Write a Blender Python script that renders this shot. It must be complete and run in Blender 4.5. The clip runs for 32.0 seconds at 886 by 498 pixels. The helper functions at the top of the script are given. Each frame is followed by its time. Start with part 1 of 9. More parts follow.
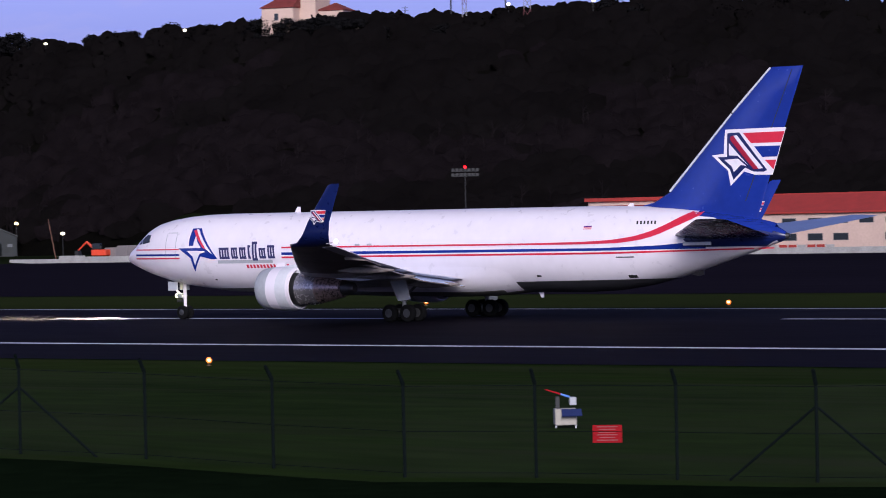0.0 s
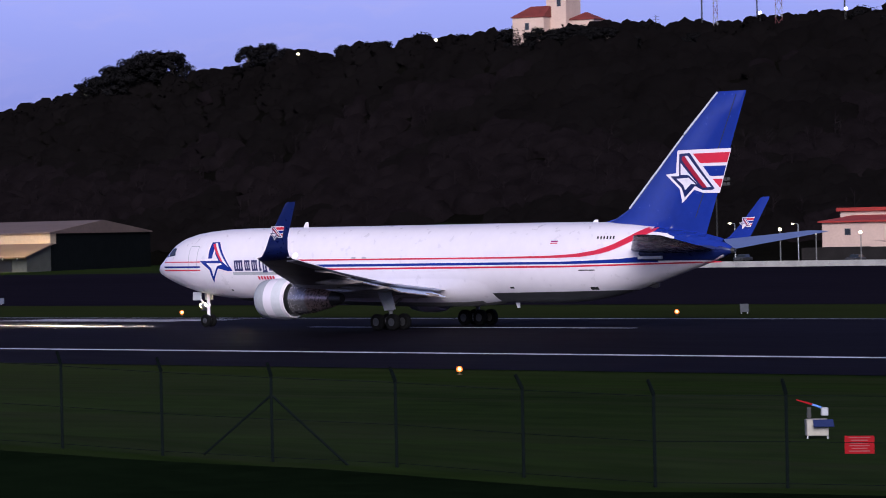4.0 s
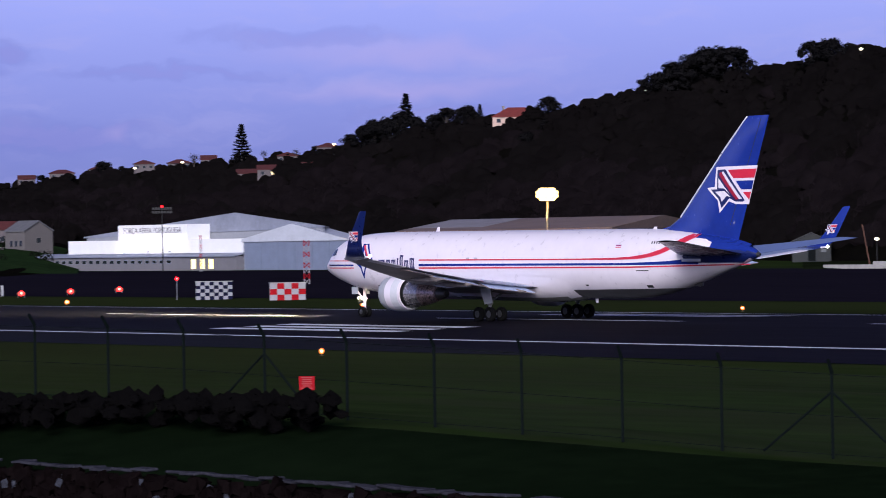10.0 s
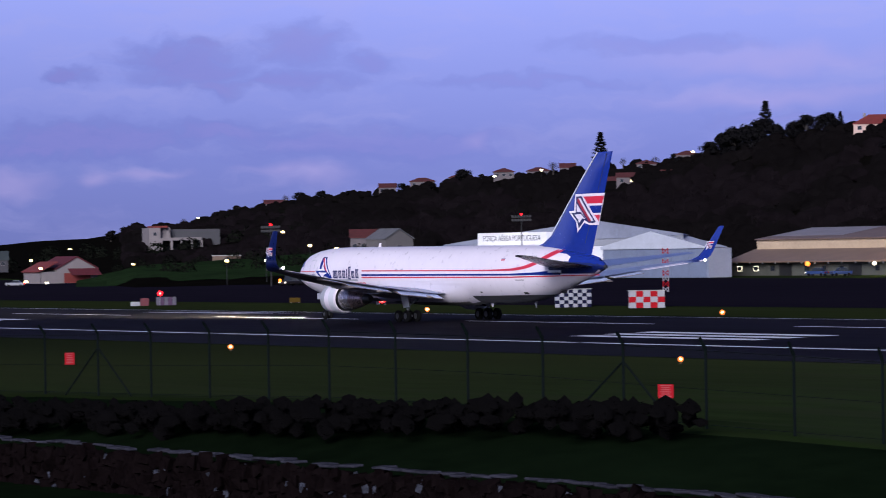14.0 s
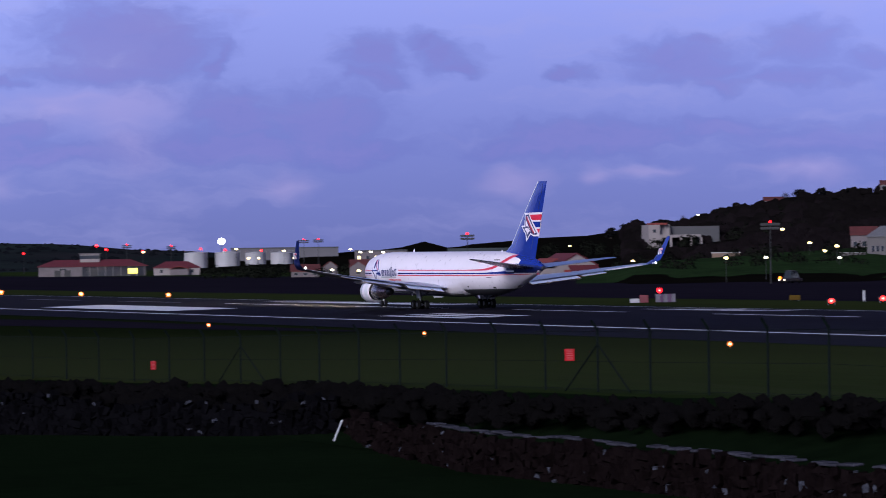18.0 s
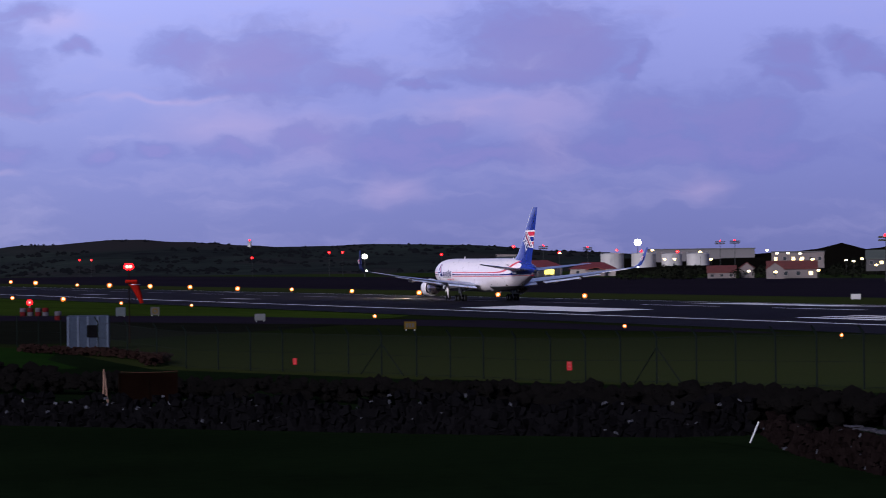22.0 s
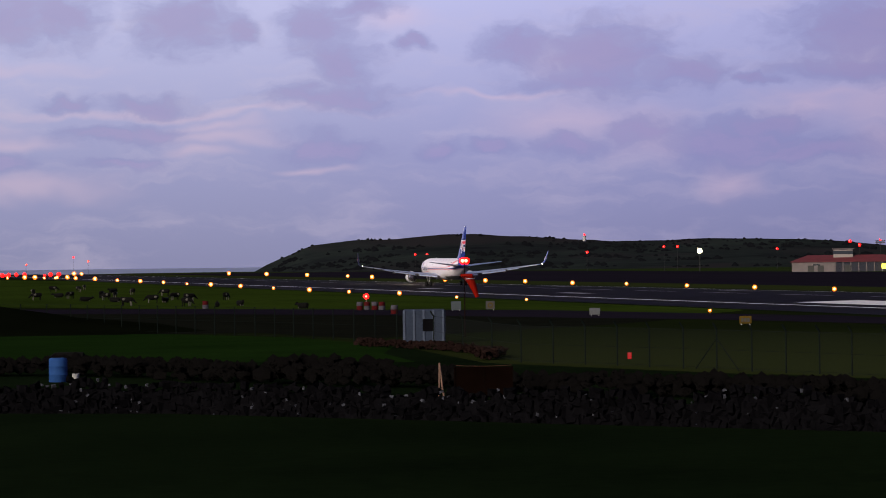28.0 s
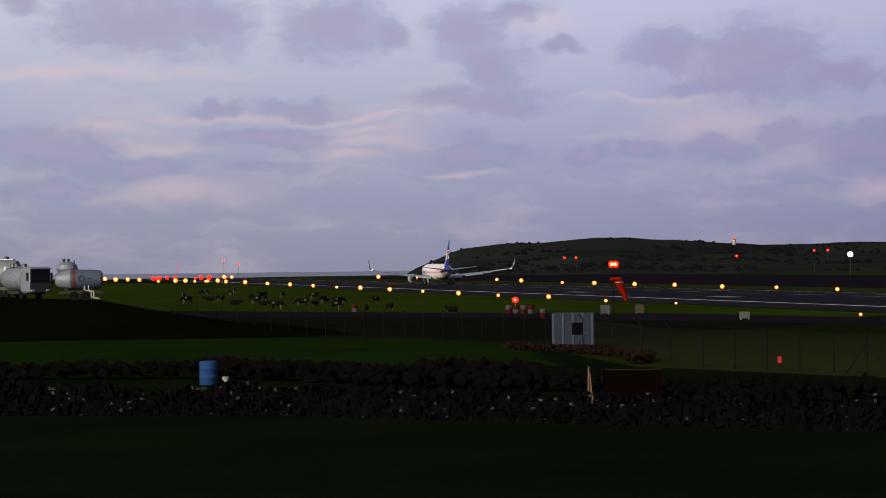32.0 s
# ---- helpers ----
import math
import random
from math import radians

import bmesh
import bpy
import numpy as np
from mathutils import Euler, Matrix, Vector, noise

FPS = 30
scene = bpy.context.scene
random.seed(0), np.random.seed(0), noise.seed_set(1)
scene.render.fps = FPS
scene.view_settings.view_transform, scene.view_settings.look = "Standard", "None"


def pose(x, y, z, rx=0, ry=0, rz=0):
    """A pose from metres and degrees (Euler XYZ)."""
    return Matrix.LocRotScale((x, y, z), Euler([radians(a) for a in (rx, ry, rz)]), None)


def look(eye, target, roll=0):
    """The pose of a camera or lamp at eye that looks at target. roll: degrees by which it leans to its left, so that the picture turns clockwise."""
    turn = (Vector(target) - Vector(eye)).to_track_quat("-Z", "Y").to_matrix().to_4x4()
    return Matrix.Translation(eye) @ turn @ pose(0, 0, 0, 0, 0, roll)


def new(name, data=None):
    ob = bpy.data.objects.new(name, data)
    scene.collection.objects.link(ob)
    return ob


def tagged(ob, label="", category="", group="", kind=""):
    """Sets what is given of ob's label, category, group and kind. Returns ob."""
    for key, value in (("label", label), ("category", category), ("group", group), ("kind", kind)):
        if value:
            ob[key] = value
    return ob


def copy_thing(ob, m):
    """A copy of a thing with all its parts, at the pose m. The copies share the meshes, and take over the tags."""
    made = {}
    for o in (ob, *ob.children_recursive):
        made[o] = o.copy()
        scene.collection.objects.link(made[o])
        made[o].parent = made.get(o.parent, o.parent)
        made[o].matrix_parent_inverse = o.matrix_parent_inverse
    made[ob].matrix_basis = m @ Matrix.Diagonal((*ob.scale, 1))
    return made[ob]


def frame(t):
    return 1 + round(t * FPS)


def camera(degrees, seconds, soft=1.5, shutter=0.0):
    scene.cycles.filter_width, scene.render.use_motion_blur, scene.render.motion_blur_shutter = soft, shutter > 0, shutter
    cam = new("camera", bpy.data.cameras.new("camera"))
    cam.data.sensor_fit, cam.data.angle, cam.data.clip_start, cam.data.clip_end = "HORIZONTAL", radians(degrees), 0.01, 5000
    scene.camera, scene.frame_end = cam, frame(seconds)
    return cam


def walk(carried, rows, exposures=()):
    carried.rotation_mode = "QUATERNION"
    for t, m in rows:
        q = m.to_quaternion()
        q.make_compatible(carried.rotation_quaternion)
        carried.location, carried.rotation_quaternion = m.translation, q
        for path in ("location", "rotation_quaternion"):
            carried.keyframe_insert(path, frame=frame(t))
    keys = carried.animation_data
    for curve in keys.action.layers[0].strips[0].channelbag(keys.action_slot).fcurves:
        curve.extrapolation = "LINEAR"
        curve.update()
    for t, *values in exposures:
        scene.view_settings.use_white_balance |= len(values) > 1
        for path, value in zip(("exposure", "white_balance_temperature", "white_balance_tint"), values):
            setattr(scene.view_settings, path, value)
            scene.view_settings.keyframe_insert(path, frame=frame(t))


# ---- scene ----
# Plan: x to the right of the runway heading, y along the runway, z up; the crown of the runway is z = 0.
EYE = 6.81
CX = 175.64
PATH = [
    (0, 89.427, 1.289, -52.974), (0.5, 89.450, 1.211, -52.302), (1, 89.476, 1.258, -51.696), (1.5, 89.589, 1.320, -51.085), (2, 89.617, 1.270, -50.558),
    (2.5, 89.618, 1.269, -50.157), (3, 89.629, 1.268, -49.621), (3.5, 89.650, 1.270, -49.175), (5.5, 89.784, 1.201, -46.912), (6, 89.795, 1.198, -46.362),
    (6.5, 89.791, 1.203, -45.688), (7, 89.786, 1.161, -45.000), (7.5, 89.794, 1.135, -44.212), (8, 89.789, 1.148, -43.232), (8.5, 89.783, 1.097, -42.229),
    (9, 89.781, 1.055, -41.163), (9.5, 89.790, 1.036, -40.068), (10, 89.790, 0.955, -39.050), (10.5, 89.783, 0.987, -38.370), (11, 89.792, 0.982, -37.519),
    (11.5, 89.791, 0.989, -36.517), (12, 89.783, 0.912, -35.886), (12.5, 89.790, 0.935, -35.132), (13, 89.801, 0.916, -34.393), (13.5, 89.922, 0.909, -33.664),
    (15.5, 90.095, 0.870, -29.730), (16, 90.084, 0.811, -28.341), (16.5, 90.074, 0.813, -27.170), (17, 90.078, 0.792, -26.167), (17.5, 90.077, 0.858, -25.333),
    (18, 90.102, 0.799, -24.318), (18.5, 90.176, 0.817, -23.379), (19, 90.260, 0.747, -22.318), (19.5, 90.237, 0.755, -21.160), (20, 90.218, 0.739, -20.167),
    (20.5, 90.216, 0.728, -19.211), (21, 90.212, 0.712, -18.476), (21.5, 90.216, 0.728, -17.805), (22, 90.215, 0.709, -17.175), (22.5, 90.210, 0.700, -16.375),
    (23, 90.207, 0.699, -15.477), (23.5, 90.199, 0.709, -14.674), (24, 90.194, 0.675, -14.140), (24.5, 90.189, 0.682, -13.717), (25, 90.185, 0.688, -13.435),
    (25.5, 90.192, 0.669, -13.125), (27.5, 90.182, 0.696, -11.748), (28, 90.186, 0.688, -11.426), (28.5, 90.187, 0.665, -11.091), (29, 90.192, 0.678, -10.734),
    (29.5, 90.182, 0.650, -10.377), (30, 90.187, 0.657, -10.023), (30.5, 90.191, 0.664, -9.773), (31, 90.193, 0.668, -9.473), (31.5, 90.220, 0.681, -9.182),
    (32, 90.276, 0.664, -8.863),
]
cam = camera(15.138, 32.0, soft=0.95, shutter=0.5)
walk(cam, [(t, pose(0, 0, EYE, rx, ry, rz)) for t, rx, ry, rz in PATH],
     exposures=[(0.0, 0.0, 6450, 9), (12.0, 0.0, 6400, 9), (16.0, -0.13, 6150, 9), (21.0, -0.13, 6500, 9), (23.0, -0.03, 7000, 9), (25.0, 0.0, 7500, 7), (28.0, 0.03, 9200, 1), (32.0, 0.06, 11400, -9)])

# ---- light: dusk, the sun just set behind the camera ----
# heaps of cloud: bearing, height, half width, half height, in degrees
CLOUDS_WEST = [(3.74, 4.25, 1.46, 0.49), (4.9, 4.2, 0.68, 0.44), (7.03, 4.14, 0.83, 0.53), (7.95, 3.98, 0.27, 0.31), (9.36, 3.97, 0.58, 0.53), (9.74, 3.38, 0.58, 0.44), (9.63, 2.8, 1.17, 0.21), (11.0, 3.73, 0.23, 0.13), (6.43, 2.74, 0.73, 0.14), (5.07, 2.77, 0.44, 0.12), (1.89, 2.05, 0.73, 0.31), (2.56, 1.95, 0.73, 0.27), (5.84, 2.21, 0.87, 0.17), (6.42, 2.25, 0.49, 0.21), (9.24, 1.98, 0.53, 0.27), (11.32, 1.91, 0.41, 0.17), (2.17, 1.31, 0.87, 0.16), (3.71, 1.7, 0.73, 0.14), (5.93, 1.68, 0.68, 0.1), (1.72, 4.41, 0.29, 0.19), (10.04, 4.34, 0.58, 0.17)]
CLOUDS_MID = [(12.78, 3.61, 0.63, 0.31), (14.24, 3.45, 1.07, 0.6), (13.94, 3.02, 1.26, 0.21), (15.6, 3.19, 0.73, 0.25), (10.75, 3.68, 0.21, 0.12), (12.38, 1.92, 0.39, 0.14), (13.74, 1.91, 0.58, 0.16), (18.8, 3.87, 1.46, 0.58), (18.69, 3.2, 1.46, 0.21), (19.57, 3.52, 0.87, 0.58), (20.52, 3.31, 0.21, 0.39), (16.86, 3.08, 0.39, 0.1), (16.36, 1.97, 1.17, 0.35), (17.52, 1.76, 1.75, 0.19), (20.8, 2.44, 0.87, 0.49), (21.08, 1.81, 1.36, 0.25), (14.9, 2.18, 0.58, 0.23), (17.04, 2.25, 0.58, 0.21), (9.66, 1.9, 0.58, 0.23)]
CLOUDS_EAST = [(22.28, 2.32, 1.07, 0.58), (22.66, 1.83, 1.26, 0.25), (20.54, 1.95, 1.17, 0.29), (23.07, 3.42, 0.58, 0.33), (23.16, 3.04, 0.44, 0.19), (24.43, 3.41, 0.53, 0.27), (24.14, 3.65, 0.44, 0.19), (24.62, 3.16, 0.39, 0.1), (26.74, 1.97, 1.85, 0.31), (25.96, 1.79, 1.17, 0.19), (28.89, 3.1, 0.83, 0.27), (29.18, 2.86, 0.58, 0.14), (28.9, 3.59, 0.39, 0.14), (30.54, 3.51, 0.73, 0.35), (31.69, 3.25, 0.49, 0.16), (31.09, 1.86, 1.75, 0.29), (32.63, 1.78, 1.07, 0.21), (26.56, 3.04, 0.39, 0.12), (29.07, 2.13, 1.17, 0.19)]
CLOUDS_NORTH = [(28.46, 3.33, 1.07, 0.35), (30.52, 2.97, 0.87, 0.16), (32.25, 1.93, 2.33, 0.14), (36.54, 3.46, 1.55, 0.14), (38.94, 2.16, 1.36, 0.1), (34.4, 2.82, 1.55, 0.1)]
# banks that still catch the pink light
PINK_WEST = [(4.1, 2.06, 0.78, 0.14), (3.04, 2.33, 0.97, 0.1), (7.59, 2.19, 1.07, 0.12), (7.49, 2.39, 0.78, 0.08), (9.33, 1.52, 0.58, 0.07), (4.38, 1.26, 1.26, 0.21), (7.29, 1.91, 0.49, 0.1), (2.38, 3.35, 2.52, 0.14), (6.72, 2.59, 2.91, 0.06), (12.45, 2.81, 1.17, 0.06), (10.62, 4.09, 0.58, 0.19), (14.19, 3.51, 0.49, 0.25)]
PINK_MID = [(18.8, 2.53, 0.73, 0.39), (13.77, 2.33, 1.17, 0.35), (15.02, 2.13, 0.58, 0.44), (16.27, 1.29, 0.49, 0.27), (18.81, 3.4, 0.78, 0.29), (19.4, 3.92, 0.58, 0.39), (13.5, 3.4, 0.68, 0.29), (17.64, 2.59, 0.58, 0.29), (25.57, 1.27, 0.39, 0.21), (26.82, 1.3, 0.29, 0.14), (18.03, 2.78, 0.97, 0.07)]
PINK_EAST = [(19.02, 2.64, 0.87, 0.29), (19.01, 1.92, 0.58, 0.39), (27.8, 1.42, 0.58, 0.08), (25.37, 1.17, 0.39, 0.19), (30.12, 1.39, 0.49, 0.08), (33.4, 1.82, 0.19, 0.14), (21.69, 1.21, 0.39, 0.21), (30.7, 1.28, 0.58, 0.16)]
PINK_NORTH = [(38.61, 3.18, 2.14, 0.21), (38.51, 2.56, 1.94, 0.17)]


def make_world():
    w = bpy.data.worlds.new("dusk_sky")
    scene.world = w
    w.use_nodes = True
    nt = w.node_tree
    nt.nodes.clear()
    N, L = nt.nodes.new, nt.links.new

    def math_node(op, a, b=None, c=None):
        n = N("ShaderNodeMath")
        n.operation = op
        for k, v in enumerate((a, b, c)):
            if v is None:
                continue
            if isinstance(v, (int, float)):
                n.inputs[k].default_value = v
            else:
                L(v, n.inputs[k])
        return n.outputs[0]

    def span(value, lo, hi, to0=0.0, to1=1.0):
        n = N("ShaderNodeMapRange")
        n.interpolation_type = "SMOOTHSTEP"
        n.inputs["From Min"].default_value, n.inputs["From Max"].default_value = lo, hi
        n.inputs["To Min"].default_value, n.inputs["To Max"].default_value = to0, to1
        L(value, n.inputs["Value"])
        return n.outputs[0]

    def blend(fac, a, b, mode="MIX"):
        n = N("ShaderNodeMix")
        n.data_type, n.blend_type = "RGBA", mode
        for key, v in (("Factor", fac), ("A", a), ("B", b)):
            if isinstance(v, tuple):
                n.inputs[key].default_value = (*v, 1)
            elif isinstance(v, float):
                n.inputs[key].default_value = v
            else:
                L(v, n.inputs[key])
        return n.outputs["Result"]

    def noise_at(vec, scale, stretch, detail, rough=0.55, at=(0, 0, 0)):
        mp, n = N("ShaderNodeMapping"), N("ShaderNodeTexNoise")
        mp.inputs["Scale"].default_value, mp.inputs["Location"].default_value = (1, stretch, 1), at
        L(vec, mp.inputs[0])
        L(mp.outputs[0], n.inputs["Vector"])
        n.inputs["Scale"].default_value, n.inputs["Detail"].default_value, n.inputs["Roughness"].default_value = scale, detail, rough
        return n

    def heaps(vec, clouds, grow, join):
        """How far a direction lies from the nearest heap: 1 at its rim."""
        near = None
        for az, el, wide, high in clouds:
            mp, ln = N("ShaderNodeMapping"), N("ShaderNodeVectorMath")
            mp.vector_type, ln.operation = "TEXTURE", "LENGTH"
            mp.inputs["Location"].default_value = (radians(az), radians(el), 0)
            mp.inputs["Scale"].default_value = (radians(wide) * grow, radians(high) * grow, 1)
            L(vec, mp.inputs["Vector"])
            L(mp.outputs[0], ln.inputs[0])
            near = ln.outputs["Value"] if near is None else math_node("SMOOTH_MIN", near, ln.outputs["Value"], join)
        return near

    out = N("ShaderNodeOutputWorld")
    tc, sep = N("ShaderNodeTexCoord"), N("ShaderNodeSeparateXYZ")
    L(tc.outputs["Generated"], sep.inputs[0])
    # clear sky: blue-violet, paler over the horizon
    ramp = N("ShaderNodeValToRGB")
    e = ramp.color_ramp.elements
    e[0].position, e[0].color = 0.0, (0.19, 0.215, 0.54, 1)
    e[1].position, e[1].color = 0.8, (0.02, 0.035, 0.13, 1)
    for pos, col in ((0.03, (0.245, 0.28, 0.71, 1)), (0.08, (0.40, 0.455, 1.04, 1)), (0.2, (0.18, 0.23, 0.62, 1)), (0.4, (0.06, 0.085, 0.28, 1))):
        k = e.new(pos)
        k.color = col
    L(sep.outputs["Z"], ramp.inputs[0])
    # bearing and height over the horizon, in radians
    bear, flat = math_node("ARCTAN2", sep.outputs["X"], sep.outputs["Y"]), N("ShaderNodeCombineXYZ")
    L(bear, flat.inputs["X"])
    L(sep.outputs["Z"], flat.inputs["Y"])
    # rims billow at two sizes
    vec = flat.outputs[0]
    waves = []
    for scale, size, detail, at in ((48.0, 0.019, 2.0, (3.1, 1.7, 0.4)), (150.0, 0.007, 3.0, (0.7, 5.2, 1.9))):
        n = noise_at(flat.outputs[0], scale, 1.6, detail, 0.62, at)
        off, amp, add = N("ShaderNodeVectorMath"), N("ShaderNodeVectorMath"), N("ShaderNodeVectorMath")
        off.operation, amp.operation = "SUBTRACT", "MULTIPLY"
        off.inputs[1].default_value, amp.inputs[1].default_value = (0.5, 0.5, 0.5), (size, size * 0.6, 0)
        L(n.outputs["Color"], off.inputs[0])
        L(off.outputs[0], amp.inputs[0])
        L(vec, add.inputs[0])
        L(amp.outputs[0], add.inputs[1])
        vec = add.outputs[0]
        waves.append(vec)
    # the west, to the left, is paler than the north
    side = N("ShaderNodeValToRGB")
    k = side.color_ramp.elements
    k[0].position, k[0].color = 0.0, (0.93, 0.93, 0.80, 1)
    k[1].position, k[1].color = 1.0, (0.76, 0.76, 0.76, 1)
    for pos, g, blue in ((0.14, 0.92, 0.88), (0.2, 0.88, 0.93), (0.27, 0.80, 0.97), (0.34, 0.72, 1.0), (0.46, 0.72, 1.0), (0.58, 0.77, 1.0)):
        k.new(pos).color = (g, g, g * blue, 1)
    L(bear, side.inputs[0])
    fine = noise_at(vec, 120.0, 2.0, 6.0, 0.6, (9.2, 0.3, 4.0))
    streak = noise_at(vec, 26.0, 5.0, 5.0, 0.55, (8.1, 2.2, 5.4))
    # the heaps thin out towards the north
    weight = span(bear, radians(26), radians(36), 0.77, 0.34)
    clear = blend(span(streak.outputs["Fac"], 0.45, 0.75, 0.0, 0.26), ramp.outputs[0], (0.48, 0.46, 0.87))

    def sector(lo, hi):
        """The sky between two bearings, with the heaps that reach into it."""
        def reach(clouds):
            return [c for c in clouds if lo - 0.7 < c[0] + 1.6 * c[2] and c[0] - 1.6 * c[2] < hi + 0.7]
        rim = heaps(vec, reach(CLOUDS_WEST + CLOUDS_MID + CLOUDS_EAST + CLOUDS_NORTH), 1.22, 0.26)
        warm = reach(PINK_WEST + PINK_MID + PINK_EAST + PINK_NORTH)
        sky = clear
        if warm:
            sky = blend(span(heaps(waves[0], warm, 1.6, 0.7), 1.15, -0.1, 0.0, 0.40), sky, (0.55, 0.45, 0.83))
        # lilac inside, blue-grey at the rims and undersides
        torn = math_node("ADD", rim, math_node("MULTIPLY_ADD", fine.outputs["Fac"], 1.1, -0.55))
        shade = math_node("ADD", span(rim, 0.2, 1.0), math_node("MULTIPLY_ADD", fine.outputs["Fac"], 2.0, -1.0))
        cloud = blend(span(shade, -0.1, 1.0), (0.258, 0.258, 0.69), (0.192, 0.224, 0.64))
        sky = blend(math_node("MULTIPLY", span(torn, 1.42, 0.2), weight), sky, cloud)
        sky = blend(1.0, sky, side.outputs[0], "MULTIPLY")
        bg = N("ShaderNodeBackground")
        L(sky, bg.inputs["Color"])
        bg.inputs["Strength"].default_value = 1.28
        return bg.outputs[0]

    edges = [-180, 6.5, 11.5, 16.0, 20.2, 25.5, 30.5, 180]
    whole = sector(edges[0], edges[1])
    for lo, hi in zip(edges[1:], edges[2:]):
        mix = N("ShaderNodeMixShader")
        L(math_node("GREATER_THAN", bear, radians(lo)), mix.inputs[0])
        L(whole, mix.inputs[1])
        L(sector(lo, hi), mix.inputs[2])
        whole = mix.outputs[0]
    L(whole, out.inputs[0])


make_world()
sun = new("sun", bpy.data.lights.new("sun", "SUN"))
sun.data.energy, sun.data.angle, sun.data.color = 4.6, radians(30), (0.97, 0.93, 1.0)
sun.matrix_world = look((-60, -50, 30), (0, 0, 0))
# the lit apron floodlight on its pole
floodlamp = new("floodlight_lamp", bpy.data.lights.new("floodlight_lamp", "POINT"))
floodlamp.data.energy, floodlamp.data.color, floodlamp.data.shadow_soft_size = 17000, (1.0, 0.68, 0.30), 1.5
floodlamp.location = (700 * math.sin(radians(40.85)), 700 * math.cos(radians(40.85)), 12.2)

# ---- materials ----
MATS = {}


def mat(name, col, rough=0.7, metal=0.0, var=0.25, scale=1.0, fine=8.0, bump=0.0, col2=None, emit=None, stretch=None, spec=0.5, coat=0.0):
    """A surface with variation at two sizes: scale and scale * fine, per metre."""
    if name in MATS:
        return MATS[name]
    m = bpy.data.materials.new(name)
    MATS[name] = m
    m.use_nodes = True
    nt = m.node_tree
    N, L = nt.nodes.new, nt.links.new
    b = nt.nodes["Principled BSDF"]
    b.inputs["Roughness"].default_value, b.inputs["Metallic"].default_value = rough, metal
    b.inputs["Specular IOR Level"].default_value, b.inputs["Coat Weight"].default_value = spec, coat
    if emit:
        b.inputs["Base Color"].default_value = (*col, 1)
        over = max(1.0, emit / 1e6)
        b.inputs["Emission Color"].default_value, b.inputs["Emission Strength"].default_value = (col[0] * over, col[1] * over, col[2] * over, 1), emit / over
        return m
    tc, mp = N("ShaderNodeTexCoord"), N("ShaderNodeMapping")
    L(tc.outputs["Object"], mp.inputs[0])
    if stretch:
        mp.inputs["Scale"].default_value = stretch
    n1, n2 = N("ShaderNodeTexNoise"), N("ShaderNodeTexNoise")
    n1.inputs["Scale"].default_value, n1.inputs["Detail"].default_value = scale, 4
    n2.inputs["Scale"].default_value, n2.inputs["Detail"].default_value = scale * fine, 3
    for n in (n1, n2):
        L(mp.outputs[0], n.inputs["Vector"])
    add = N("ShaderNodeMix")
    add.inputs["Factor"].default_value = 0.45
    L(n1.outputs["Fac"], add.inputs["A"])
    L(n2.outputs["Fac"], add.inputs["B"])
    mr = N("ShaderNodeMapRange")
    mr.inputs["From Min"].default_value, mr.inputs["From Max"].default_value = 0.3, 0.7
    L(add.outputs["Result"], mr.inputs["Value"])
    mix = N("ShaderNodeMix")
    mix.data_type = "RGBA"
    lo = col2 or tuple(c * (1 - var) for c in col)
    hi = col if col2 else tuple(min(1, c * (1 + var)) for c in col)
    mix.inputs["A"].default_value, mix.inputs["B"].default_value = (*lo, 1), (*hi, 1)
    L(mr.outputs[0], mix.inputs["Factor"])
    L(mix.outputs["Result"], b.inputs["Base Color"])
    rr = N("ShaderNodeMapRange")
    rr.inputs["To Min"].default_value, rr.inputs["To Max"].default_value = max(0.02, rough - 0.08), min(1, rough + 0.08)
    L(n2.outputs["Fac"], rr.inputs["Value"])
    L(rr.outputs[0], b.inputs["Roughness"])
    if bump:
        bp = N("ShaderNodeBump")
        bp.inputs["Strength"].default_value, bp.inputs["Distance"].default_value = 0.6, bump
        L(n2.outputs["Fac"], bp.inputs["Height"])
        L(bp.outputs[0], b.inputs["Normal"])
    return m


def glow(name, col, strength):
    return mat(name, col, emit=strength)


def glass(name, col=(0.02, 0.025, 0.03)):
    return mat(name, col, rough=0.08, var=0.1, scale=0.5, spec=0.7)


GRASS = mat("grass", (0.0205, 0.0360, 0.0098), 0.98, var=0, scale=0.045, fine=14, bump=0.05, col2=(0.0060, 0.0115, 0.0038), spec=0.0, stretch=(1, 0.35, 1))


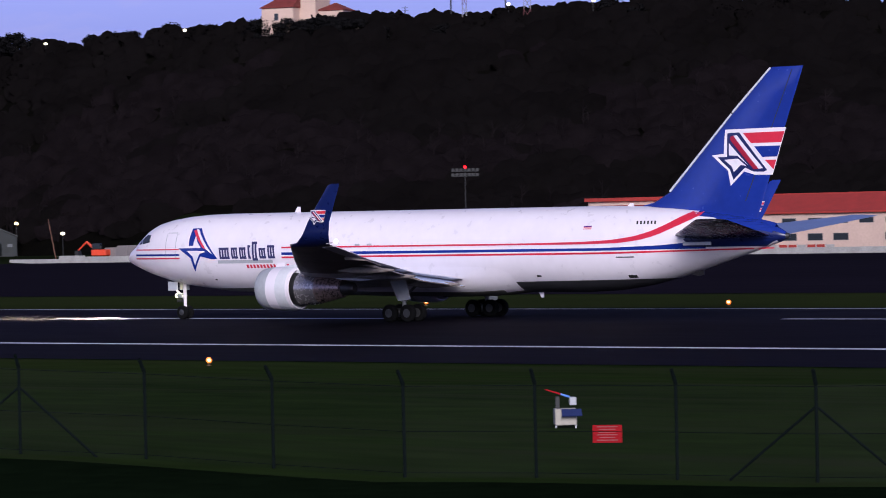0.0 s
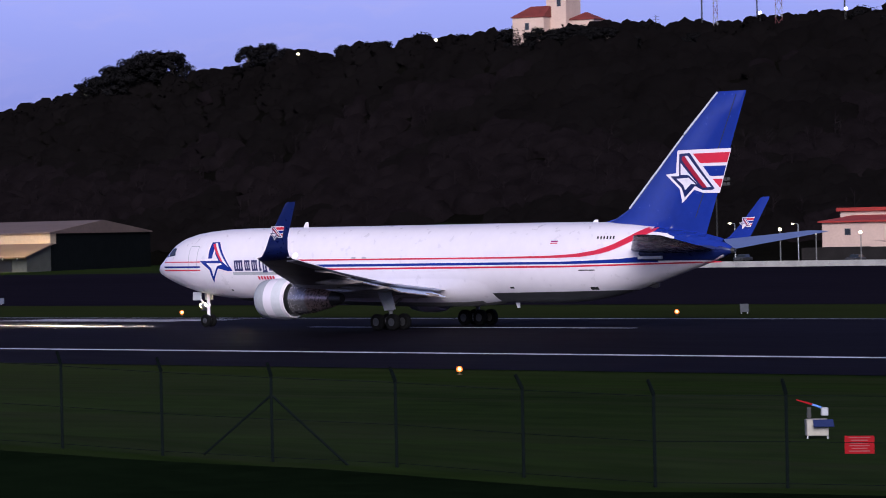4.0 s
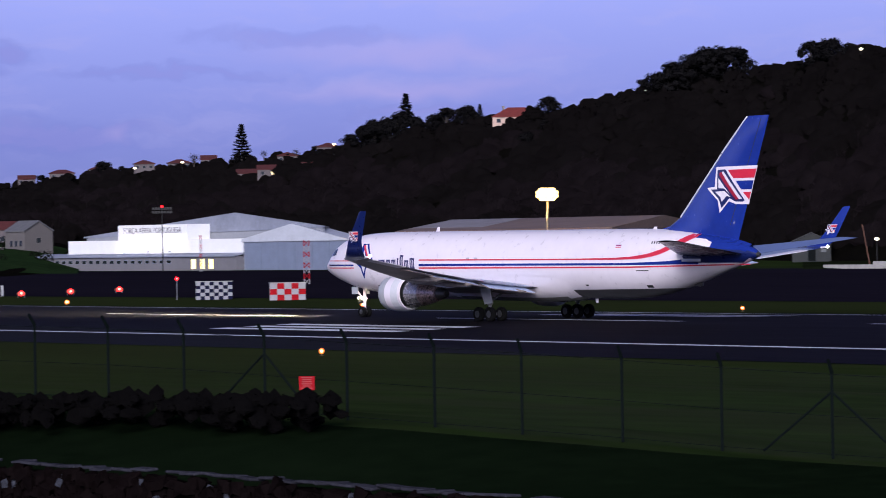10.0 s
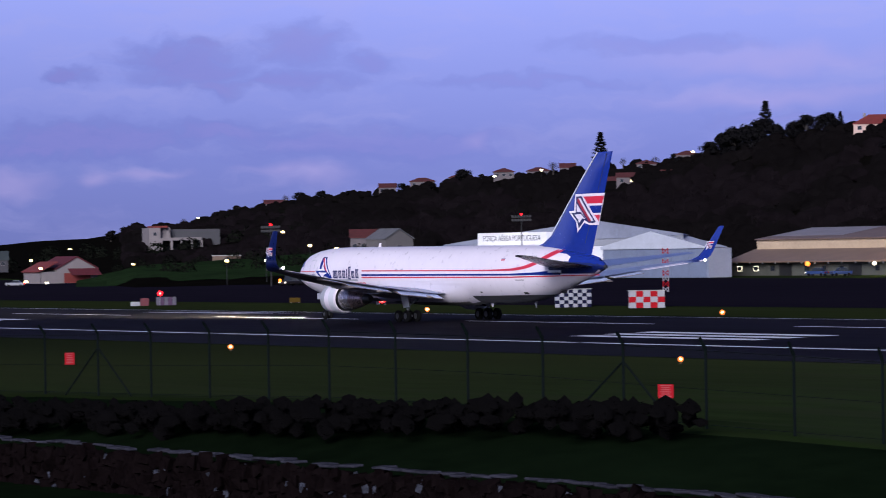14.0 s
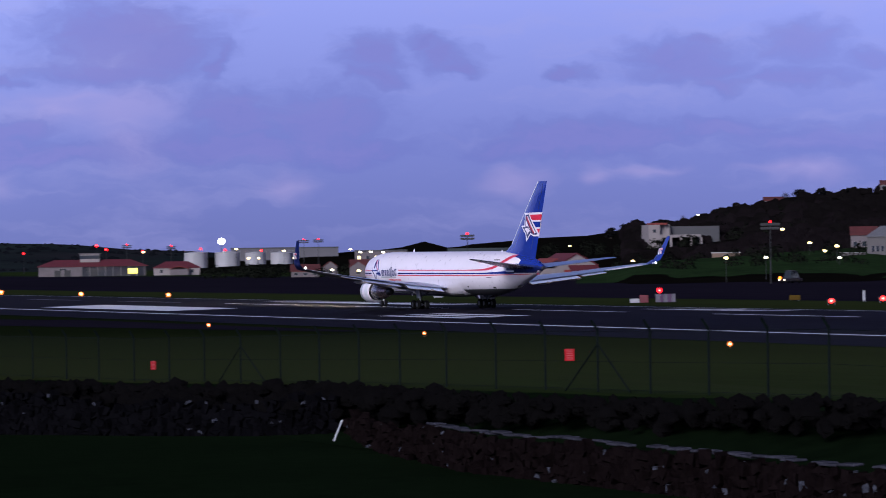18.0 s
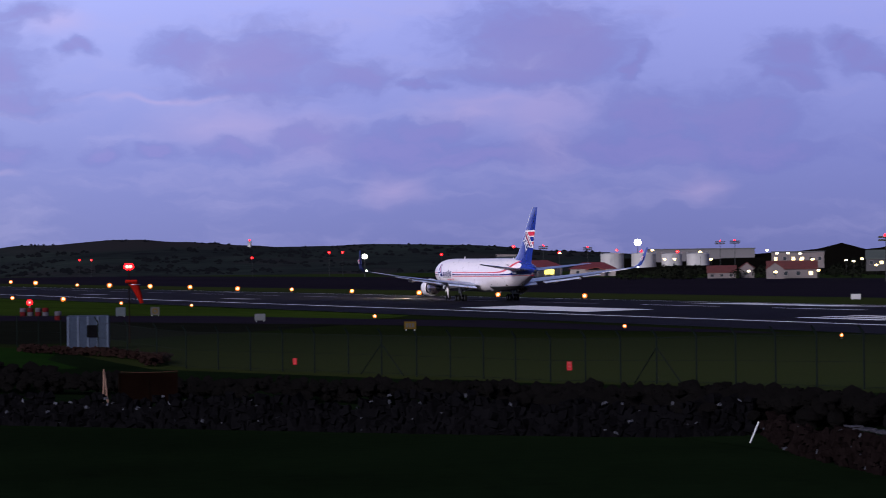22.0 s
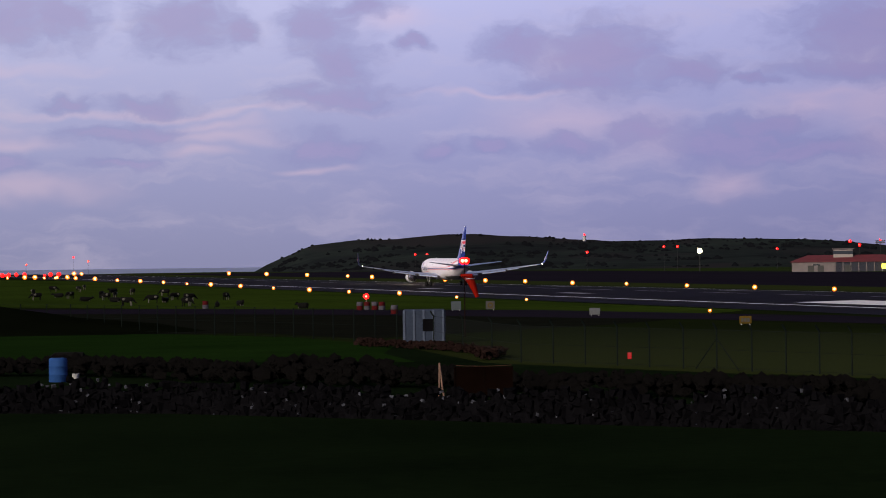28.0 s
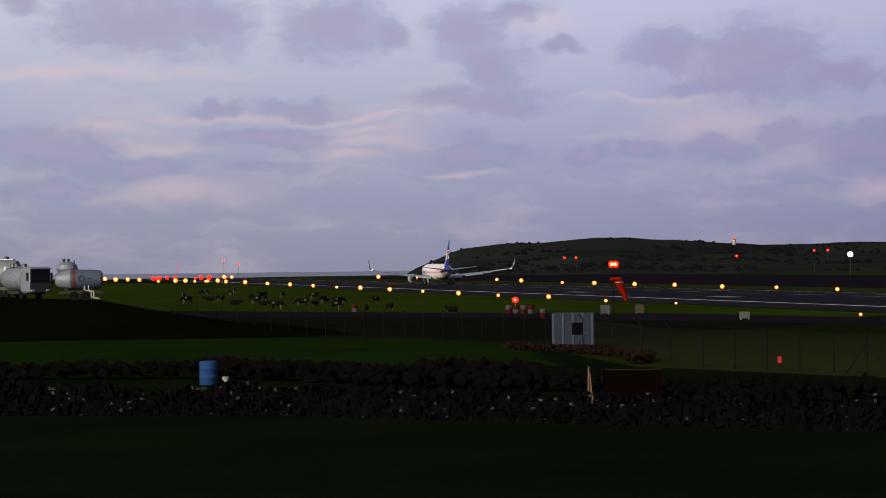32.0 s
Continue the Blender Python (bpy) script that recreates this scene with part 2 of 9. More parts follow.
def dry_verge(m):
    """Beyond the first stretch the near verge is rough, browner grass."""
    nt = m.node_tree
    N, L = nt.nodes.new, nt.links.new
    b = nt.nodes["Principled BSDF"]
    old = b.inputs["Base Color"].links[0].from_socket
    tc, sep = N("ShaderNodeTexCoord"), N("ShaderNodeSeparateXYZ")
    L(tc.outputs["Object"], sep.inputs[0])
    ry, rx = N("ShaderNodeMapRange"), N("ShaderNodeMapRange")
    ry.inputs["From Min"].default_value, ry.inputs["From Max"].default_value = 95, 190
    rx.inputs["From Min"].default_value, rx.inputs["From Max"].default_value = 150, 140
    L(sep.outputs["Y"], ry.inputs["Value"])
    L(sep.outputs["X"], rx.inputs["Value"])
    f, g = N("ShaderNodeMath"), N("ShaderNodeMath")
    f.operation = g.operation = "MULTIPLY"
    L(ry.outputs[0], f.inputs[0])
    L(rx.outputs[0], f.inputs[1])
    far = N("ShaderNodeMapRange")
    far.inputs["From Min"].default_value, far.inputs["From Max"].default_value = 170, 300
    far.inputs["To Min"].default_value, far.inputs["To Max"].default_value = 0.0, 1.0
    L(sep.outputs["Y"], far.inputs["Value"])
    L(f.outputs[0], g.inputs[0])
    g.inputs[1].default_value = 0.88
    dry = N("ShaderNodeMix")
    dry.data_type = "RGBA"
    dry.inputs["A"].default_value, dry.inputs["B"].default_value = (0.0225, 0.0285, 0.0092, 1), (0.0060, 0.0088, 0.0036, 1)
    L(far.outputs[0], dry.inputs["Factor"])
    # mown in long lanes along the runway, some of them yellowing
    lane, ln, lf = N("ShaderNodeMapping"), N("ShaderNodeTexNoise"), N("ShaderNodeMapRange")
    lane.inputs["Scale"].default_value = (1, 0.045, 1)
    L(tc.outputs["Object"], lane.inputs[0])
    L(lane.outputs[0], ln.inputs["Vector"])
    ln.inputs["Scale"].default_value, ln.inputs["Detail"].default_value = 0.35, 6
    lf.inputs["From Min"].default_value, lf.inputs["From Max"].default_value = 0.46, 0.66
    lf.inputs["To Max"].default_value = 0.8
    L(ln.outputs["Fac"], lf.inputs["Value"])
    lanes = N("ShaderNodeMix")
    lanes.data_type = "RGBA"
    lanes.inputs["B"].default_value = (0.0190, 0.0245, 0.0112, 1)
    L(lf.outputs[0], lanes.inputs["Factor"])
    L(old, lanes.inputs["A"])
    old = lanes.outputs["Result"]
    mix = N("ShaderNodeMix")
    mix.data_type = "RGBA"
    L(dry.outputs["Result"], mix.inputs["B"])
    L(g.outputs[0], mix.inputs["Factor"])
    L(old, mix.inputs["A"])
    # the strip between runway and apron is paler, yellowing grass
    sx, sc, st = N("ShaderNodeMapRange"), N("ShaderNodeMapRange"), N("ShaderNodeMath")
    sx.inputs["From Min"].default_value, sx.inputs["From Max"].default_value = 204, 212
    sc.inputs["From Min"].default_value, sc.inputs["From Max"].default_value = 300, 260
    sc.inputs["To Max"].default_value = 0.7
    st.operation = "MULTIPLY"
    L(sep.outputs["X"], sx.inputs["Value"])
    L(sep.outputs["X"], sc.inputs["Value"])
    L(sx.outputs[0], st.inputs[0])
    L(sc.outputs[0], st.inputs[1])
    pale = N("ShaderNodeMix")
    pale.data_type = "RGBA"
    pale.inputs["B"].default_value = (0.0205, 0.0258, 0.0100, 1)
    L(st.outputs[0], pale.inputs["Factor"])
    L(mix.outputs["Result"], pale.inputs["A"])
    L(pale.outputs["Result"], b.inputs["Base Color"])


dry_verge(GRASS)
FIELD = mat("field_grass", (0.0058, 0.0110, 0.0048), 0.98, scale=0.06, fine=18, bump=0.05, col2=(0.0020, 0.0042, 0.0020), spec=0.0)
ASPHALT = mat("asphalt", (0.0037, 0.0025, 0.0056), 0.85, scale=0.03, fine=25, bump=0.004, col2=(0.0024, 0.0016, 0.0036), stretch=(1, 0.15, 1), spec=0.03)
TARMAC = mat("apron_asphalt", (0.0118, 0.0100, 0.0170), 0.88, scale=0.02, fine=16, col2=(0.0074, 0.0064, 0.0114), stretch=(1, 0.2, 1), spec=0.0)
PAINT = mat("runway_paint", (0.68, 0.68, 0.72), 0.7, scale=0.8, fine=9, col2=(0.42, 0.42, 0.47))
# markings beyond y = 450: low contrast of the grazing view put into the colour
FARPAINT = mat("far_dimmed_runway_paint", (0.22, 0.22, 0.25), 0.8, scale=0.5, fine=9, col2=(0.08, 0.08, 0.10))
CONCRETE = mat("concrete", (0.30, 0.29, 0.28), 0.85, scale=0.5, fine=9, var=0.3, bump=0.004)
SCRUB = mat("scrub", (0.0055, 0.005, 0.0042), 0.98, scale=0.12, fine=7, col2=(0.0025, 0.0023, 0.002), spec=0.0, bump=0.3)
WHITE = mat("white_gloss_paint", (0.75, 0.69, 0.755), 0.30, var=0.045, scale=0.22, fine=7, coat=0.3)
BLUE = mat("blue_gloss_paint", (0.009, 0.027, 0.23), 0.24, var=0.12, scale=0.4, fine=6, coat=0.8)
RED = mat("red_gloss_paint", (0.55, 0.02, 0.05), 0.35, var=0.1, scale=0.5)
NAVYP = mat("navy_gloss_paint", (0.006, 0.013, 0.085), 0.3, var=0.15, scale=0.5, coat=0.4)
GREYP = mat("grey_paint", (0.36, 0.37, 0.40), 0.4, var=0.12, scale=0.5)
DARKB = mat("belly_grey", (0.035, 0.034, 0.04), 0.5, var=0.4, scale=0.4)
LIGHTG = mat("light_grey_paint", (0.58, 0.58, 0.62), 0.35, var=0.08, scale=0.5)
METAL = mat("bare_metal", (0.50, 0.46, 0.46), 0.26, 0.7, var=0.18, scale=0.7)
DARKM = mat("dark_metal", (0.09, 0.085, 0.085), 0.45, 0.8, var=0.3, scale=1.5)
RUBBER = mat("tyre_rubber", (0.005, 0.005, 0.0055), 0.9, var=0.3, scale=4, spec=0.08)
BLACK = mat("black", (0.012, 0.012, 0.013), 0.6, var=0.3)
GLASS = glass("dark_glass")
STEEL = mat("galvanised_steel", (0.34, 0.35, 0.37), 0.45, 0.8, var=0.2, scale=2)
DGREEN = mat("green_post_paint", (0.0042, 0.0068, 0.0066), 0.85, var=0.3, scale=3, spec=0.02)
MASTST = mat("dull_mast_steel", (0.011, 0.011, 0.013), 0.7, 0.2, var=0.2, scale=2)


# ---- mesh helpers ----
def part(name, bm, material, parent=None, label=""):
    me = bpy.data.meshes.new(name)
    bm.to_mesh(me)
    bm.free()
    for m in material if isinstance(material, (list, tuple)) else (material,):
        me.materials.append(m)
    ob = new(name, me)
    if parent:
        ob.parent = parent
    if label:
        ob["label"] = label
    return ob


def thing(name, label, category, group="", kind="", at=None):
    ob = new(name)
    ob.empty_display_size = 0.5
    if at is not None:
        ob.matrix_basis = at
    return tagged(ob, label, category, group, kind)


def smooth(ob, angle=40):
    me = ob.data
    me.shade_smooth()
    me.set_sharp_from_angle(angle=radians(angle))
    return ob


def box(bm, x0, x1, y0, y1, z0, z1, m=None):
    vs = [bm.verts.new((x, y, z)) for z in (z0, z1) for y in (y0, y1) for x in (x0, x1)]
    if m is not None:
        for v in vs:
            v.co = m @ v.co
    for f in ((0, 2, 3, 1), (4, 5, 7, 6), (0, 1, 5, 4), (2, 6, 7, 3), (0, 4, 6, 2), (1, 3, 7, 5)):
        bm.faces.new([vs[i] for i in f])
    return bm


def boxm(*a, bevel=0.0, m=None):
    bm = box(bmesh.new(), *a, m=m)
    if bevel:
        bmesh.ops.bevel(bm, geom=bm.edges[:], offset=bevel, segments=1, affect="EDGES")
    return bm


def tube(bm, a, b, r0, r1=None, n=8):
    """A capped rod from a to b."""
    a, b = Vector(a), Vector(b)
    r1 = r0 if r1 is None else r1
    q = (b - a).to_track_quat("Z", "Y")
    rings = []
    for c, r in ((a, r0), (b, r1)):
        rings.append([bm.verts.new(c + q @ Vector((r * math.cos(i * math.tau / n), r * math.sin(i * math.tau / n), 0))) for i in range(n)])
    for i in range(n):
        j = (i + 1) % n
        bm.faces.new((rings[0][i], rings[0][j], rings[1][j], rings[1][i]))
    bm.faces.new(rings[0][::-1])
    bm.faces.new(rings[1])
    return bm


def lathe(bm, profile, n=24, axis="y", centre=(0, 0, 0), caps=True):
    """Turns (distance along the axis, radius) pairs into a body of revolution."""
    rings = []
    for d, r in profile:
        ring = []
        for i in range(n):
            c, s = r * math.cos(i * math.tau / n), r * math.sin(i * math.tau / n)
            p = {"y": (c, d, s), "x": (d, c, s), "z": (c, s, d)}[axis]
            ring.append(bm.verts.new(Vector(p) + Vector(centre)))
        rings.append(ring)
    for a, b in zip(rings, rings[1:]):
        for i in range(n):
            j = (i + 1) % n
            bm.faces.new((a[i], a[j], b[j], b[i]))
    if caps:
        bm.faces.new(rings[0][::-1])
        bm.faces.new(rings[-1])
    bmesh.ops.recalc_face_normals(bm, faces=bm.faces[:])
    return bm


def loft(bm, rings, caps=True):
    vs = [[bm.verts.new(p) for p in r] for r in rings]
    n = len(vs[0])
    for a, b in zip(vs, vs[1:]):
        for i in range(n):
            j = (i + 1) % n
            bm.faces.new((a[i], a[j], b[j], b[i]))
    if caps:
        bm.faces.new(vs[0][::-1])
        bm.faces.new(vs[-1])
    bmesh.ops.recalc_face_normals(bm, faces=bm.faces[:])
    return bm


def ball(bm, c, r, n=10, squash=1.0):
    bmesh.ops.create_uvsphere(bm, u_segments=n, v_segments=max(5, n // 2 + 1), radius=r, matrix=Matrix.Translation(c) @ Matrix.Diagonal((1, 1, squash, 1)))
    return bm


def lerp(table, x):
    """Piecewise linear rows of (x, a, b, ...)."""
    if x <= table[0][0]:
        return table[0][1:]
    for p, q in zip(table, table[1:]):
        if x <= q[0]:
            f = (x - p[0]) / (q[0] - p[0])
            return tuple(a + (b - a) * f for a, b in zip(p[1:], q[1:]))
    return table[-1][1:]


def ground_z(x):
    return lerp(GROUND, x)[0]


# cross-section of the ground: near fields, ditch beside the crowned runway, apron
GROUND = [(-4000, 0.0), (100, 0.0), (126, -0.60), (146, -0.44), (169, -0.03), (182.3, -0.03), (205, -0.42), (225, -0.40), (250, -0.1), (300, 0.0), (5000, 0.0)]

# ---- ground, runway, apron ----
def strip(name, xs, y0, y1, material, lift, step=60, bend=None):
    """A sheet over the ground's cross-section between two stretches of y."""
    bm = bmesh.new()
    ys = [y0 + (y1 - y0) * i / max(1, round((y1 - y0) / step)) for i in range(max(1, round((y1 - y0) / step)) + 1)]
    rows = [[bm.verts.new((x, y, ground_z(x) + lift)) for x in xs] for y in ys]
    for a, b in zip(rows, rows[1:]):
        for i in range(len(xs) - 1):
            bm.faces.new((a[i], a[i + 1], b[i + 1], b[i]))
    return part(name, bm, material)


def patch(name, corners, material, lift, parent=None, cut=True):
    """A flat-lying polygon that follows the ground's cross-section."""
    bm = bmesh.new()
    bm.faces.new([bm.verts.new((x, y, 0)) for x, y in corners])
    for x, _ in GROUND:
        bmesh.ops.bisect_plane(bm, geom=bm.verts[:] + bm.edges[:] + bm.faces[:], plane_co=(x, 0, 0), plane_no=(1, 0, 0))
    for v in bm.verts:
        v.co.z = ground_z(v.co.x) + lift
    bmesh.ops.recalc_face_normals(bm, faces=bm.faces[:])
    if bm.faces[0].normal.z < 0:
        bmesh.ops.reverse_faces(bm, faces=bm.faces[:])
    return part(name, bm, material, parent)


XS = [-4000, -500, 0, 60] + [g[0] for g in GROUND[1:-1]] + [420, 600, 1500, 4000]
tagged(strip("ground", XS, -1500, 2350, GRASS, 0.0, 350), "dark green mown airfield grass at dusk", "grass", kind="structure")
tagged(part("water", boxm(-4900, 4900, 2300, 4990, -6.0, -1.2), mat("sea", (0.10, 0.12, 0.19), 0.35, var=0.15, scale=0.004, fine=20)), "grey-blue sea beyond the runway's end", "sea", kind="structure")
tagged(strip("runway", [132.4, 146, 169, 182.3, 205, 207], -300, 2250, ASPHALT, 0.03, 80), "dark asphalt runway with white markings, the far ones painted dimmer", "runway", kind="structure")
tagged(strip("apron", [237, 250, 300, 430], -200, 2050, TARMAC, 0.03, 120), "wide dark asphalt taxiway and apron", "apron", kind="structure")


def marking(name, x0, x1, y0, y1, label=""):
    ob = patch(name, [(x0, y0), (x1, y0), (x1, y1), (x0, y1)], FARPAINT if y0 > 450 else PAINT, 0.045, scene.objects["runway"])
    if label:
        ob["label"] = label
    return ob


marking("edge_line", CX - 29.3, CX - 28.4, -300, 2200, "white runway edge line")
marking("edge_line", CX + 28.4, CX + 29.3, -300, 2200, "white runway edge line")
for k in range(-1, 42):
    marking("centre_dash", CX - 0.45, CX + 0.45, 137.5 + 50 * k, 137.5 + 50 * k + (30 if k >= 0 else 19))
for y in (62, 200, 340):
    for side in (-1, 1):
        for k in range(3):
            x = CX + side * (11 + 3.3 * k + 3)
            marking("touchdown_bar", x - 0.9, x + 0.9, y - 4, y + 20)
for side in (-1, 1):
    x = CX + side * 18
    marking("aiming_block", x - 5, x + 5, 428, 486)
for y in (640, 790):
    for side in (-1, 1):
        x = CX + side * 17
        marking("touchdown_bar", x - 1.5, x + 1.5, y, y + 23)

# ---- the freighter ----
# local: y forward, x to its right, z up, on the ground between the main wheels
FUS = [  # y, top, bottom, half width
    (-25.9, 5.32, 4.90, 0.22), (-25.4, 5.62, 4.72, 0.48), (-24.0, 6.08, 4.28, 0.95), (-22.0, 6.50, 3.70, 1.42), (-20.0, 6.82, 3.10, 1.82),
    (-18.0, 7.02, 2.54, 2.14), (-16.0, 7.12, 2.10, 2.36), (-14.0, 7.17, 1.83, 2.47), (-11.5, 7.20, 1.72, 2.515), (16.0, 7.27, 1.85, 2.515), (18.0, 7.27, 1.93, 2.50),
    (20.0, 7.23, 2.16, 2.43), (21.5, 7.13, 2.32, 2.30), (23.0, 6.95, 2.58, 2.08), (24.2, 6.68, 2.88, 1.82), (25.0, 6.32, 3.10, 1.58), (25.7, 5.80, 3.34, 1.30),
    (26.4, 5.25, 3.60, 0.98), (27.0, 4.86, 3.84, 0.62), (27.3, 4.58, 4.04, 0.36), (27.45, 4.33, 4.24, 0.06)]


def fus_x(y, z):
    top, bot, w = lerp(FUS, y)
    zc, h = (top + bot) / 2, (top - bot) / 2
    return w * math.sqrt(max(0.0, 1 - min(1, abs((z - zc) / h)) ** 2))


def fus_ring(y, n=40):
    top, bot, w = lerp(FUS, y)
    zc, h = (top + bot) / 2, (top - bot) / 2
    return [(w * math.cos(i * math.tau / n), y, zc + h * math.sin(i * math.tau / n)) for i in range(n)]


def decal(name, poly, material, parent, surf, lift=0.012, zstep=0.25, ystep=0.7, side=-1, label=""):
    """A painted shape: a polygon of (y, z), laid on the surface x = surf(y, z)."""
    bm = bmesh.new()
    bm.faces.new([bm.verts.new((0, y, z)) for y, z in poly])
    ys, zs = [p[0] for p in poly], [p[1] for p in poly]
    for lo, hi, step, no in ((min(zs), max(zs), zstep, (0, 0, 1)), (min(ys), max(ys), ystep, (0, 1, 0))):
        k = math.floor(lo / step) + 1
        while k * step < hi:
            bmesh.ops.bisect_plane(bm, geom=bm.verts[:] + bm.edges[:] + bm.faces[:], plane_co=tuple(c * k * step for c in no), plane_no=no)
            k += 1
    for v in bm.verts:
        v.co.x = side * (surf(v.co.y, v.co.z) + lift)
    return part(name, bm, material, parent, label)


def band(lo, hi, y0, y1, step=0.6):
    """The polygon between two curves z(y), given as tables."""
    n = max(1, round(abs(y1 - y0) / step))
    ys = [y0 + (y1 - y0) * i / n for i in range(n + 1)]
    return [(y, lerp(lo, y)[0]) for y in ys] + [(y, lerp(hi, y)[0]) for y in reversed(ys)]


def wing_rings(table, thick, n=14):
    """table: x, leading edge y, trailing edge y, z, thickness ratio. Sections of a lifting surface, root to tip."""
    rings = []
    for x, le, te, z, t in table:
        c, ring = le - te, []
        for i in range(2 * n):
            u = 0.5 - 0.5 * math.cos(math.pi * (i if i <= n else 2 * n - i) / n)
            h = thick * t * c * (1.8 * math.sqrt(max(u, 0)) * (1 - u) + 0.02)
            ring.append((x, le - u * c, z + (h if i <= n else -h * 0.75)))
        rings.append(ring)
    return rings


FIN_LE = [(7.0, -15.6), (7.3, -16.3), (8.0, -17.6), (12.8, -22.28), (15.5, -25.08)]
FIN_TE = [(6.0, -23.75), (15.5, -27.3)]


def fin_x(y, z):
    le, te = lerp(FIN_LE, z)[0], lerp(FIN_TE, z)[0]
    u = min(1, max(0, (le - y) / (le - te)))
    return (le - te) * 0.09 * (1.75 * math.sqrt(u) * (1 - u)) + 0.02


def fin_badge(P, surf, side, f=lambda y, z: (y, z), inward=1):
    """The badge of star and stripes; f places the fin's drawing on other surfaces."""
    def d(name, pts, m, up):
        decal(name, [f(*p) for p in pts], m, P, surf, (0.012 + up) * inward, 0.4, 0.35, side)
    d("badge_outline", [(-21.82, 11.75), (-26.0, 11.78), (-24.98, 8.88), (-23.83, 8.9), (-23.12, 9.12), (-22.18, 8.26), (-22.01, 9.21), (-20.87, 10.18), (-21.74, 10.25)], WHITE, 0)
    d("badge_stripe", [(-23.12, 11.5), (-25.92, 11.53), (-25.66, 10.86), (-23.66, 10.86)], RED, 0.006)
    d("badge_stripe", [(-23.86, 10.66), (-25.59, 10.66), (-25.36, 9.99), (-24.37, 9.99)], BLUE, 0.006)
    d("badge_stripe", [(-24.53, 9.8), (-25.29, 9.8), (-25.08, 9.2)], RED, 0.006)
    # the letter's navy outline runs on into the star
    d("badge_leg", [(-22.0, 11.52), (-22.86, 11.55), (-24.66, 9.18), (-24.45, 9.08), (-23.75, 9.1), (-23.2, 9.36), (-22.38, 8.62), (-22.16, 9.28), (-21.3, 10.05), (-21.98, 10.05)], NAVYP, 0.006)
    d("badge_leg", [(-22.44, 11.36), (-22.7, 11.38), (-24.4, 9.3), (-24.1, 9.26)], WHITE, 0.012)
    d("badge_leg", [(-22.24, 11.3), (-22.44, 11.36), (-24.1, 9.26), (-23.78, 9.24), (-22.2, 11.12)], mat("crimson_paint", (0.30, 0.008, 0.03), 0.35, var=0.1), 0.012)
    d("badge_leg", [(-22.12, 10.92), (-22.12, 10.14), (-22.72, 10.1), (-23.42, 9.5)], WHITE, 0.012)
    d("badge_star", [(-21.78, 9.88), (-22.74, 9.93), (-23.3, 9.46), (-22.92, 9.53), (-22.43, 9.1), (-22.3, 9.45)], WHITE, 0.012)


def letter_bars(P, y0, y1, z0, z1, n, material, surf, side, gaps=0.35, name="lettering"):
    """Plain upright bars in place of a name."""
    w = (y1 - y0) / n
    for k in range(n):
        a = y0 + k * w
        b = a + w * (1 - gaps)
        decal(name, [(a, z0), (b, z0), (b - 0.06 * side, z1), (a - 0.06 * side, z1)], material, P, surf, 0.014, 0.3, 0.8, side)


HUBM = mat("dark_hub", (0.05, 0.05, 0.055), 0.5, 0.5, var=0.3, scale=4)


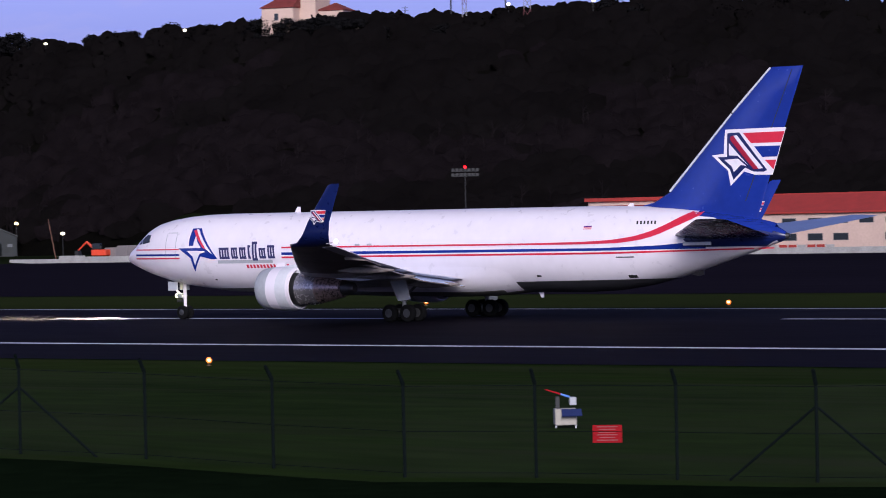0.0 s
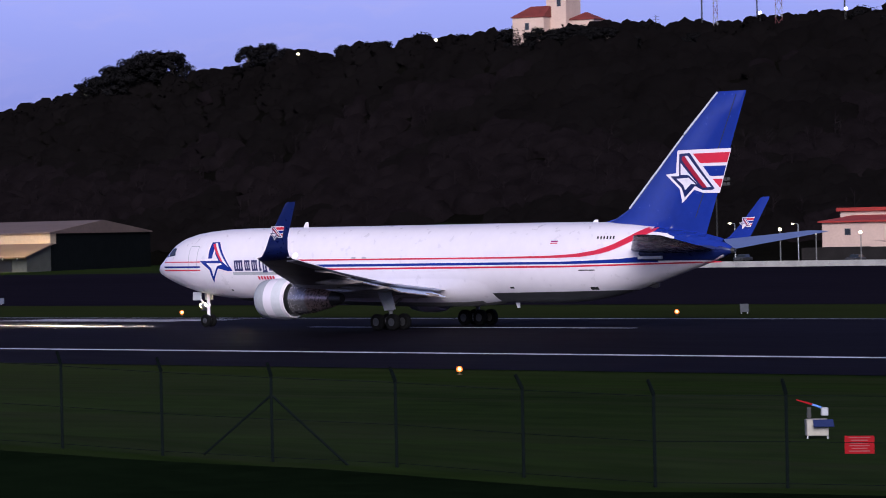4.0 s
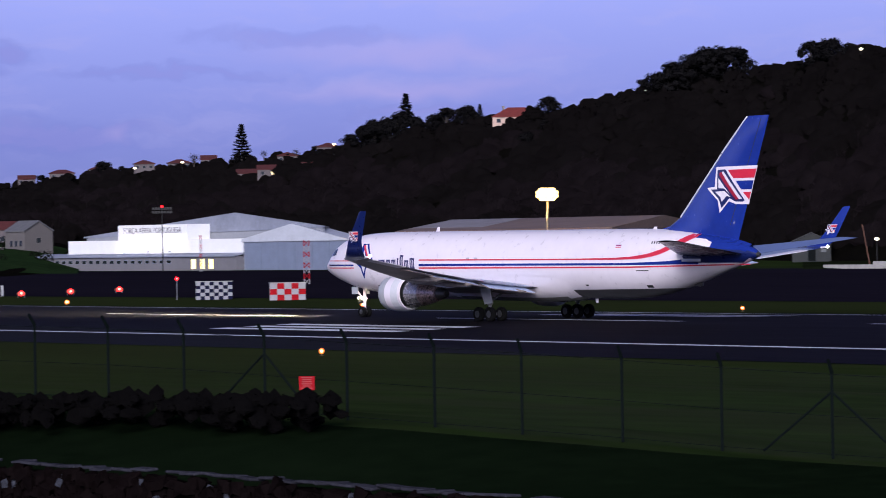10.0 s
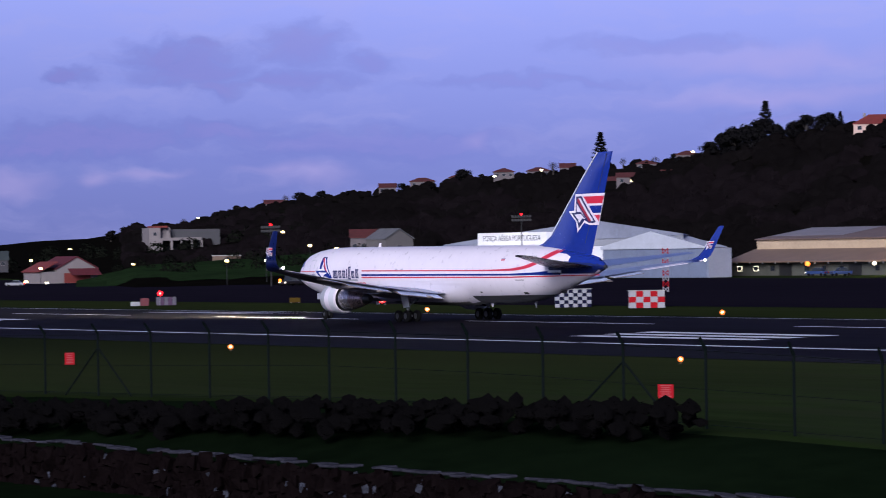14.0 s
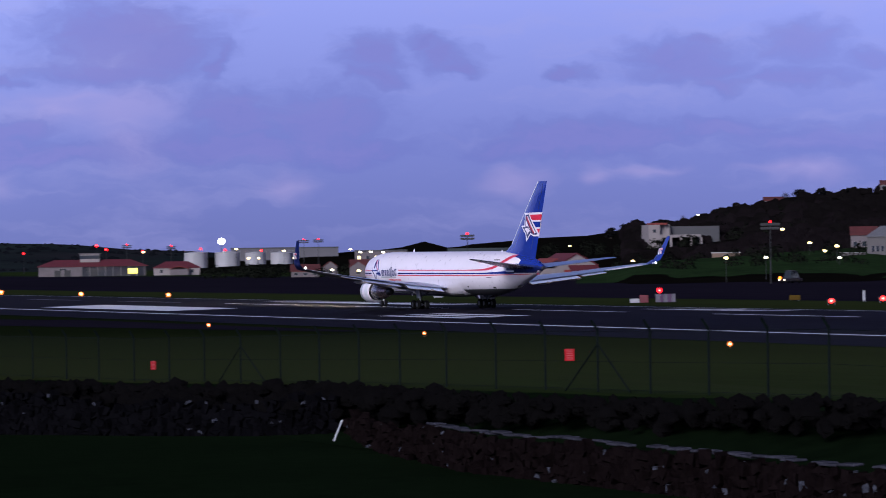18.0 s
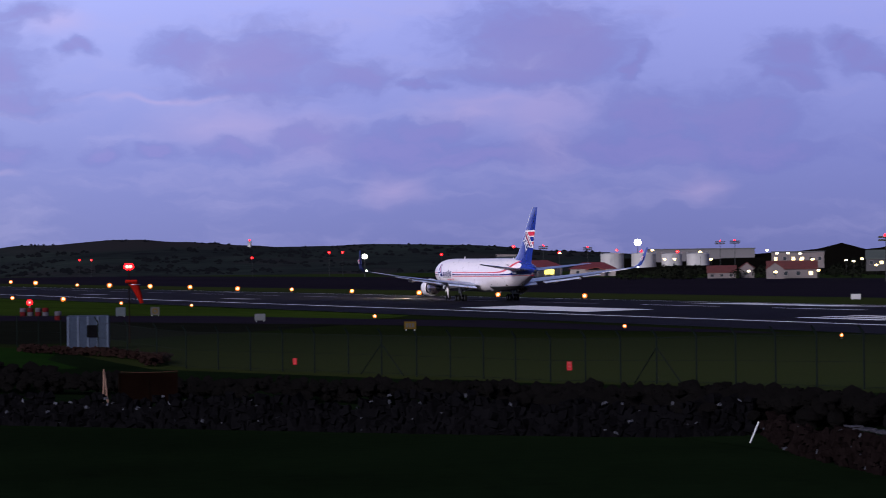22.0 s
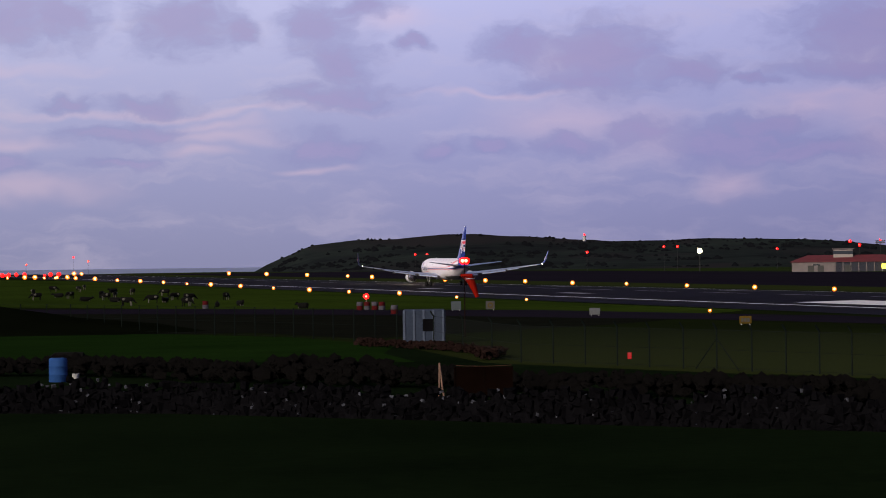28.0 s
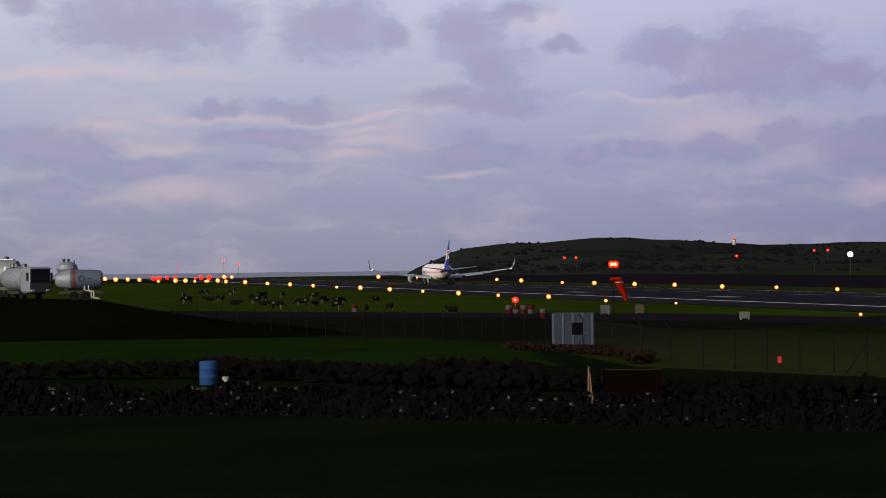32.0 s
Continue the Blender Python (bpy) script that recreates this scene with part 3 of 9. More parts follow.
def aircraft():
    P = thing("cargo_aircraft", "white twin-engine cargo jet with blue tail rolling on the runway", "aeroplane")
    bm = bmesh.new()
    ys = sorted({y for y, *_ in FUS} | {k * 2.0 for k in range(-5, 9)})
    loft(bm, [fus_ring(y) for y in ys])
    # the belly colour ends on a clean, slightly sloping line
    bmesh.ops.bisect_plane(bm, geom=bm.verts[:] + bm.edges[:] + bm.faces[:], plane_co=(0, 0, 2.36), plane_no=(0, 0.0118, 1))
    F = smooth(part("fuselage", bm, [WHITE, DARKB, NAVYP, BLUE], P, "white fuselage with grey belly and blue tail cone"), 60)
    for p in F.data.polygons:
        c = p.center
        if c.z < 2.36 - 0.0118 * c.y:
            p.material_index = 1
        elif c.y < -20.5 - max(0, 6.6 - c.z) * 2.2 and c.z > 4.6 or c.y < -25.4:
            p.material_index = 3 if c.z > 5.3 else 2
    for side in (-1, 1):
        # cheat lines and the sweep up to the fin
        up = [(-20.6, 7.2), (-19.55, 6.72), (-19.0, 6.36), (-18.28, 5.95), (-17.27, 5.53), (-16.16, 5.25), (-14.6, 5.05), (-12.5, 4.96), (-8, 4.92), (12, 4.96)]
        lo = [(-20.6, 6.66), (-20.04, 6.3), (-19.52, 6.06), (-18.73, 5.7), (-17.69, 5.27), (-16.57, 5.0), (-15.0, 4.84), (-12.5, 4.8), (12, 4.85)]
        decal("cheat_line", band(lo, up, -20.35, 11.8), RED, F, fus_x, 0.016, 0.1, 0.7, side=side, label="red cheat line sweeping up to the fin")
        ub = [(-27, 5.6), (-20.5, 4.86), (-18, 4.66), (-14, 4.55), (12, 4.58)]
        lb = [(-27, 4.3), (-20.5, 4.42), (-14, 4.38), (12, 4.40)]
        decal("cheat_line", band(lb, ub, -21.0, 11.8), BLUE, F, fus_x, side=side, label="blue cheat line")
        lr, ur = [(-27, 4.36), (-14, 4.16), (12, 4.18)], [(-27, 4.44), (-14, 4.28), (12, 4.30)]
        decal("cheat_line", band(lr, ur, -25.0, 11.8), RED, F, fus_x, side=side, label="thin red cheat line")
        for a, b, m in ((4.84, 4.92, RED), (4.44, 4.57, BLUE), (4.22, 4.31, RED)):
            decal("cheat_line", [(20.95, a), (25.85, a), (25.85, b), (20.95, b)], m, F, fus_x, 0.012, 0.2, 0.3, side)
        decal("fin_root_paint", [(-20.6, 7.0), (-20.9, 6.5), (-21.6, 6.2), (-22.6, 5.9), (-24.5, 5.5), (-25.2, 5.3), (-25.2, 5.9), (-23.0, 6.42), (-21.5, 6.66)], BLUE, F, fus_x, 0.045, 0.2, 0.4, side)
        decal("tail_paint", [(-20.1, 4.52), (-19.6, 5.0), (-20.2, 5.4), (-21.6, 5.65), (-25.4, 5.4), (-25.6, 4.95), (-24.6, 4.5)], NAVYP, F, fus_x, 0.035, 0.2, 0.4, side)
        # the big badge and the name as plain bars
        decal("badge_leg", [(20.02, 5.12), (20.05, 5.5), (20.02, 6.31), (19.23, 6.32), (17.43, 4.2), (17.91, 4.17), (18.36, 4.35), (18.78, 4.82), (19.3, 5.4), (19.52, 5.9), (19.62, 5.12)], BLUE, F, fus_x, 0.012, 0.2, 0.4, side)
        decal("badge_leg", [(19.64, 6.25), (19.42, 6.24), (17.69, 4.32), (17.96, 4.3)], WHITE, F, fus_x, 0.017, 0.2, 0.4, side)
        decal("badge_leg", [(19.84, 6.16), (19.64, 6.24), (17.99, 4.33), (18.3, 4.46)], RED, F, fus_x, 0.017, 0.2, 0.4, side)
        decal("badge_star", [(20.99, 4.96), (18.73, 4.96), (18.33, 4.8), (17.51, 4.27), (17.91, 4.17), (18.94, 4.39), (19.73, 3.33), (19.88, 4.27)], BLUE, F, fus_x, 0.022, 0.2, 0.4, side)
        decal("badge_star", [(20.2, 4.78), (18.62, 4.76), (18.5, 4.68), (19.02, 4.56), (19.56, 3.78), (19.67, 4.38)], WHITE, F, fus_x, 0.028, 0.2, 0.4, side)
        navy = mat("navy_lettering", (0.02, 0.02, 0.10), 0.4, var=0.1)
        y = 17.2
        for w, z0, z1 in ((0.95, 4.18, 4.96), (0.6, 4.2, 4.96), (0.62, 4.18, 4.96), (0.24, 4.18, 5.1), (0.5, 4.05, 5.34), (0.62, 4.18, 4.9), (0.66, 4.18, 5.08)):
            n = max(1, round(w / 0.22))
            for k in range(n):
                a = y - w * k / n
                decal("lettering", [(a, z0), (a - w / n * 0.66, z0), (a - w / n * 0.66 + 0.1, z1), (a + 0.1, z1)], navy, F, fus_x, 0.014, 0.3, 0.8, side)
            decal("lettering", [(y, z0), (y - w * 0.93, z0), (y - w * 0.93 + 0.02, z0 + 0.16), (y + 0.02, z0 + 0.16)], navy, F, fus_x, 0.015, 0.3, 0.8, side)
            decal("lettering", [(y + 0.08, z1 - 0.16), (y - w * 0.93 + 0.08, z1 - 0.16), (y - w * 0.93 + 0.1, z1), (y + 0.1, z1)], navy, F, fus_x, 0.015, 0.3, 0.8, side)
            y -= w + 0.12
        letter_bars(F, 11.2, 15.0, 3.54, 3.78, 13, RED, fus_x, side)
        letter_bars(F, -17.6, -16.1, 6.0, 6.2, 6, BLACK, fus_x, side, 0.5, "registration_bar")
        decal("cargo_door_sill", [(12.6, 3.88), (17.42, 3.88), (17.42, 4.1), (12.6, 4.1)], GREYP, F, fus_x, 0.013, 0.3, 0.8, side)
        # flag
        for k in range(4):
            decal("flag_stripe", [(-13.0, 5.74 + 0.055 * k), (-12.4, 5.74 + 0.055 * k), (-12.4, 5.795 + 0.055 * k), (-13.0, 5.795 + 0.055 * k)], (RED, WHITE, RED, BLUE)[k], F, fus_x, 0.014, 0.3, 0.8, side)
        # doors, hatches, cockpit panes
        for y0, y1, z0, z1 in ((21.3, 22.32, 4.18, 6.0),):
            for a in ([(y0, z0), (y0 + 0.05, z0), (y0 + 0.05, z1), (y0, z1)], [(y1, z0), (y1 + 0.05, z0), (y1 + 0.05, z1), (y1, z1)], [(y0, z1), (y1, z1), (y1, z1 + 0.05), (y0, z1 + 0.05)]):
                decal("door_seam", a, GREYP, F, fus_x, 0.012, 0.25, 0.4, side)
        for y, z, w, h in ((-16.2, 3.92, 1.3, 0.07), (-9.0, 2.75, 0.35, 0.12), (-16.0, 2.62, 0.6, 0.2), (18.0, 2.72, 0.2, 0.1), (5.2, 4.95, 0.4, 0.12), (4.2, 4.95, 0.4, 0.12), (3.1, 2.8, 0.3, 0.2)):
            decal("hatch", [(y, z), (y + w, z), (y + w, z + h), (y, z + h)], GREYP if z > 4 else BLACK, F, fus_x, 0.013, 0.3, 0.5, side)
        decal("cockpit_pane", [(24.15, 5.38), (25.05, 5.28), (25.3, 5.56), (24.7, 5.94), (24.2, 5.9)], GLASS, F, fus_x, 0.02, 0.2, 0.25, side, "dark cockpit window")
        decal("cockpit_pane", [(25.1, 5.28), (25.66, 5.24), (25.56, 5.46), (25.34, 5.55)], GLASS, F, fus_x, 0.02, 0.2, 0.25, side, "dark cockpit window")
    # fairing under the wing roots
    bm = bmesh.new()
    rings = []
    for y, out in ((11.5, -0.06), (10, 0.08), (8, 0.2), (5, 0.27), (1, 0.3), (-2, 0.3), (-4, 0.26), (-5.5, 0.16), (-6.6, 0.04), (-7.2, -0.06)):
        top, bot, w = lerp(FUS, y)
        ring = []
        for i in range(40):
            a = i * math.tau / 40
            g = max(0.0, min(1.0, (-0.28 - math.sin(a)) / 0.6))
            k = out * g * g * (3 - 2 * g) - 0.03 * (1 - g)
            ring.append(((w + k) * math.cos(a), y, (top + bot) / 2 + ((top - bot) / 2 + k) * math.sin(a)))
        rings.append(ring)
    loft(bm, rings)
    BF = smooth(part("belly_fairing", bm, [WHITE, mat("fairing_grey", (0.11, 0.105, 0.095), 0.5, var=0.35, scale=0.5)], P, "white wing root fairing with grey underside"))
    # grey below z = 1.85, white above
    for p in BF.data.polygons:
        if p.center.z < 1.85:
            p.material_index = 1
    # fin
    bm = bmesh.new()
    rings = []
    for z in (6.0, 7.0, 7.3, 8.0, 9, 11, 12.8, 14, 15.2, 15.5):
        le, te = lerp(FIN_LE, z)[0], lerp(FIN_TE, z)[0]
        s = 0.35 if z > 15.4 else 1
        ring = []
        for i in range(28):
            u = 0.5 - 0.5 * math.cos(math.pi * (i if i <= 14 else 28 - i) / 14)
            x = (le - te) * 0.09 * 1.75 * math.sqrt(u) * (1 - u) * s + 0.015
            ring.append((x if i <= 14 else -x, le - u * (le - te), z))
        rings.append(ring)
    loft(bm, rings)
    fin = smooth(part("fin", bm, BLUE, P, "tall blue tail fin with star badge"))
    part("dorsal_fillet", loft(bmesh.new(), [[(-w, y, 6.8), (0, y, z), (w, y, 6.8)] for y, w, z in ((-15.4, 0.03, 7.12), (-16.6, 0.15, 7.4), (-18.2, 0.3, 8.0), (-19.5, 0.3, 8.2))]), BLUE, P)
    # leading edge tubes, thickened and paled so that colour carries the glint
    bm = bmesh.new()
    for a, b in (((8.0, -17.6), (12.7, -22.18)), ((12.8, -22.28), (15.45, -25.03))):
        tube(bm, (0, a[1] + 0.03, a[0]), (0, b[1] + 0.03, b[0]), 0.11, 0.09, 8)
    part("leading_edge", bm, mat("glint_edge", (0.78, 0.76, 0.80), 0.3, 0.3, var=0.1), fin, "bare metal leading edge of the fin, its glint painted pale")
    for side in (-1, 1):
        fin_badge(fin, fin_x, side)
        decal("rudder_seam", [(-23.1, 7.3), (-23.16, 7.3), (-26.6, 15.3), (-26.54, 15.3)], BLACK, fin, fin_x, 0.006, 0.6, 0.5, side)
    # tail planes
    for side in (-1, 1):
        t = [(side * 0.9, -18.2, -25.2, 5.15, 1.25), (side * 9.3, -25.0, -27.2, 6.2, 0.95)]
        # near side darkened for its shaded reflecting underside, far side paled as sky-lit
        smooth(part("tailplane", loft(bmesh.new(), wing_rings(t, 0.055)), mat("polished_dark_metal", (0.062, 0.052, 0.055), 0.26, 0.8, var=0.45, scale=0.5, stretch=(0.3, 1, 1)) if side < 0 else mat("sky_lit_tail_paint", (0.13, 0.18, 0.36), 0.4, var=0.1), P, "polished metal tailplane" if side < 0 else "far tailplane with sky light painted in as pale blue"))
        part("stabiliser_plate", boxm(side * 1.80, side * 1.98, -21.6, -19.6, 4.62, 4.84, bevel=0.03), LIGHTG, P)
    # wings
    W = [(2.2, 10.0, -3.0, 2.65, 1.15), (8.2, 5.7, -3.4, 3.25, 1.0), (10.6, 3.95, -4.17, 3.54, 0.97), (16, 0.0, -5.9, 4.20, 0.9), (23.6, -5.7, -8.6, 5.28, 0.85)]
    for side in (-1, 1):
        wing = smooth(part("wing", loft(bmesh.new(), wing_rings([(side * x, a, b, z, t) for x, a, b, z, t in W], 0.062)), [mat("wing_grey", (0.20, 0.25, 0.38), 0.32, var=0.2, scale=0.5, fine=5), mat("wing_underside", (0.20, 0.17, 0.165), 0.5, var=0.4, scale=0.4, spec=0.2), mat("bounce_lit_wing_root", (0.70, 0.66, 0.67), 0.5, var=0.3, scale=0.5)], P, "swept grey wing, bounced light painted into its underside"))
        # underside colours raised, most of all inboard, to stand in for ground bounce
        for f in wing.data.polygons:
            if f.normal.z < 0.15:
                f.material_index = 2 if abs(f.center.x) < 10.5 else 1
        for x0, x1, drop in ((2.9, 7.9, 0.5), (9.1, 15.0, 0.42), (15.4, 18.2, 0.25)):
            (_, t0, z0, _), (_, t1, z1, _) = lerp(W, x0), lerp(W, x1)
            bm = bmesh.new()
            loft(bm, [[(side * x, t + 1.0, z - 0.02), (side * x, t + 1.05, z - 0.22), (side * x, t - 0.55, z - drop - 0.06), (side * x, t - 0.55, z - drop)] for x, t, z in ((x0, t0, z0), (x1, t1, z1))])
            # sky light painted into the flap's bright blue top, its underside kept darker
            flap = part("flap", bm, [mat("sky_lit_flap_grey", (0.50, 0.58, 0.80), 0.3, var=0.15, scale=0.6), MATS["wing_underside"]], wing, "flap lowered for take-off")
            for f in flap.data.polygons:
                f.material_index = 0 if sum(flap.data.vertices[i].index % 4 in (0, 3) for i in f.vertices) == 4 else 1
        (_, t0, z0, _), (_, t1, z1, _) = lerp(W, 18.6), lerp(W, 22.8)
        part("aileron", loft(bmesh.new(), [[(side * x, t + 0.8, z + 0.08), (side * x, t + 0.8, z - 0.1), (side * x, t - 0.1, z - 0.03), (side * x, t - 0.1, z + 0.02)] for x, t, z in ((18.6, t0, z0), (22.8, t1, z1))]), WHITE, wing)
        for x, ln in ((4.6, 3.0), (11.0, 3.4), (14.8, 3.0)):
            le, te, z, _ = lerp(W, x)
            bm = bmesh.new()
            lathe(bm, [(te - 1.3, 0.03), (te - 0.6, 0.13), (te + 0.6, 0.22), (te + 1.9, 0.2), (te + ln, 0.04)], 12, "y", (side * x, 0, z - 0.5))
            smooth(part("flap_fairing", bm, MATS["wing_underside"], wing))
        bm = bmesh.new()
        wl = []
        for x, z, le, te in ((23.5, 5.26, -5.65, -8.65), (24.2, 5.40, -6.7, -9.1), (24.75, 5.85, -7.55, -9.5), (25.05, 6.6, -8.2, -9.8), (25.4, 8.7, -10.0, -10.85), (25.42, 8.8, -10.25, -10.85)):
            ring = []
            for i in range(16):
                u = 0.5 - 0.5 * math.cos(math.pi * (i if i <= 8 else 16 - i) / 8)
                h = (le - te) * 0.11 * math.sqrt(u) * (1 - u) + 0.01
                flat = max(0.0, min(1.0, (24.75 - x) / 1.2))
                s = 1 if i <= 8 else -1
                ring.append((side * (x - s * h * (1 - flat)), le - u * (le - te), z + s * h * flat))
            wl.append(ring)
        winglet = smooth(part("winglet", loft(bm, wl), [NAVYP, BLUE], wing, "blue upswept winglet with small star badge"))
        # lit and shaded side painted in: inner faces brighter blue, outer faces navy
        for f in winglet.data.polygons:
            f.material_index = 1 if f.normal.x * side < -0.2 else 0
        wx = lambda y, z: lerp([(5.85, 24.62), (6.6, 24.92), (8.7, 25.32)], z)[0] - 0.06
        outer = lambda y, z: lerp([(5.85, 24.86), (6.6, 25.16), (8.7, 25.44)], z)[0] + 0.05
        for surf in (wx, outer):
            sg = side
            f = lambda y, z: (-8.95 + (y + 22.9) * 0.27, 6.86 + (z - 10) * 0.25)
            fin_badge(winglet, surf, sg, f, -1 if surf is wx else 1)
        bm = bmesh.new()
        tube(bm, (side * 24.0, -8.8, 5.38), (side * 24.05, -9.35, 5.42), 0.1, 0.06, 8)
        part("wingtip_fairing", bm, WHITE, wing)
        part("wingtip_light", ball(bmesh.new(), (side * 24.06, -9.5, 5.45), 0.13, 10), glow("wingtip_glow", (1.0, 0.93, 0.75), 14), wing, "bright white wingtip light")
        # engine
        c = (side * 7.9, 0, 2.28)
        bm = lathe(bmesh.new(), [(8.0, 1.02), (8.75, 1.12), (8.85, 1.22), (8.75, 1.30), (8.3, 1.39), (7.8, 1.435), (7.0, 1.46), (6.5, 1.44), (6.2, 1.40), (6.0, 1.33), (5.97, 1.25), (6.8, 1.05)], 36, "y", c, caps=False)
        eng = smooth(part("engine", bm, [WHITE, GREYP, LIGHTG], P, "white engine nacelle with grey lip"), 50)
        for f in eng.data.polygons:
            if f.center.y > 7.8:
                f.material_index = 1
            elif 7.0 > f.center.y > 6.3:
                f.material_index = 2
        bm = lathe(bmesh.new(), [(8.0, 1.0), (7.95, 0.05)], 30, "y", c)
        part("fan", bm, DARKM, eng, "dark fan face")
        core = smooth(part("core_nozzle", lathe(bmesh.new(), [(6.8, 1.02), (5.72, 1.06), (5.7, 1.1), (4.9, 1.07), (4.2, 0.98), (4.15, 0.96), (3.1, 0.74), (2.45, 0.6), (2.4, 0.5)], 30, "y", c, caps=True), [METAL, mat("hot_section_metal", (0.36, 0.26, 0.24), 0.28, 0.7, var=0.3, scale=0.8), BLACK], eng, "heat-stained bare metal nozzle"), 30)
        for f in core.data.polygons:
            f.material_index = 2 if f.center.y > 5.6 else 0 if f.center.y > 4.18 else 1
        smooth(part("exhaust_plug", lathe(bmesh.new(), [(2.6, 0.5), (2.1, 0.46), (1.6, 0.36), (1.5, 0.26)], 24, "y", c), DARKM, eng))
        bm = bmesh.new()
        loft(bm, [[(side * 7.9 - w, y, z0), (side * 7.9 + w, y, z0), (side * 7.9 + w * 0.8, y, z1), (side * 7.9 - w * 0.8, y, z1)] for y, w, z0, z1 in ((7.6, 0.08, 3.4, 3.72), (6.3, 0.22, 3.2, 3.85), (4.0, 0.26, 2.9, 3.62), (1.0, 0.22, 2.75, 3.35), (-1.6, 0.06, 2.85, 3.1))])
        part("pylon", bm, LIGHTG, P)
        bm = bmesh.new()
        box(bm, side * 7.9 - 0.03, side * 7.9 + 0.03, 7.2, 7.9, 3.6, 3.95)
        part("nacelle_strake", bm, WHITE, eng)
        # main gear: a four-wheel bogie
        gx = side * 4.65
        bm = bmesh.new()
        tube(bm, (gx, 0, 0.6), (gx, 0, 1.5), 0.14, 0.14, 10)
        tube(bm, (gx, 0, 1.3), (gx, 0.05, 3.0), 0.2, 0.2, 10)
        tube(bm, (gx, 0.1, 1.5), (gx - side * 2.2, 0.2, 2.6), 0.09, 0.09, 8)
        tube(bm, (gx, -0.72, 0.58), (gx, 0.72, 0.58), 0.13, 0.13, 8)
        gear = smooth(part("main_gear", bm, mat("gear_grey", (0.16, 0.16, 0.17), 0.5, var=0.3, scale=2), P, "grey main landing gear leg"))
        part("gear_door", loft(bmesh.new(), [[(gx + side * (0.3 + q), y, z) for y, z in ((-0.75, 1.45), (0.25, 1.35), (1.0, 2.9), (-0.35, 2.9))] for q in (0, 0.06)]), GREYP, gear)
        for y in (-0.72, 0.72):
            for dx in (-0.57, 0.57):
                x = gx + dx
                bm = lathe(bmesh.new(), [(-0.2, 0.34), (-0.2, 0.5), (-0.13, 0.57), (0.13, 0.57), (0.2, 0.5), (0.2, 0.34)], 24, "x", (x, y, 0.57))
                smooth(part("wheel", bm, RUBBER, gear, "black rubber tyre"))
                bm = lathe(bmesh.new(), [(-0.21, 0.28), (-0.17, 0.3), (0.17, 0.3), (0.21, 0.28)], 16, "x", (x, y, 0.57))
                smooth(part("hub", bm, HUBM, gear, "dark wheel hub"))
    # nose gear
    bm = bmesh.new()
    tube(bm, (0, 22.5, 0.5), (0, 22.5, 2.6), 0.11, 0.13, 10)
    tube(bm, (-0.3, 22.5, 0.47), (0.3, 22.5, 0.47), 0.07, 0.07, 8)
    tube(bm, (0, 22.55, 1.4), (0, 23.7, 2.4), 0.07, 0.07, 8)
    tube(bm, (-0.32, 22.62, 1.62), (0.32, 22.62, 1.62), 0.05, 0.05, 6)
    ng = smooth(part("nose_gear", bm, WHITE, P, "white nose landing gear leg"))
    for dx in (-0.28, 0.28):
        bm = lathe(bmesh.new(), [(-0.15, 0.28), (-0.15, 0.41), (-0.1, 0.47), (0.1, 0.47), (0.15, 0.41), (0.15, 0.28)], 24, "x", (dx, 22.5, 0.47))
        smooth(part("wheel", bm, RUBBER, ng, "black rubber tyre"))
        smooth(part("hub", lathe(bmesh.new(), [(-0.16, 0.2), (-0.13, 0.24), (0.13, 0.24), (0.16, 0.2)], 16, "x", (dx, 22.5, 0.47)), HUBM, ng))
        part("gear_door", boxm(dx * 2.2 - 0.02, dx * 2.2 + 0.02, 22.62, 23.5, 2.0, 2.62, bevel=0.01), GREYP, ng)
    for dx in (-0.22, 0.22):
        smooth(part("lamp_housing", lathe(bmesh.new(), [(22.55, 0.05), (22.62, 0.15), (22.92, 0.19), (22.92, 0.175), (22.64, 0.14)], 16, "y", (dx, 0, 1.62), caps=False), STEEL, ng))
        part("lamp_glass", ball(bmesh.new(), (dx, 22.98, 1.62), 0.17, 10), glow("lamp_glass_glow", (1.0, 0.78, 0.42), 22), ng, "glowing glass of the landing light")
        part("landing_light", lathe(bmesh.new(), [(22.66, 0.13), (22.68, 0.11)], 14, "y", (dx, 0, 1.62)), glow("landing_glow", (1.0, 0.80, 0.46), 70000), ng, "bright landing light on the nose gear")
    # narrow taxi light that throws its beam far down the runway
    smooth(part("lamp_housing", lathe(bmesh.new(), [(22.5, 0.001), (22.5, 0.1), (22.97, 0.1), (22.97, 0.09), (22.56, 0.09)], 16, "y", (-0.24, 0, 1.28), caps=False), BLACK, ng))
    part("lamp_bracket", boxm(-0.24, -0.05, 22.5, 22.56, 1.24, 1.32), STEEL, ng)
    part("taxi_light", lathe(bmesh.new(), [(22.58, 0.065), (22.6, 0.06)], 14, "y", (-0.24, 0, 1.28)), glow("taxi_glow", (1.0, 0.83, 0.54), 22000000), ng, "taxi light on the nose gear")
    # aerials, tail skid, drain masts, tail light
    for y, z, h in ((12.55, 7.22, 0.42), (-14.3, 7.1, 0.22)):
        part("aerial", loft(bmesh.new(), [[(-0.03, y, z), (0.03, y, z), (0.03, y - 0.5, z), (-0.03, y - 0.5, z)], [(-0.02, y - 0.25, z + h), (0.02, y - 0.25, z + h), (0.02, y - 0.5, z + h), (-0.02, y - 0.5, z + h)]]), WHITE, P)
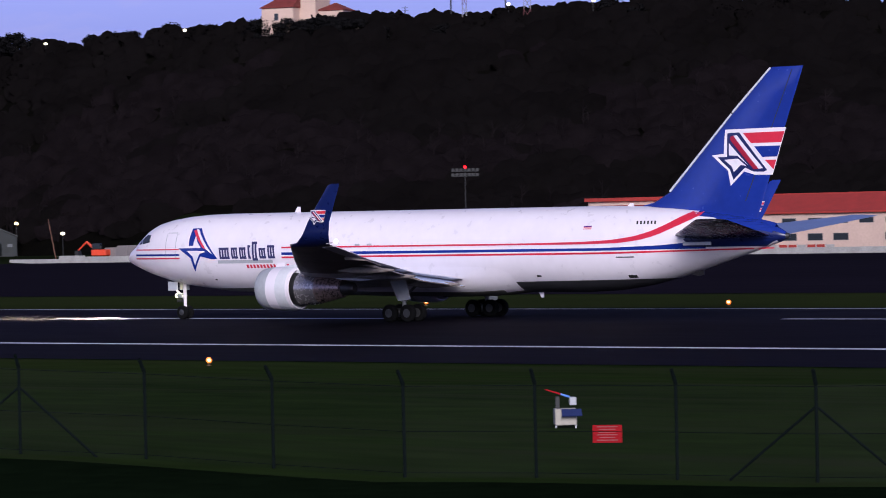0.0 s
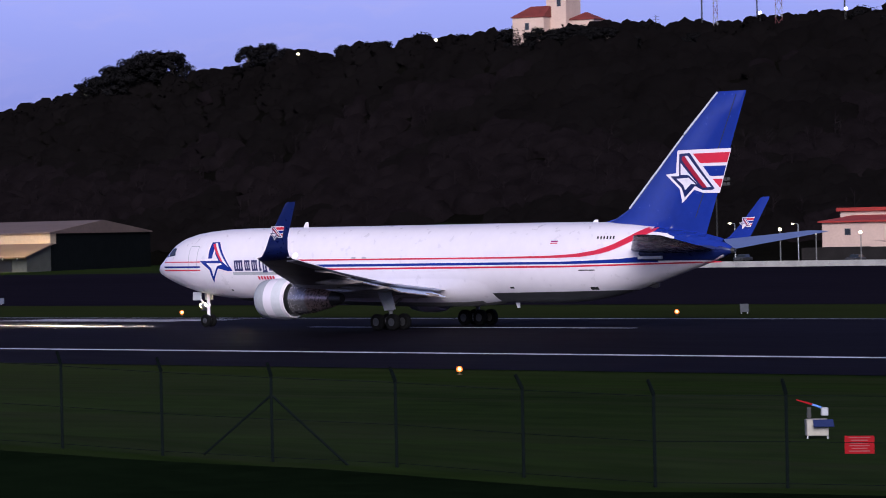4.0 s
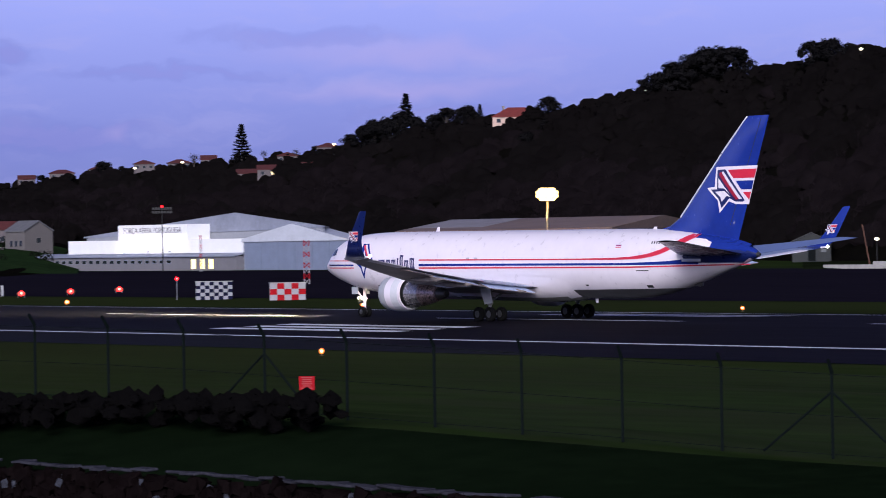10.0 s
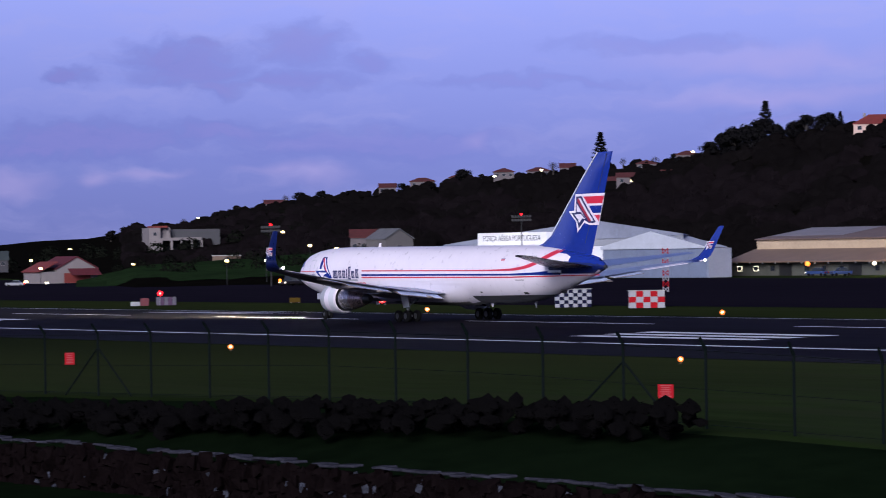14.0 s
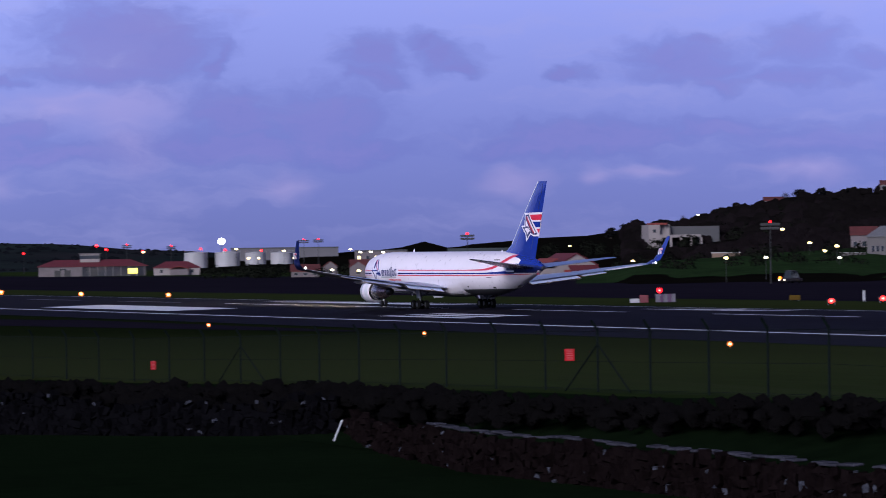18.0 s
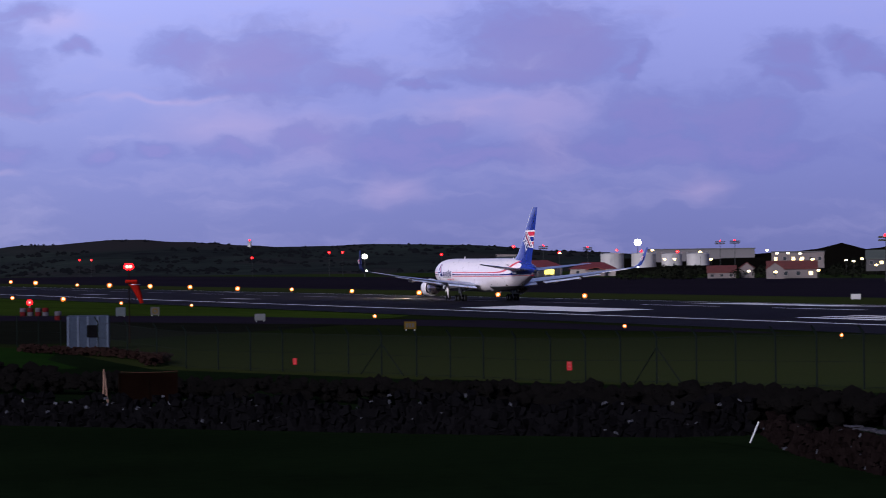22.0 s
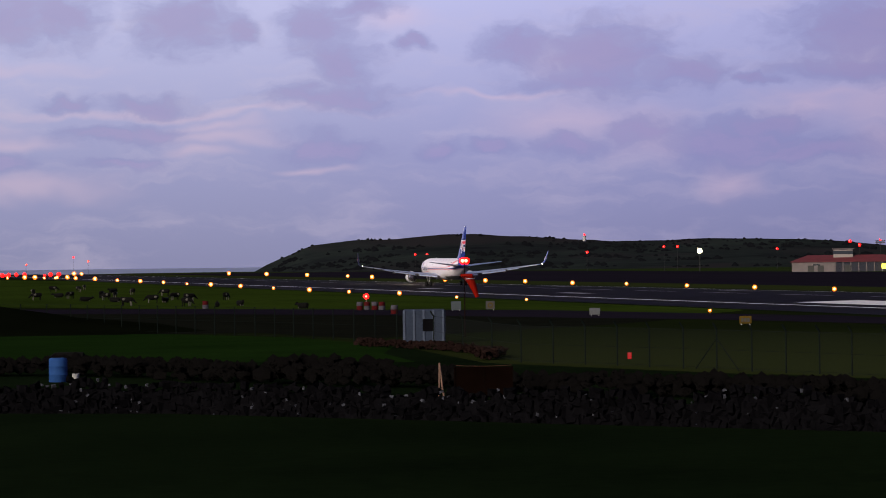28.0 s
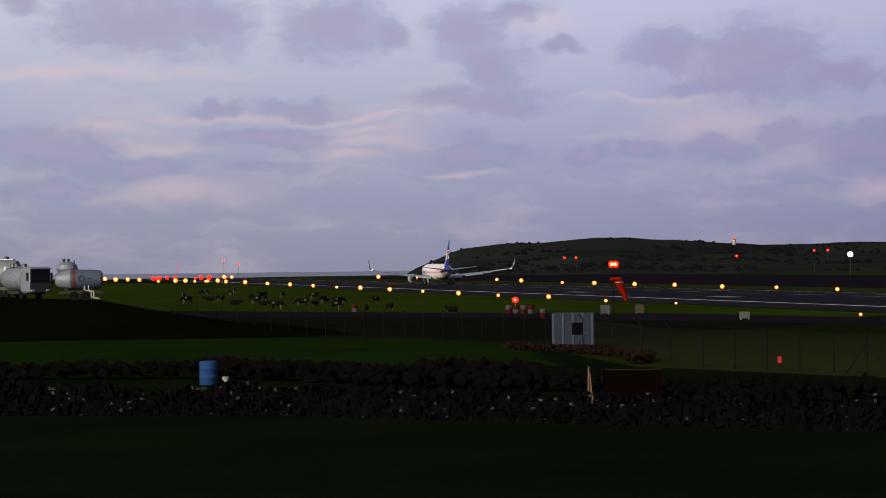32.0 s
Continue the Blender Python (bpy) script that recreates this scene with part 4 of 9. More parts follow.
    for y, z in ((13.2, 1.5), (-7.4, 1.38)):
        part("aerial", loft(bmesh.new(), [[(-0.03, y, z + 0.4), (0.03, y, z + 0.4), (0.03, y - 0.4, z + 0.4), (-0.03, y - 0.4, z + 0.4)], [(-0.02, y - 0.2, z), (0.02, y - 0.2, z), (0.02, y - 0.4, z), (-0.02, y - 0.4, z)]]), WHITE, P)
    part("tail_skid", loft(bmesh.new(), [[(-0.08, -18.9, 2.82), (0.08, -18.9, 2.82), (0.08, -19.9, 3.05), (-0.08, -19.9, 3.05)], [(-0.05, -19.5, 2.68), (0.05, -19.5, 2.68), (0.05, -19.9, 2.75), (-0.05, -19.9, 2.75)]]), DARKM, P)
    smooth(part("tail_cone_exhaust", lathe(bmesh.new(), [(-26.1, 0.14), (-25.8, 0.24)], 14, "y", (0, 0, 5.1)), DARKM, P))
    part("tail_light", ball(bmesh.new(), (0, -26.12, 5.1), 0.07, 8), GLASS, P)
    return P


plane = aircraft()

# ---- hills ----
# bearing from the runway heading, ridge distance, its elevation or height, distance of the foot
RIDGE = [(20, 1720, 0.0, 1500), (22.5, 1720, 0.05, 1450), (23.4, 1720, 0.08, 1400), (24.0, 1710, 0.21, 1350), (24.4, 1700, 0.11, 1280), (25.0, 1650, 0.18, 1150), (26.0, 1600, 0.27, 950), (26.9, 1560, 0.28, 800), (27.6, 1530, 0.44, 700), (28.5, 1500, 0.47, 690), (29.3, 1470, 0.68, 690),
         (30.3, 1420, 0.80, 690), (31.6, 1380, 0.93, 700), (32.4, 1350, 1.05, 760), (33.1, 1330, 1.14, 850), (34.5, 1280, 1.22, 870), (35.6, 1240, 1.33, 880), (36.6, 1200, 1.42, 880), (37.6, 1160, 1.5, 870), (39, 1110, 1.78, 860),
         (41, 1050, 2.03, 840), (42.3, 1020, 2.32, 820), (44.3, 980, 2.62, 800), (46.2, 920, 2.9, 700), (48.6, 860, 3.17, 630), (51, 820, 3.36, 610), (54, 800, 3.42, 600), (57, 790, 3.53, 590), (62, 780, 3.3, 570), (70, 780, 2.8, 560), (80, 780, 2.4, 550)]
HILL = [(a, d, EYE + d * math.tan(radians(e)), f) for a, d, e, f in RIDGE]
CAPE = [(8.2, 2250, 0.5, 2235), (8.49, 2270, 6.5, 2230), (8.78, 2275, 11.2, 2215), (9.12, 2280, 17.4, 2180), (9.74, 2290, 19.8, 2140), (10.42, 2290, 21.4, 2110), (11.39, 2300, 24.0, 2070), (11.97, 2300, 24.2, 2060), (12.94, 2300, 21.8, 2050), (13.5, 2300, 19.7, 2050), (14.78, 2300, 18.5, 2040), (16.73, 2300, 19.2, 2020), (17.69, 2300, 17.9, 2010), (18.3, 2300, 15.9, 2000), (19.04, 2300, 13.4, 1990), (20.58, 2300, 10.0, 1980), (23, 2300, 8, 1980)]


def rise(u):
    """From the foot (0) to the ridge (1) and on behind it."""
    if u <= 0:
        return 0.0
    if u <= 1:
        return u ** 1.15 * (1 - 0.18 * math.sin(math.pi * u))
    return 1 - 0.35 * (u - 1) ** 2


def hill_z(table, x, y):
    az, d = math.degrees(math.atan2(x, y)), math.hypot(x, y)
    dr, h, df = lerp(table, az)
    return h * rise((d - df) / (dr - df)) + (1.6 * noise.noise(Vector((x, y, 0)) * 0.018) + 0.8 * noise.noise(Vector((x, y, 3)) * 0.05)) * min(1, max(0, (d - df) / 60))


def hill(name, table, a0, a1, step, label, material):
    bm = bmesh.new()
    us = [-0.02 + 0.06 * k for k in range(24)]
    rows = []
    n = round((a1 - a0) / step)
    for i in range(n + 1):
        az = a0 + (a1 - a0) * i / n
        dr, h, df = lerp(table, az)
        row = []
        for u in us:
            d = df + u * (dr - df)
            x, y = d * math.sin(radians(az)), d * math.cos(radians(az))
            row.append(bm.verts.new((x, y, hill_z(table, x, y) - (0.3 if u < 0 else 0))))
        rows.append(row)
    for a, b in zip(rows, rows[1:]):
        for k in range(len(us) - 1):
            bm.faces.new((a[k], b[k], b[k + 1], a[k + 1]))
    return tagged(smooth(part(name, bm, material), 180), label, "hill", kind="structure")


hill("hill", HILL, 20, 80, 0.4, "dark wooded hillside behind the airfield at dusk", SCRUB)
def lawn(label, a0, a1, d0, d1, grass):
    """Mown grass on the lower slope beside the apron."""
    bm = bmesh.new()
    rows = []
    for i in range(25):
        az = a0 + (a1 - a0) * i / 24
        row = []
        for k in range(13):
            d = d0 + (d1 - d0) * k / 12 - 0.1 * (d1 - d0) * noise.noise(Vector((az, k, 0)))
            x, y = d * math.sin(radians(az)), d * math.cos(radians(az))
            row.append(bm.verts.new((x, y, hill_z(HILL, x, y) + 0.02 + 0.27 * min(2, k))))
        rows.append(row)
    for a, b in zip(rows, rows[1:]):
        for k in range(12):
            bm.faces.new((a[k], b[k], b[k + 1], a[k + 1]))
    return tagged(part("lawn", bm, grass), label, "grass", kind="structure")


lawn("green mown slope below the village", 26.6, 32.8, 745, 905, mat("lawn_grass", (0.018, 0.036, 0.013), 0.98, scale=0.04, fine=9, col2=(0.008, 0.015, 0.007), spec=0.0))
lawn("dim grass slope behind the building site", 45.2, 49.6, 590, 674, mat("dim_slope_grass", (0.0115, 0.0165, 0.0072), 0.98, scale=0.05, fine=9, col2=(0.0046, 0.0062, 0.0034), spec=0.0))
HEADTURF = mat("headland_turf", (0.0190, 0.0265, 0.0255), 0.98, scale=0.012, fine=5, col2=(0.0060, 0.0064, 0.0098), spec=0.0, stretch=(1, 2.2, 4))


def brown_slopes(m):
    """Patches of bare brown earth and dead bracken in the turf."""
    nt = m.node_tree
    N, L = nt.nodes.new, nt.links.new
    b = nt.nodes["Principled BSDF"]
    old = b.inputs["Base Color"].links[0].from_socket
    tc, n, mr, mix = N("ShaderNodeTexCoord"), N("ShaderNodeTexNoise"), N("ShaderNodeMapRange"), N("ShaderNodeMix")
    L(tc.outputs["Object"], n.inputs["Vector"])
    n.inputs["Scale"].default_value, n.inputs["Detail"].default_value = 0.014, 5
    mr.inputs["From Min"].default_value, mr.inputs["From Max"].default_value = 0.52, 0.64
    L(n.outputs["Fac"], mr.inputs["Value"])
    mix.data_type = "RGBA"
    mix.inputs["B"].default_value = (0.0170, 0.0165, 0.0195, 1)
    L(mr.outputs[0], mix.inputs["Factor"])
    L(old, mix.inputs["A"])
    L(mix.outputs["Result"], b.inputs["Base Color"])


brown_slopes(HEADTURF)
hill("headland", CAPE, 8.2, 23, 0.2, "low dark green headland beyond the runway's end", HEADTURF)


NORMALS = []


def masses(name, rng, spots, material, label, category, sub=2, face=(-0.5, -0.45, 0.5), soft=0.55):
    """Rounded, uneven bush masses for each (x, y, z, r), in one sheet of growth."""
    bm = bmesh.new()
    bmesh.ops.create_icosphere(bm, subdivisions=sub, radius=1.0)
    base = np.array([v.co[:] for v in bm.verts])
    tri = np.array([[v.index for v in f.verts] for f in bm.faces])
    bm.free()
    s = np.array(spots, float)
    k = 1 + 0.2 * np.sin(base @ rng.normal(0, 3.2, (3, len(s))) + rng.uniform(0, 6.3, len(s))).T[:, :, None] + rng.uniform(-0.07, 0.07, (len(s), len(base), 1))
    squash = np.stack([rng.uniform(0.8, 1.35, len(s)), rng.uniform(0.8, 1.35, len(s)), rng.uniform(0.65, 1.15, len(s))], 1)[:, None, :]
    v = (s[:, None, :3] + base[None] * k * s[:, None, 3:4] * squash).reshape(-1, 3)
    f = (tri[None] + (np.arange(len(s)) * len(base))[:, None, None]).reshape(-1, 3)
    me = bpy.data.meshes.new(name)
    me.from_pydata(v.tolist(), [], f.tolist())
    me.materials.append(material)
    me.shade_smooth()
    nn = (base[None] * soft + np.array(face) + rng.normal(0, 0.10, (len(s), len(base), 3))).reshape(-1, 3)
    nn /= np.linalg.norm(nn, axis=1)[:, None]
    me.normals_split_custom_set_from_vertices(nn.tolist())
    return tagged(new(name, me), label, category, kind="stuff")


def leaf_cloud(rng, spots, leaf, per, flat=0.75, inner=0.35, lie=0.35):
    """Vertices and faces of many small leaf sprays in ellipsoids (x, y, z, r)."""
    spots = np.array(spots, float)
    n = len(spots) * per
    c = np.repeat(spots, per, 0)
    d = rng.normal(size=(n, 3))
    d /= np.linalg.norm(d, axis=1)[:, None]
    r = rng.uniform(inner, 1.0, n) ** 0.5
    p = c[:, :3] + d * (r * c[:, 3])[:, None] * np.array([1, 1, flat])
    # sprays lie mostly along the clump's surface
    j = d + rng.normal(size=(n, 3)) * lie
    a = np.cross(j, rng.normal(size=(n, 3)))
    a /= np.linalg.norm(a, axis=1)[:, None]
    b = np.cross(j, a)
    b /= np.linalg.norm(b, axis=1)[:, None]
    s = (rng.uniform(0.6, 1.3, n) * leaf)[:, None]
    if leaf < 0:
        s = s * -c[:, 3:4]
    b = b * np.where(np.einsum("ij,ij->i", np.cross(b + a, 2 * a), d) < 0, -1, 1)[:, None]
    v = np.stack([p - a * s, p + b * s * 0.6, p + a * s, p - b * s * 0.6], 1).reshape(-1, 3)
    # shade each spray as a piece of its clump's rounded surface
    nn = d * np.array([1, 1, 1 / flat]) + rng.normal(size=(n, 3)) * 0.34
    nn /= np.linalg.norm(nn, axis=1)[:, None]
    NORMALS.append(np.repeat(nn, 4, 0))
    return v, np.arange(n * 4).reshape(-1, 4)


def cloud_object(name, v, f, material, parent=None):
    me = bpy.data.meshes.new(name)
    me.from_pydata(v.tolist(), [], f.tolist())
    me.materials.append(material)
    if len(NORMALS[-1]) == len(v):
        me.normals_split_custom_set_from_vertices(NORMALS[-1].tolist())
    ob = new(name, me)
    ob.parent = parent
    return ob


def leaves(name, hi, lo, size=0.07):
    """Foliage, a little different from clump to clump."""
    return mat(name, hi, 0.95, scale=size, fine=9, col2=lo, spec=0.0, bump=0.25)


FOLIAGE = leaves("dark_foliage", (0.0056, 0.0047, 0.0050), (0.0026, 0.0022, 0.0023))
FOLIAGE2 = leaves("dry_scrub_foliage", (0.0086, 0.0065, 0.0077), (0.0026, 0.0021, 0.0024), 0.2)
TREELEAF = leaves("evergreen_leaves", (0.0125, 0.0118, 0.0130), (0.0050, 0.0048, 0.0054))
BARK = mat("bark", (0.05, 0.04, 0.035), 0.9, var=0.4, scale=3)


def scrub():
    rng = np.random.default_rng(5)
    stands, crest = ([], []), []
    for _ in range(8600):
        az = rng.uniform(27.5, 62)
        dr, h, df = lerp(HILL, az)
        u = rng.uniform(0.1 if az > 33 else 0.3, 1.03)
        d = df + u * (dr - df)
        x, y = d * math.sin(radians(az)), d * math.cos(radians(az))
        if 45.2 < az < 49.6 and d < 682 or 44.8 < az < 45.9 and d < 776:
            continue
        r = rng.uniform(1.2, 3.6) * (0.75 if u > 0.95 else 1)
        # cleared ground before the white hall
        if 27.6 < az < 29.5 and d < 1150:
            if d > 1040:
                continue
            r = min(r, 2.0)
        # bare scrub grows in patches on the middle of the slope
        dry = noise.noise(Vector((x * 0.016, y * 0.016, 7))) + 0.5 * noise.noise(Vector((x * 0.06, y * 0.06, 2))) - 1.1 * abs(u - 0.5)
        stands[1 if dry > -0.12 else 0].append((x, y, hill_z(HILL, x, y) + r * 0.3, r))
    # thicker growth along the crest
    for _ in range(420):
        az = rng.uniform(28, 60) if rng.random() < 0.4 else rng.uniform(37.2, 50)
        x, y = (lerp(HILL, az)[0] + rng.uniform(-14, 2)) * math.sin(radians(az)), (lerp(HILL, az)[0] + rng.uniform(-14, 2)) * math.cos(radians(az))
        r = rng.uniform(1.2, 3.0) * (1 + 0.5 * noise.noise(Vector((az * 1.7, 0, 4)))) * (1 if az > 37 else 0.7)
        stands[0].append((x, y, hill_z(HILL, x, y) + r * 0.5, r * 0.85))
        crest.append((x, y, hill_z(HILL, x, y) + r * 0.5, r))
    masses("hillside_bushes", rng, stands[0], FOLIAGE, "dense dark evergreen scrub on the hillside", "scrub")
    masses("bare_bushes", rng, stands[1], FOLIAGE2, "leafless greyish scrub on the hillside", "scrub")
    v, f = leaf_cloud(rng, crest, -0.16, 70, 0.85, 0.6)
    tagged(cloud_object("crest_sprays", v, f, FOLIAGE), "ragged dark foliage along the crest", "scrub", kind="stuff")
    # leafless trees on the slope, grey against the dark
    bm = bmesh.new()
    for _ in range(640):
        az = rng.uniform(30, 60)
        dr, h, df = lerp(HILL, az)
        u = rng.uniform(0.08, 0.75)
        d = df + u * (dr - df)
        x, y = d * math.sin(radians(az)), d * math.cos(radians(az))
        if noise.noise(Vector((x * 0.016, y * 0.016, 7))) - 0.5 * abs(u - 0.4) < -0.12 or 45.0 < az < 49.6 and d < 700:
            continue
        z, t = hill_z(HILL, x, y), rng.uniform(3.5, 7.5)
        top = Vector((x + rng.uniform(-0.5, 0.5), y + rng.uniform(-0.5, 0.5), z + t))
        tube(bm, (x, y, z), top, 0.12, 0.04, 4)
        for _ in range(9):
            e = rng.uniform(0.35, 0.9)
            p = Vector((x, y, z)).lerp(top, e)
            tube(bm, p, p + Vector((rng.uniform(-1.6, 1.6), rng.uniform(-1.6, 1.6), rng.uniform(0.8, 2.2))), 0.07, 0.03, 3)
    tagged(part("bare_trees", bm, mat("grey_twigs", (0.0098, 0.0076, 0.0088), 0.95, var=0.4, scale=0.3, spec=0.0)), "leafless grey trees on the wooded slope", "trees", kind="stuff")
    spots = []
    for _ in range(1700):
        az = rng.uniform(8.5, 23)
        dr, h, df = lerp(CAPE, az)
        u = rng.uniform(0.05, 1.02)
        d = df + u * (dr - df)
        x, y = d * math.sin(radians(az)), d * math.cos(radians(az))
        # hedges and thickets lie in bands, open pasture between them
        if noise.noise(Vector((x * 0.012, y * 0.010 + u * 2.2, 1))) < (-0.12 if u > 0.72 else 0.08) and u < 0.97:
            continue
        r = rng.uniform(1.0, 2.6) * (0.7 if u > 0.9 else 1)
        spots.append((x, y, hill_z(CAPE, x, y) - r * 0.1, r))
    masses("headland_bushes", rng, spots, leaves("headland_foliage", (0.0052, 0.0060, 0.0080), (0.0028, 0.0032, 0.0044)), "dark hedges and scrub on the headland", "scrub", 1)


scrub()


def broadleaf(seed, h, w, material, bare=False):
    """A tree at the origin: tapered trunk, limbs, crown of leaf sprays in lumps."""
    rng = np.random.default_rng(seed)
    T = thing("tree", "", "tree")
    bm = bmesh.new()
    tube(bm, (0, 0, -0.5), (0.1, 0, h * 0.45), 0.045 * h, 0.03 * h, 8)
    spots = []
    for k in range(9):
        a, e = rng.uniform(0, math.tau), rng.uniform(0.3, 1.0)
        s = (0.1, 0, h * rng.uniform(0.22, 0.45))
        t = (math.cos(a) * w * 0.36 * (1.25 - e), math.sin(a) * w * 0.36 * (1.25 - e), h * (0.42 + 0.42 * e))
        tube(bm, s, t, 0.018 * h, 0.006 * h, 6)
        spots.append((*t, w * rng.uniform(0.15, 0.26)))
        if bare:
            for _ in range(7):
                q = Vector(t) + Vector(rng.normal(size=3)) * w * 0.14
                tube(bm, t, q, 0.007 * h, 0.002 * h, 4)
    spots.append((0, 0, h * 0.72, w * 0.3))
    if not bare:
        for k in range(26):
            a, q = rng.uniform(0, math.tau), rng.uniform(0.1, 1) ** 0.6
            z = rng.uniform(0.04, 0.86)
            q *= w * 0.5 * math.sqrt(max(0.1, 1 - (abs(z - 0.42) / 0.55) ** 2))
            spots.append((q * math.cos(a), q * math.sin(a), h * z, w * rng.uniform(0.13, 0.24)))
    part("trunk", bm, BARK, T)
    v, f = leaf_cloud(rng, spots, 0.034 * h if not bare else 0.016 * h, 170 if not bare else 60)
    cloud_object("crown", v, f, material, T)
    return T


def araucaria(seed, h):
    """A Norfolk pine: level whorls on a straight mast."""
    rng = np.random.default_rng(seed)
    T = thing("norfolk_pine", "dark Norfolk pine with level whorls of branches", "tree")
    bm = bmesh.new()
    tube(bm, (0, 0, -0.5), (0, 0, h), 0.02 * h, 0.004 * h, 8)
    spots = []
    for k in range(13):
        z = h * (0.12 + 0.068 * k)
        r = 0.30 * h * (1 - k / 13.5)
        for i in range(7):
            a, q = i * math.tau / 7 + k * 0.5 + rng.uniform(-0.2, 0.2), r * rng.uniform(0.75, 1.12)
            t = (q * math.cos(a), q * math.sin(a), z + h * rng.uniform(0.0, 0.06))
            tube(bm, (0, 0, z), t, 0.006 * h, 0.002 * h, 4)
            for q in (0.45, 0.7, 0.95):
                spots.append((t[0] * q, t[1] * q, z + (t[2] - z) * q, 0.036 * h + 0.12))
    part("trunk", bm, BARK, T)
    v, f = leaf_cloud(rng, spots, 0.014 * h, 26, 0.45)
    cloud_object("crown", v, f, TREELEAF, T)
    return T


def plant(proto, az, d, z=None, rot=0.0, s=1.0, table=HILL):
    x, y = d * math.sin(radians(az)), d * math.cos(radians(az))
    z = hill_z(table, x, y) - 0.2 if z is None else z
    t = copy_thing(proto, pose(x, y, z, 0, 0, rot))
    t.scale = (s, s, s)
    return t


def ridge_trees():
    protos = [tagged(broadleaf(11 + k, 8, 7.5 + k, TREELEAF), "dark evergreen tree on the ridge", "tree", "trees along the ridge") for k in range(3)]
    bare = tagged(broadleaf(31, 7, 7, FOLIAGE2, True), "nearly leafless grey tree on the ridge", "tree", "trees along the ridge")
    pine = tagged(araucaria(8, 12), "", "", "trees along the ridge")
    rng = np.random.default_rng(3)
    # named clumps against the sky: bearing, distance back from the ridge, scale, kind
    for az, dd, s, k in ((42.55, 0, 0.6, 0), (42.8, -3, 0.8, 2), (43.05, 2, 0.95, 1), (43.25, -4, 1.05, 0), (43.45, 4, 1.15, 1), (43.65, 0, 1.2, 2), (43.88, 3, 1.2, 0), (44.1, 2, 1.05, 1), (49.78, -8, 0.5, 1), (49.92, -8, 0.66, 0), (50.05, -9, 0.72, 2), (50.2, -9, 0.7, 1), (50.38, -9, 0.66, 1), (50.55, -8, 0.54, 0), (50.7, -8, 0.54, 2), (50.85, -8, 0.58, 1), (51.0, -8, 0.6, 0), (51.15, -8, 0.58, 2), (51.35, -8, 0.54, 2), (51.6, -8, 0.54, 1), (45.4, 0, 0.85, 1), (45.75, 0, 0.8, 2), (46.1, 2, 0.55, 0),
                         (37.5, 2, 0.7, 1), (37.72, 0, 1.0, 0), (37.92, -5, 1.1, 2), (38.15, 3, 1.05, 0), (38.38, 0, 1.1, 1), (38.62, 3, 0.85, 0), (38.95, 3, 0.7, 2), (39.15, 0, 0.85, 1), (39.5, 3, 0.8, 2), (40.5, -30, 0.6, 0), (40.9, 10, 0.8, 1), (36.3, 0, 0.4, 0), (36.9, 3, 0.5, 1),
                         (30.45, 0, 0.7, 1), (30.8, 2, 0.6, 0), (33.25, 0, 0.75, 2), (32.2, 0, 0.5, 1), (27.45, -90, 0.7, 1), (27.2, -120, 0.6, 0)):
        dr, h, df = lerp(HILL, az)
        plant(protos[k], az, dr + dd, None, rng.uniform(0, 360), s * (1.15 if az > 37 else 1))
    for az, s in ((34.8, 0.9), (36.0, 0.6), (36.55, 0.6), (30.2, 0.8), (28.45, 0.6), (29.4, 0.5)):
        plant(bare, az, lerp(HILL, az)[0], None, rng.uniform(0, 360), s)
    for az, dd, s in ((35.62, -10, 1.3), (38.45, 8, 1.35), (39.72, 5, 0.6)):
        plant(pine, az, lerp(HILL, az)[0] + dd, None, 10, s)
    for _ in range(46):
        az = rng.uniform(40.5, 58) if rng.random() < 0.7 else rng.uniform(28, 40)
        plant(protos[rng.integers(3)], az, lerp(HILL, az)[0] + rng.uniform(-12, 4), None, rng.uniform(0, 360), rng.uniform(0.28, 0.5))
    for p in protos + [bare, pine]:
        for c in list(p.children):
            bpy.data.objects.remove(c)
        bpy.data.objects.remove(p)


ridge_trees()

# ---- buildings round the apron ----
CREAM = mat("cream_render", (0.52, 0.37, 0.31), 0.85, var=0.12, scale=0.3, fine=9, bump=0.003)
OFFWHITE = mat("white_render", (0.19, 0.165, 0.165), 0.85, var=0.12, scale=0.4, fine=9, bump=0.003)
TILE = mat("red_roof_tiles", (0.15, 0.022, 0.018), 0.8, var=0.3, scale=0.6, fine=7, bump=0.03)
TILE2 = mat("apron_roof_tiles", (0.30, 0.026, 0.02), 0.8, var=0.25, scale=0.6, fine=7, bump=0.03)
SHEET = mat("pale_sheet_metal", (0.21, 0.23, 0.30), 0.6, 0.0, var=0.12, scale=0.3, fine=8)
RUST = mat("tan_sheet_roof", (0.125, 0.085, 0.075), 0.8, var=0.25, scale=0.12, fine=8)
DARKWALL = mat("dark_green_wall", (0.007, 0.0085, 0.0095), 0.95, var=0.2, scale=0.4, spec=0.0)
REDGLOW = glow("red_lamp_glow", (1.0, 0.006, 0.012), 5)
AMBER = glow("amber_lamp_glow", (1.0, 0.20, 0.03), 1.5)
# overexposed centres of the lamps' glare, modelled as small brighter bodies
HOT = glow("lamp_glare_core", (1.0, 0.68, 0.32), 6)
REDHOT = glow("red_glare_core", (1.0, 0.42, 0.30), 3)
FLOOD = glow("floodlight_glow", (1.0, 0.70, 0.28), 2.5)
WHITEGLOW = glow("white_lamp_glow", (1.0, 0.88, 0.62), 3.5)


def wall_box(name, x0, x1, y0, y1, z0, z1, material, parent, label=""):
    return part(name, boxm(x0, x1, y0, y1, z0, z1), material, parent, label)


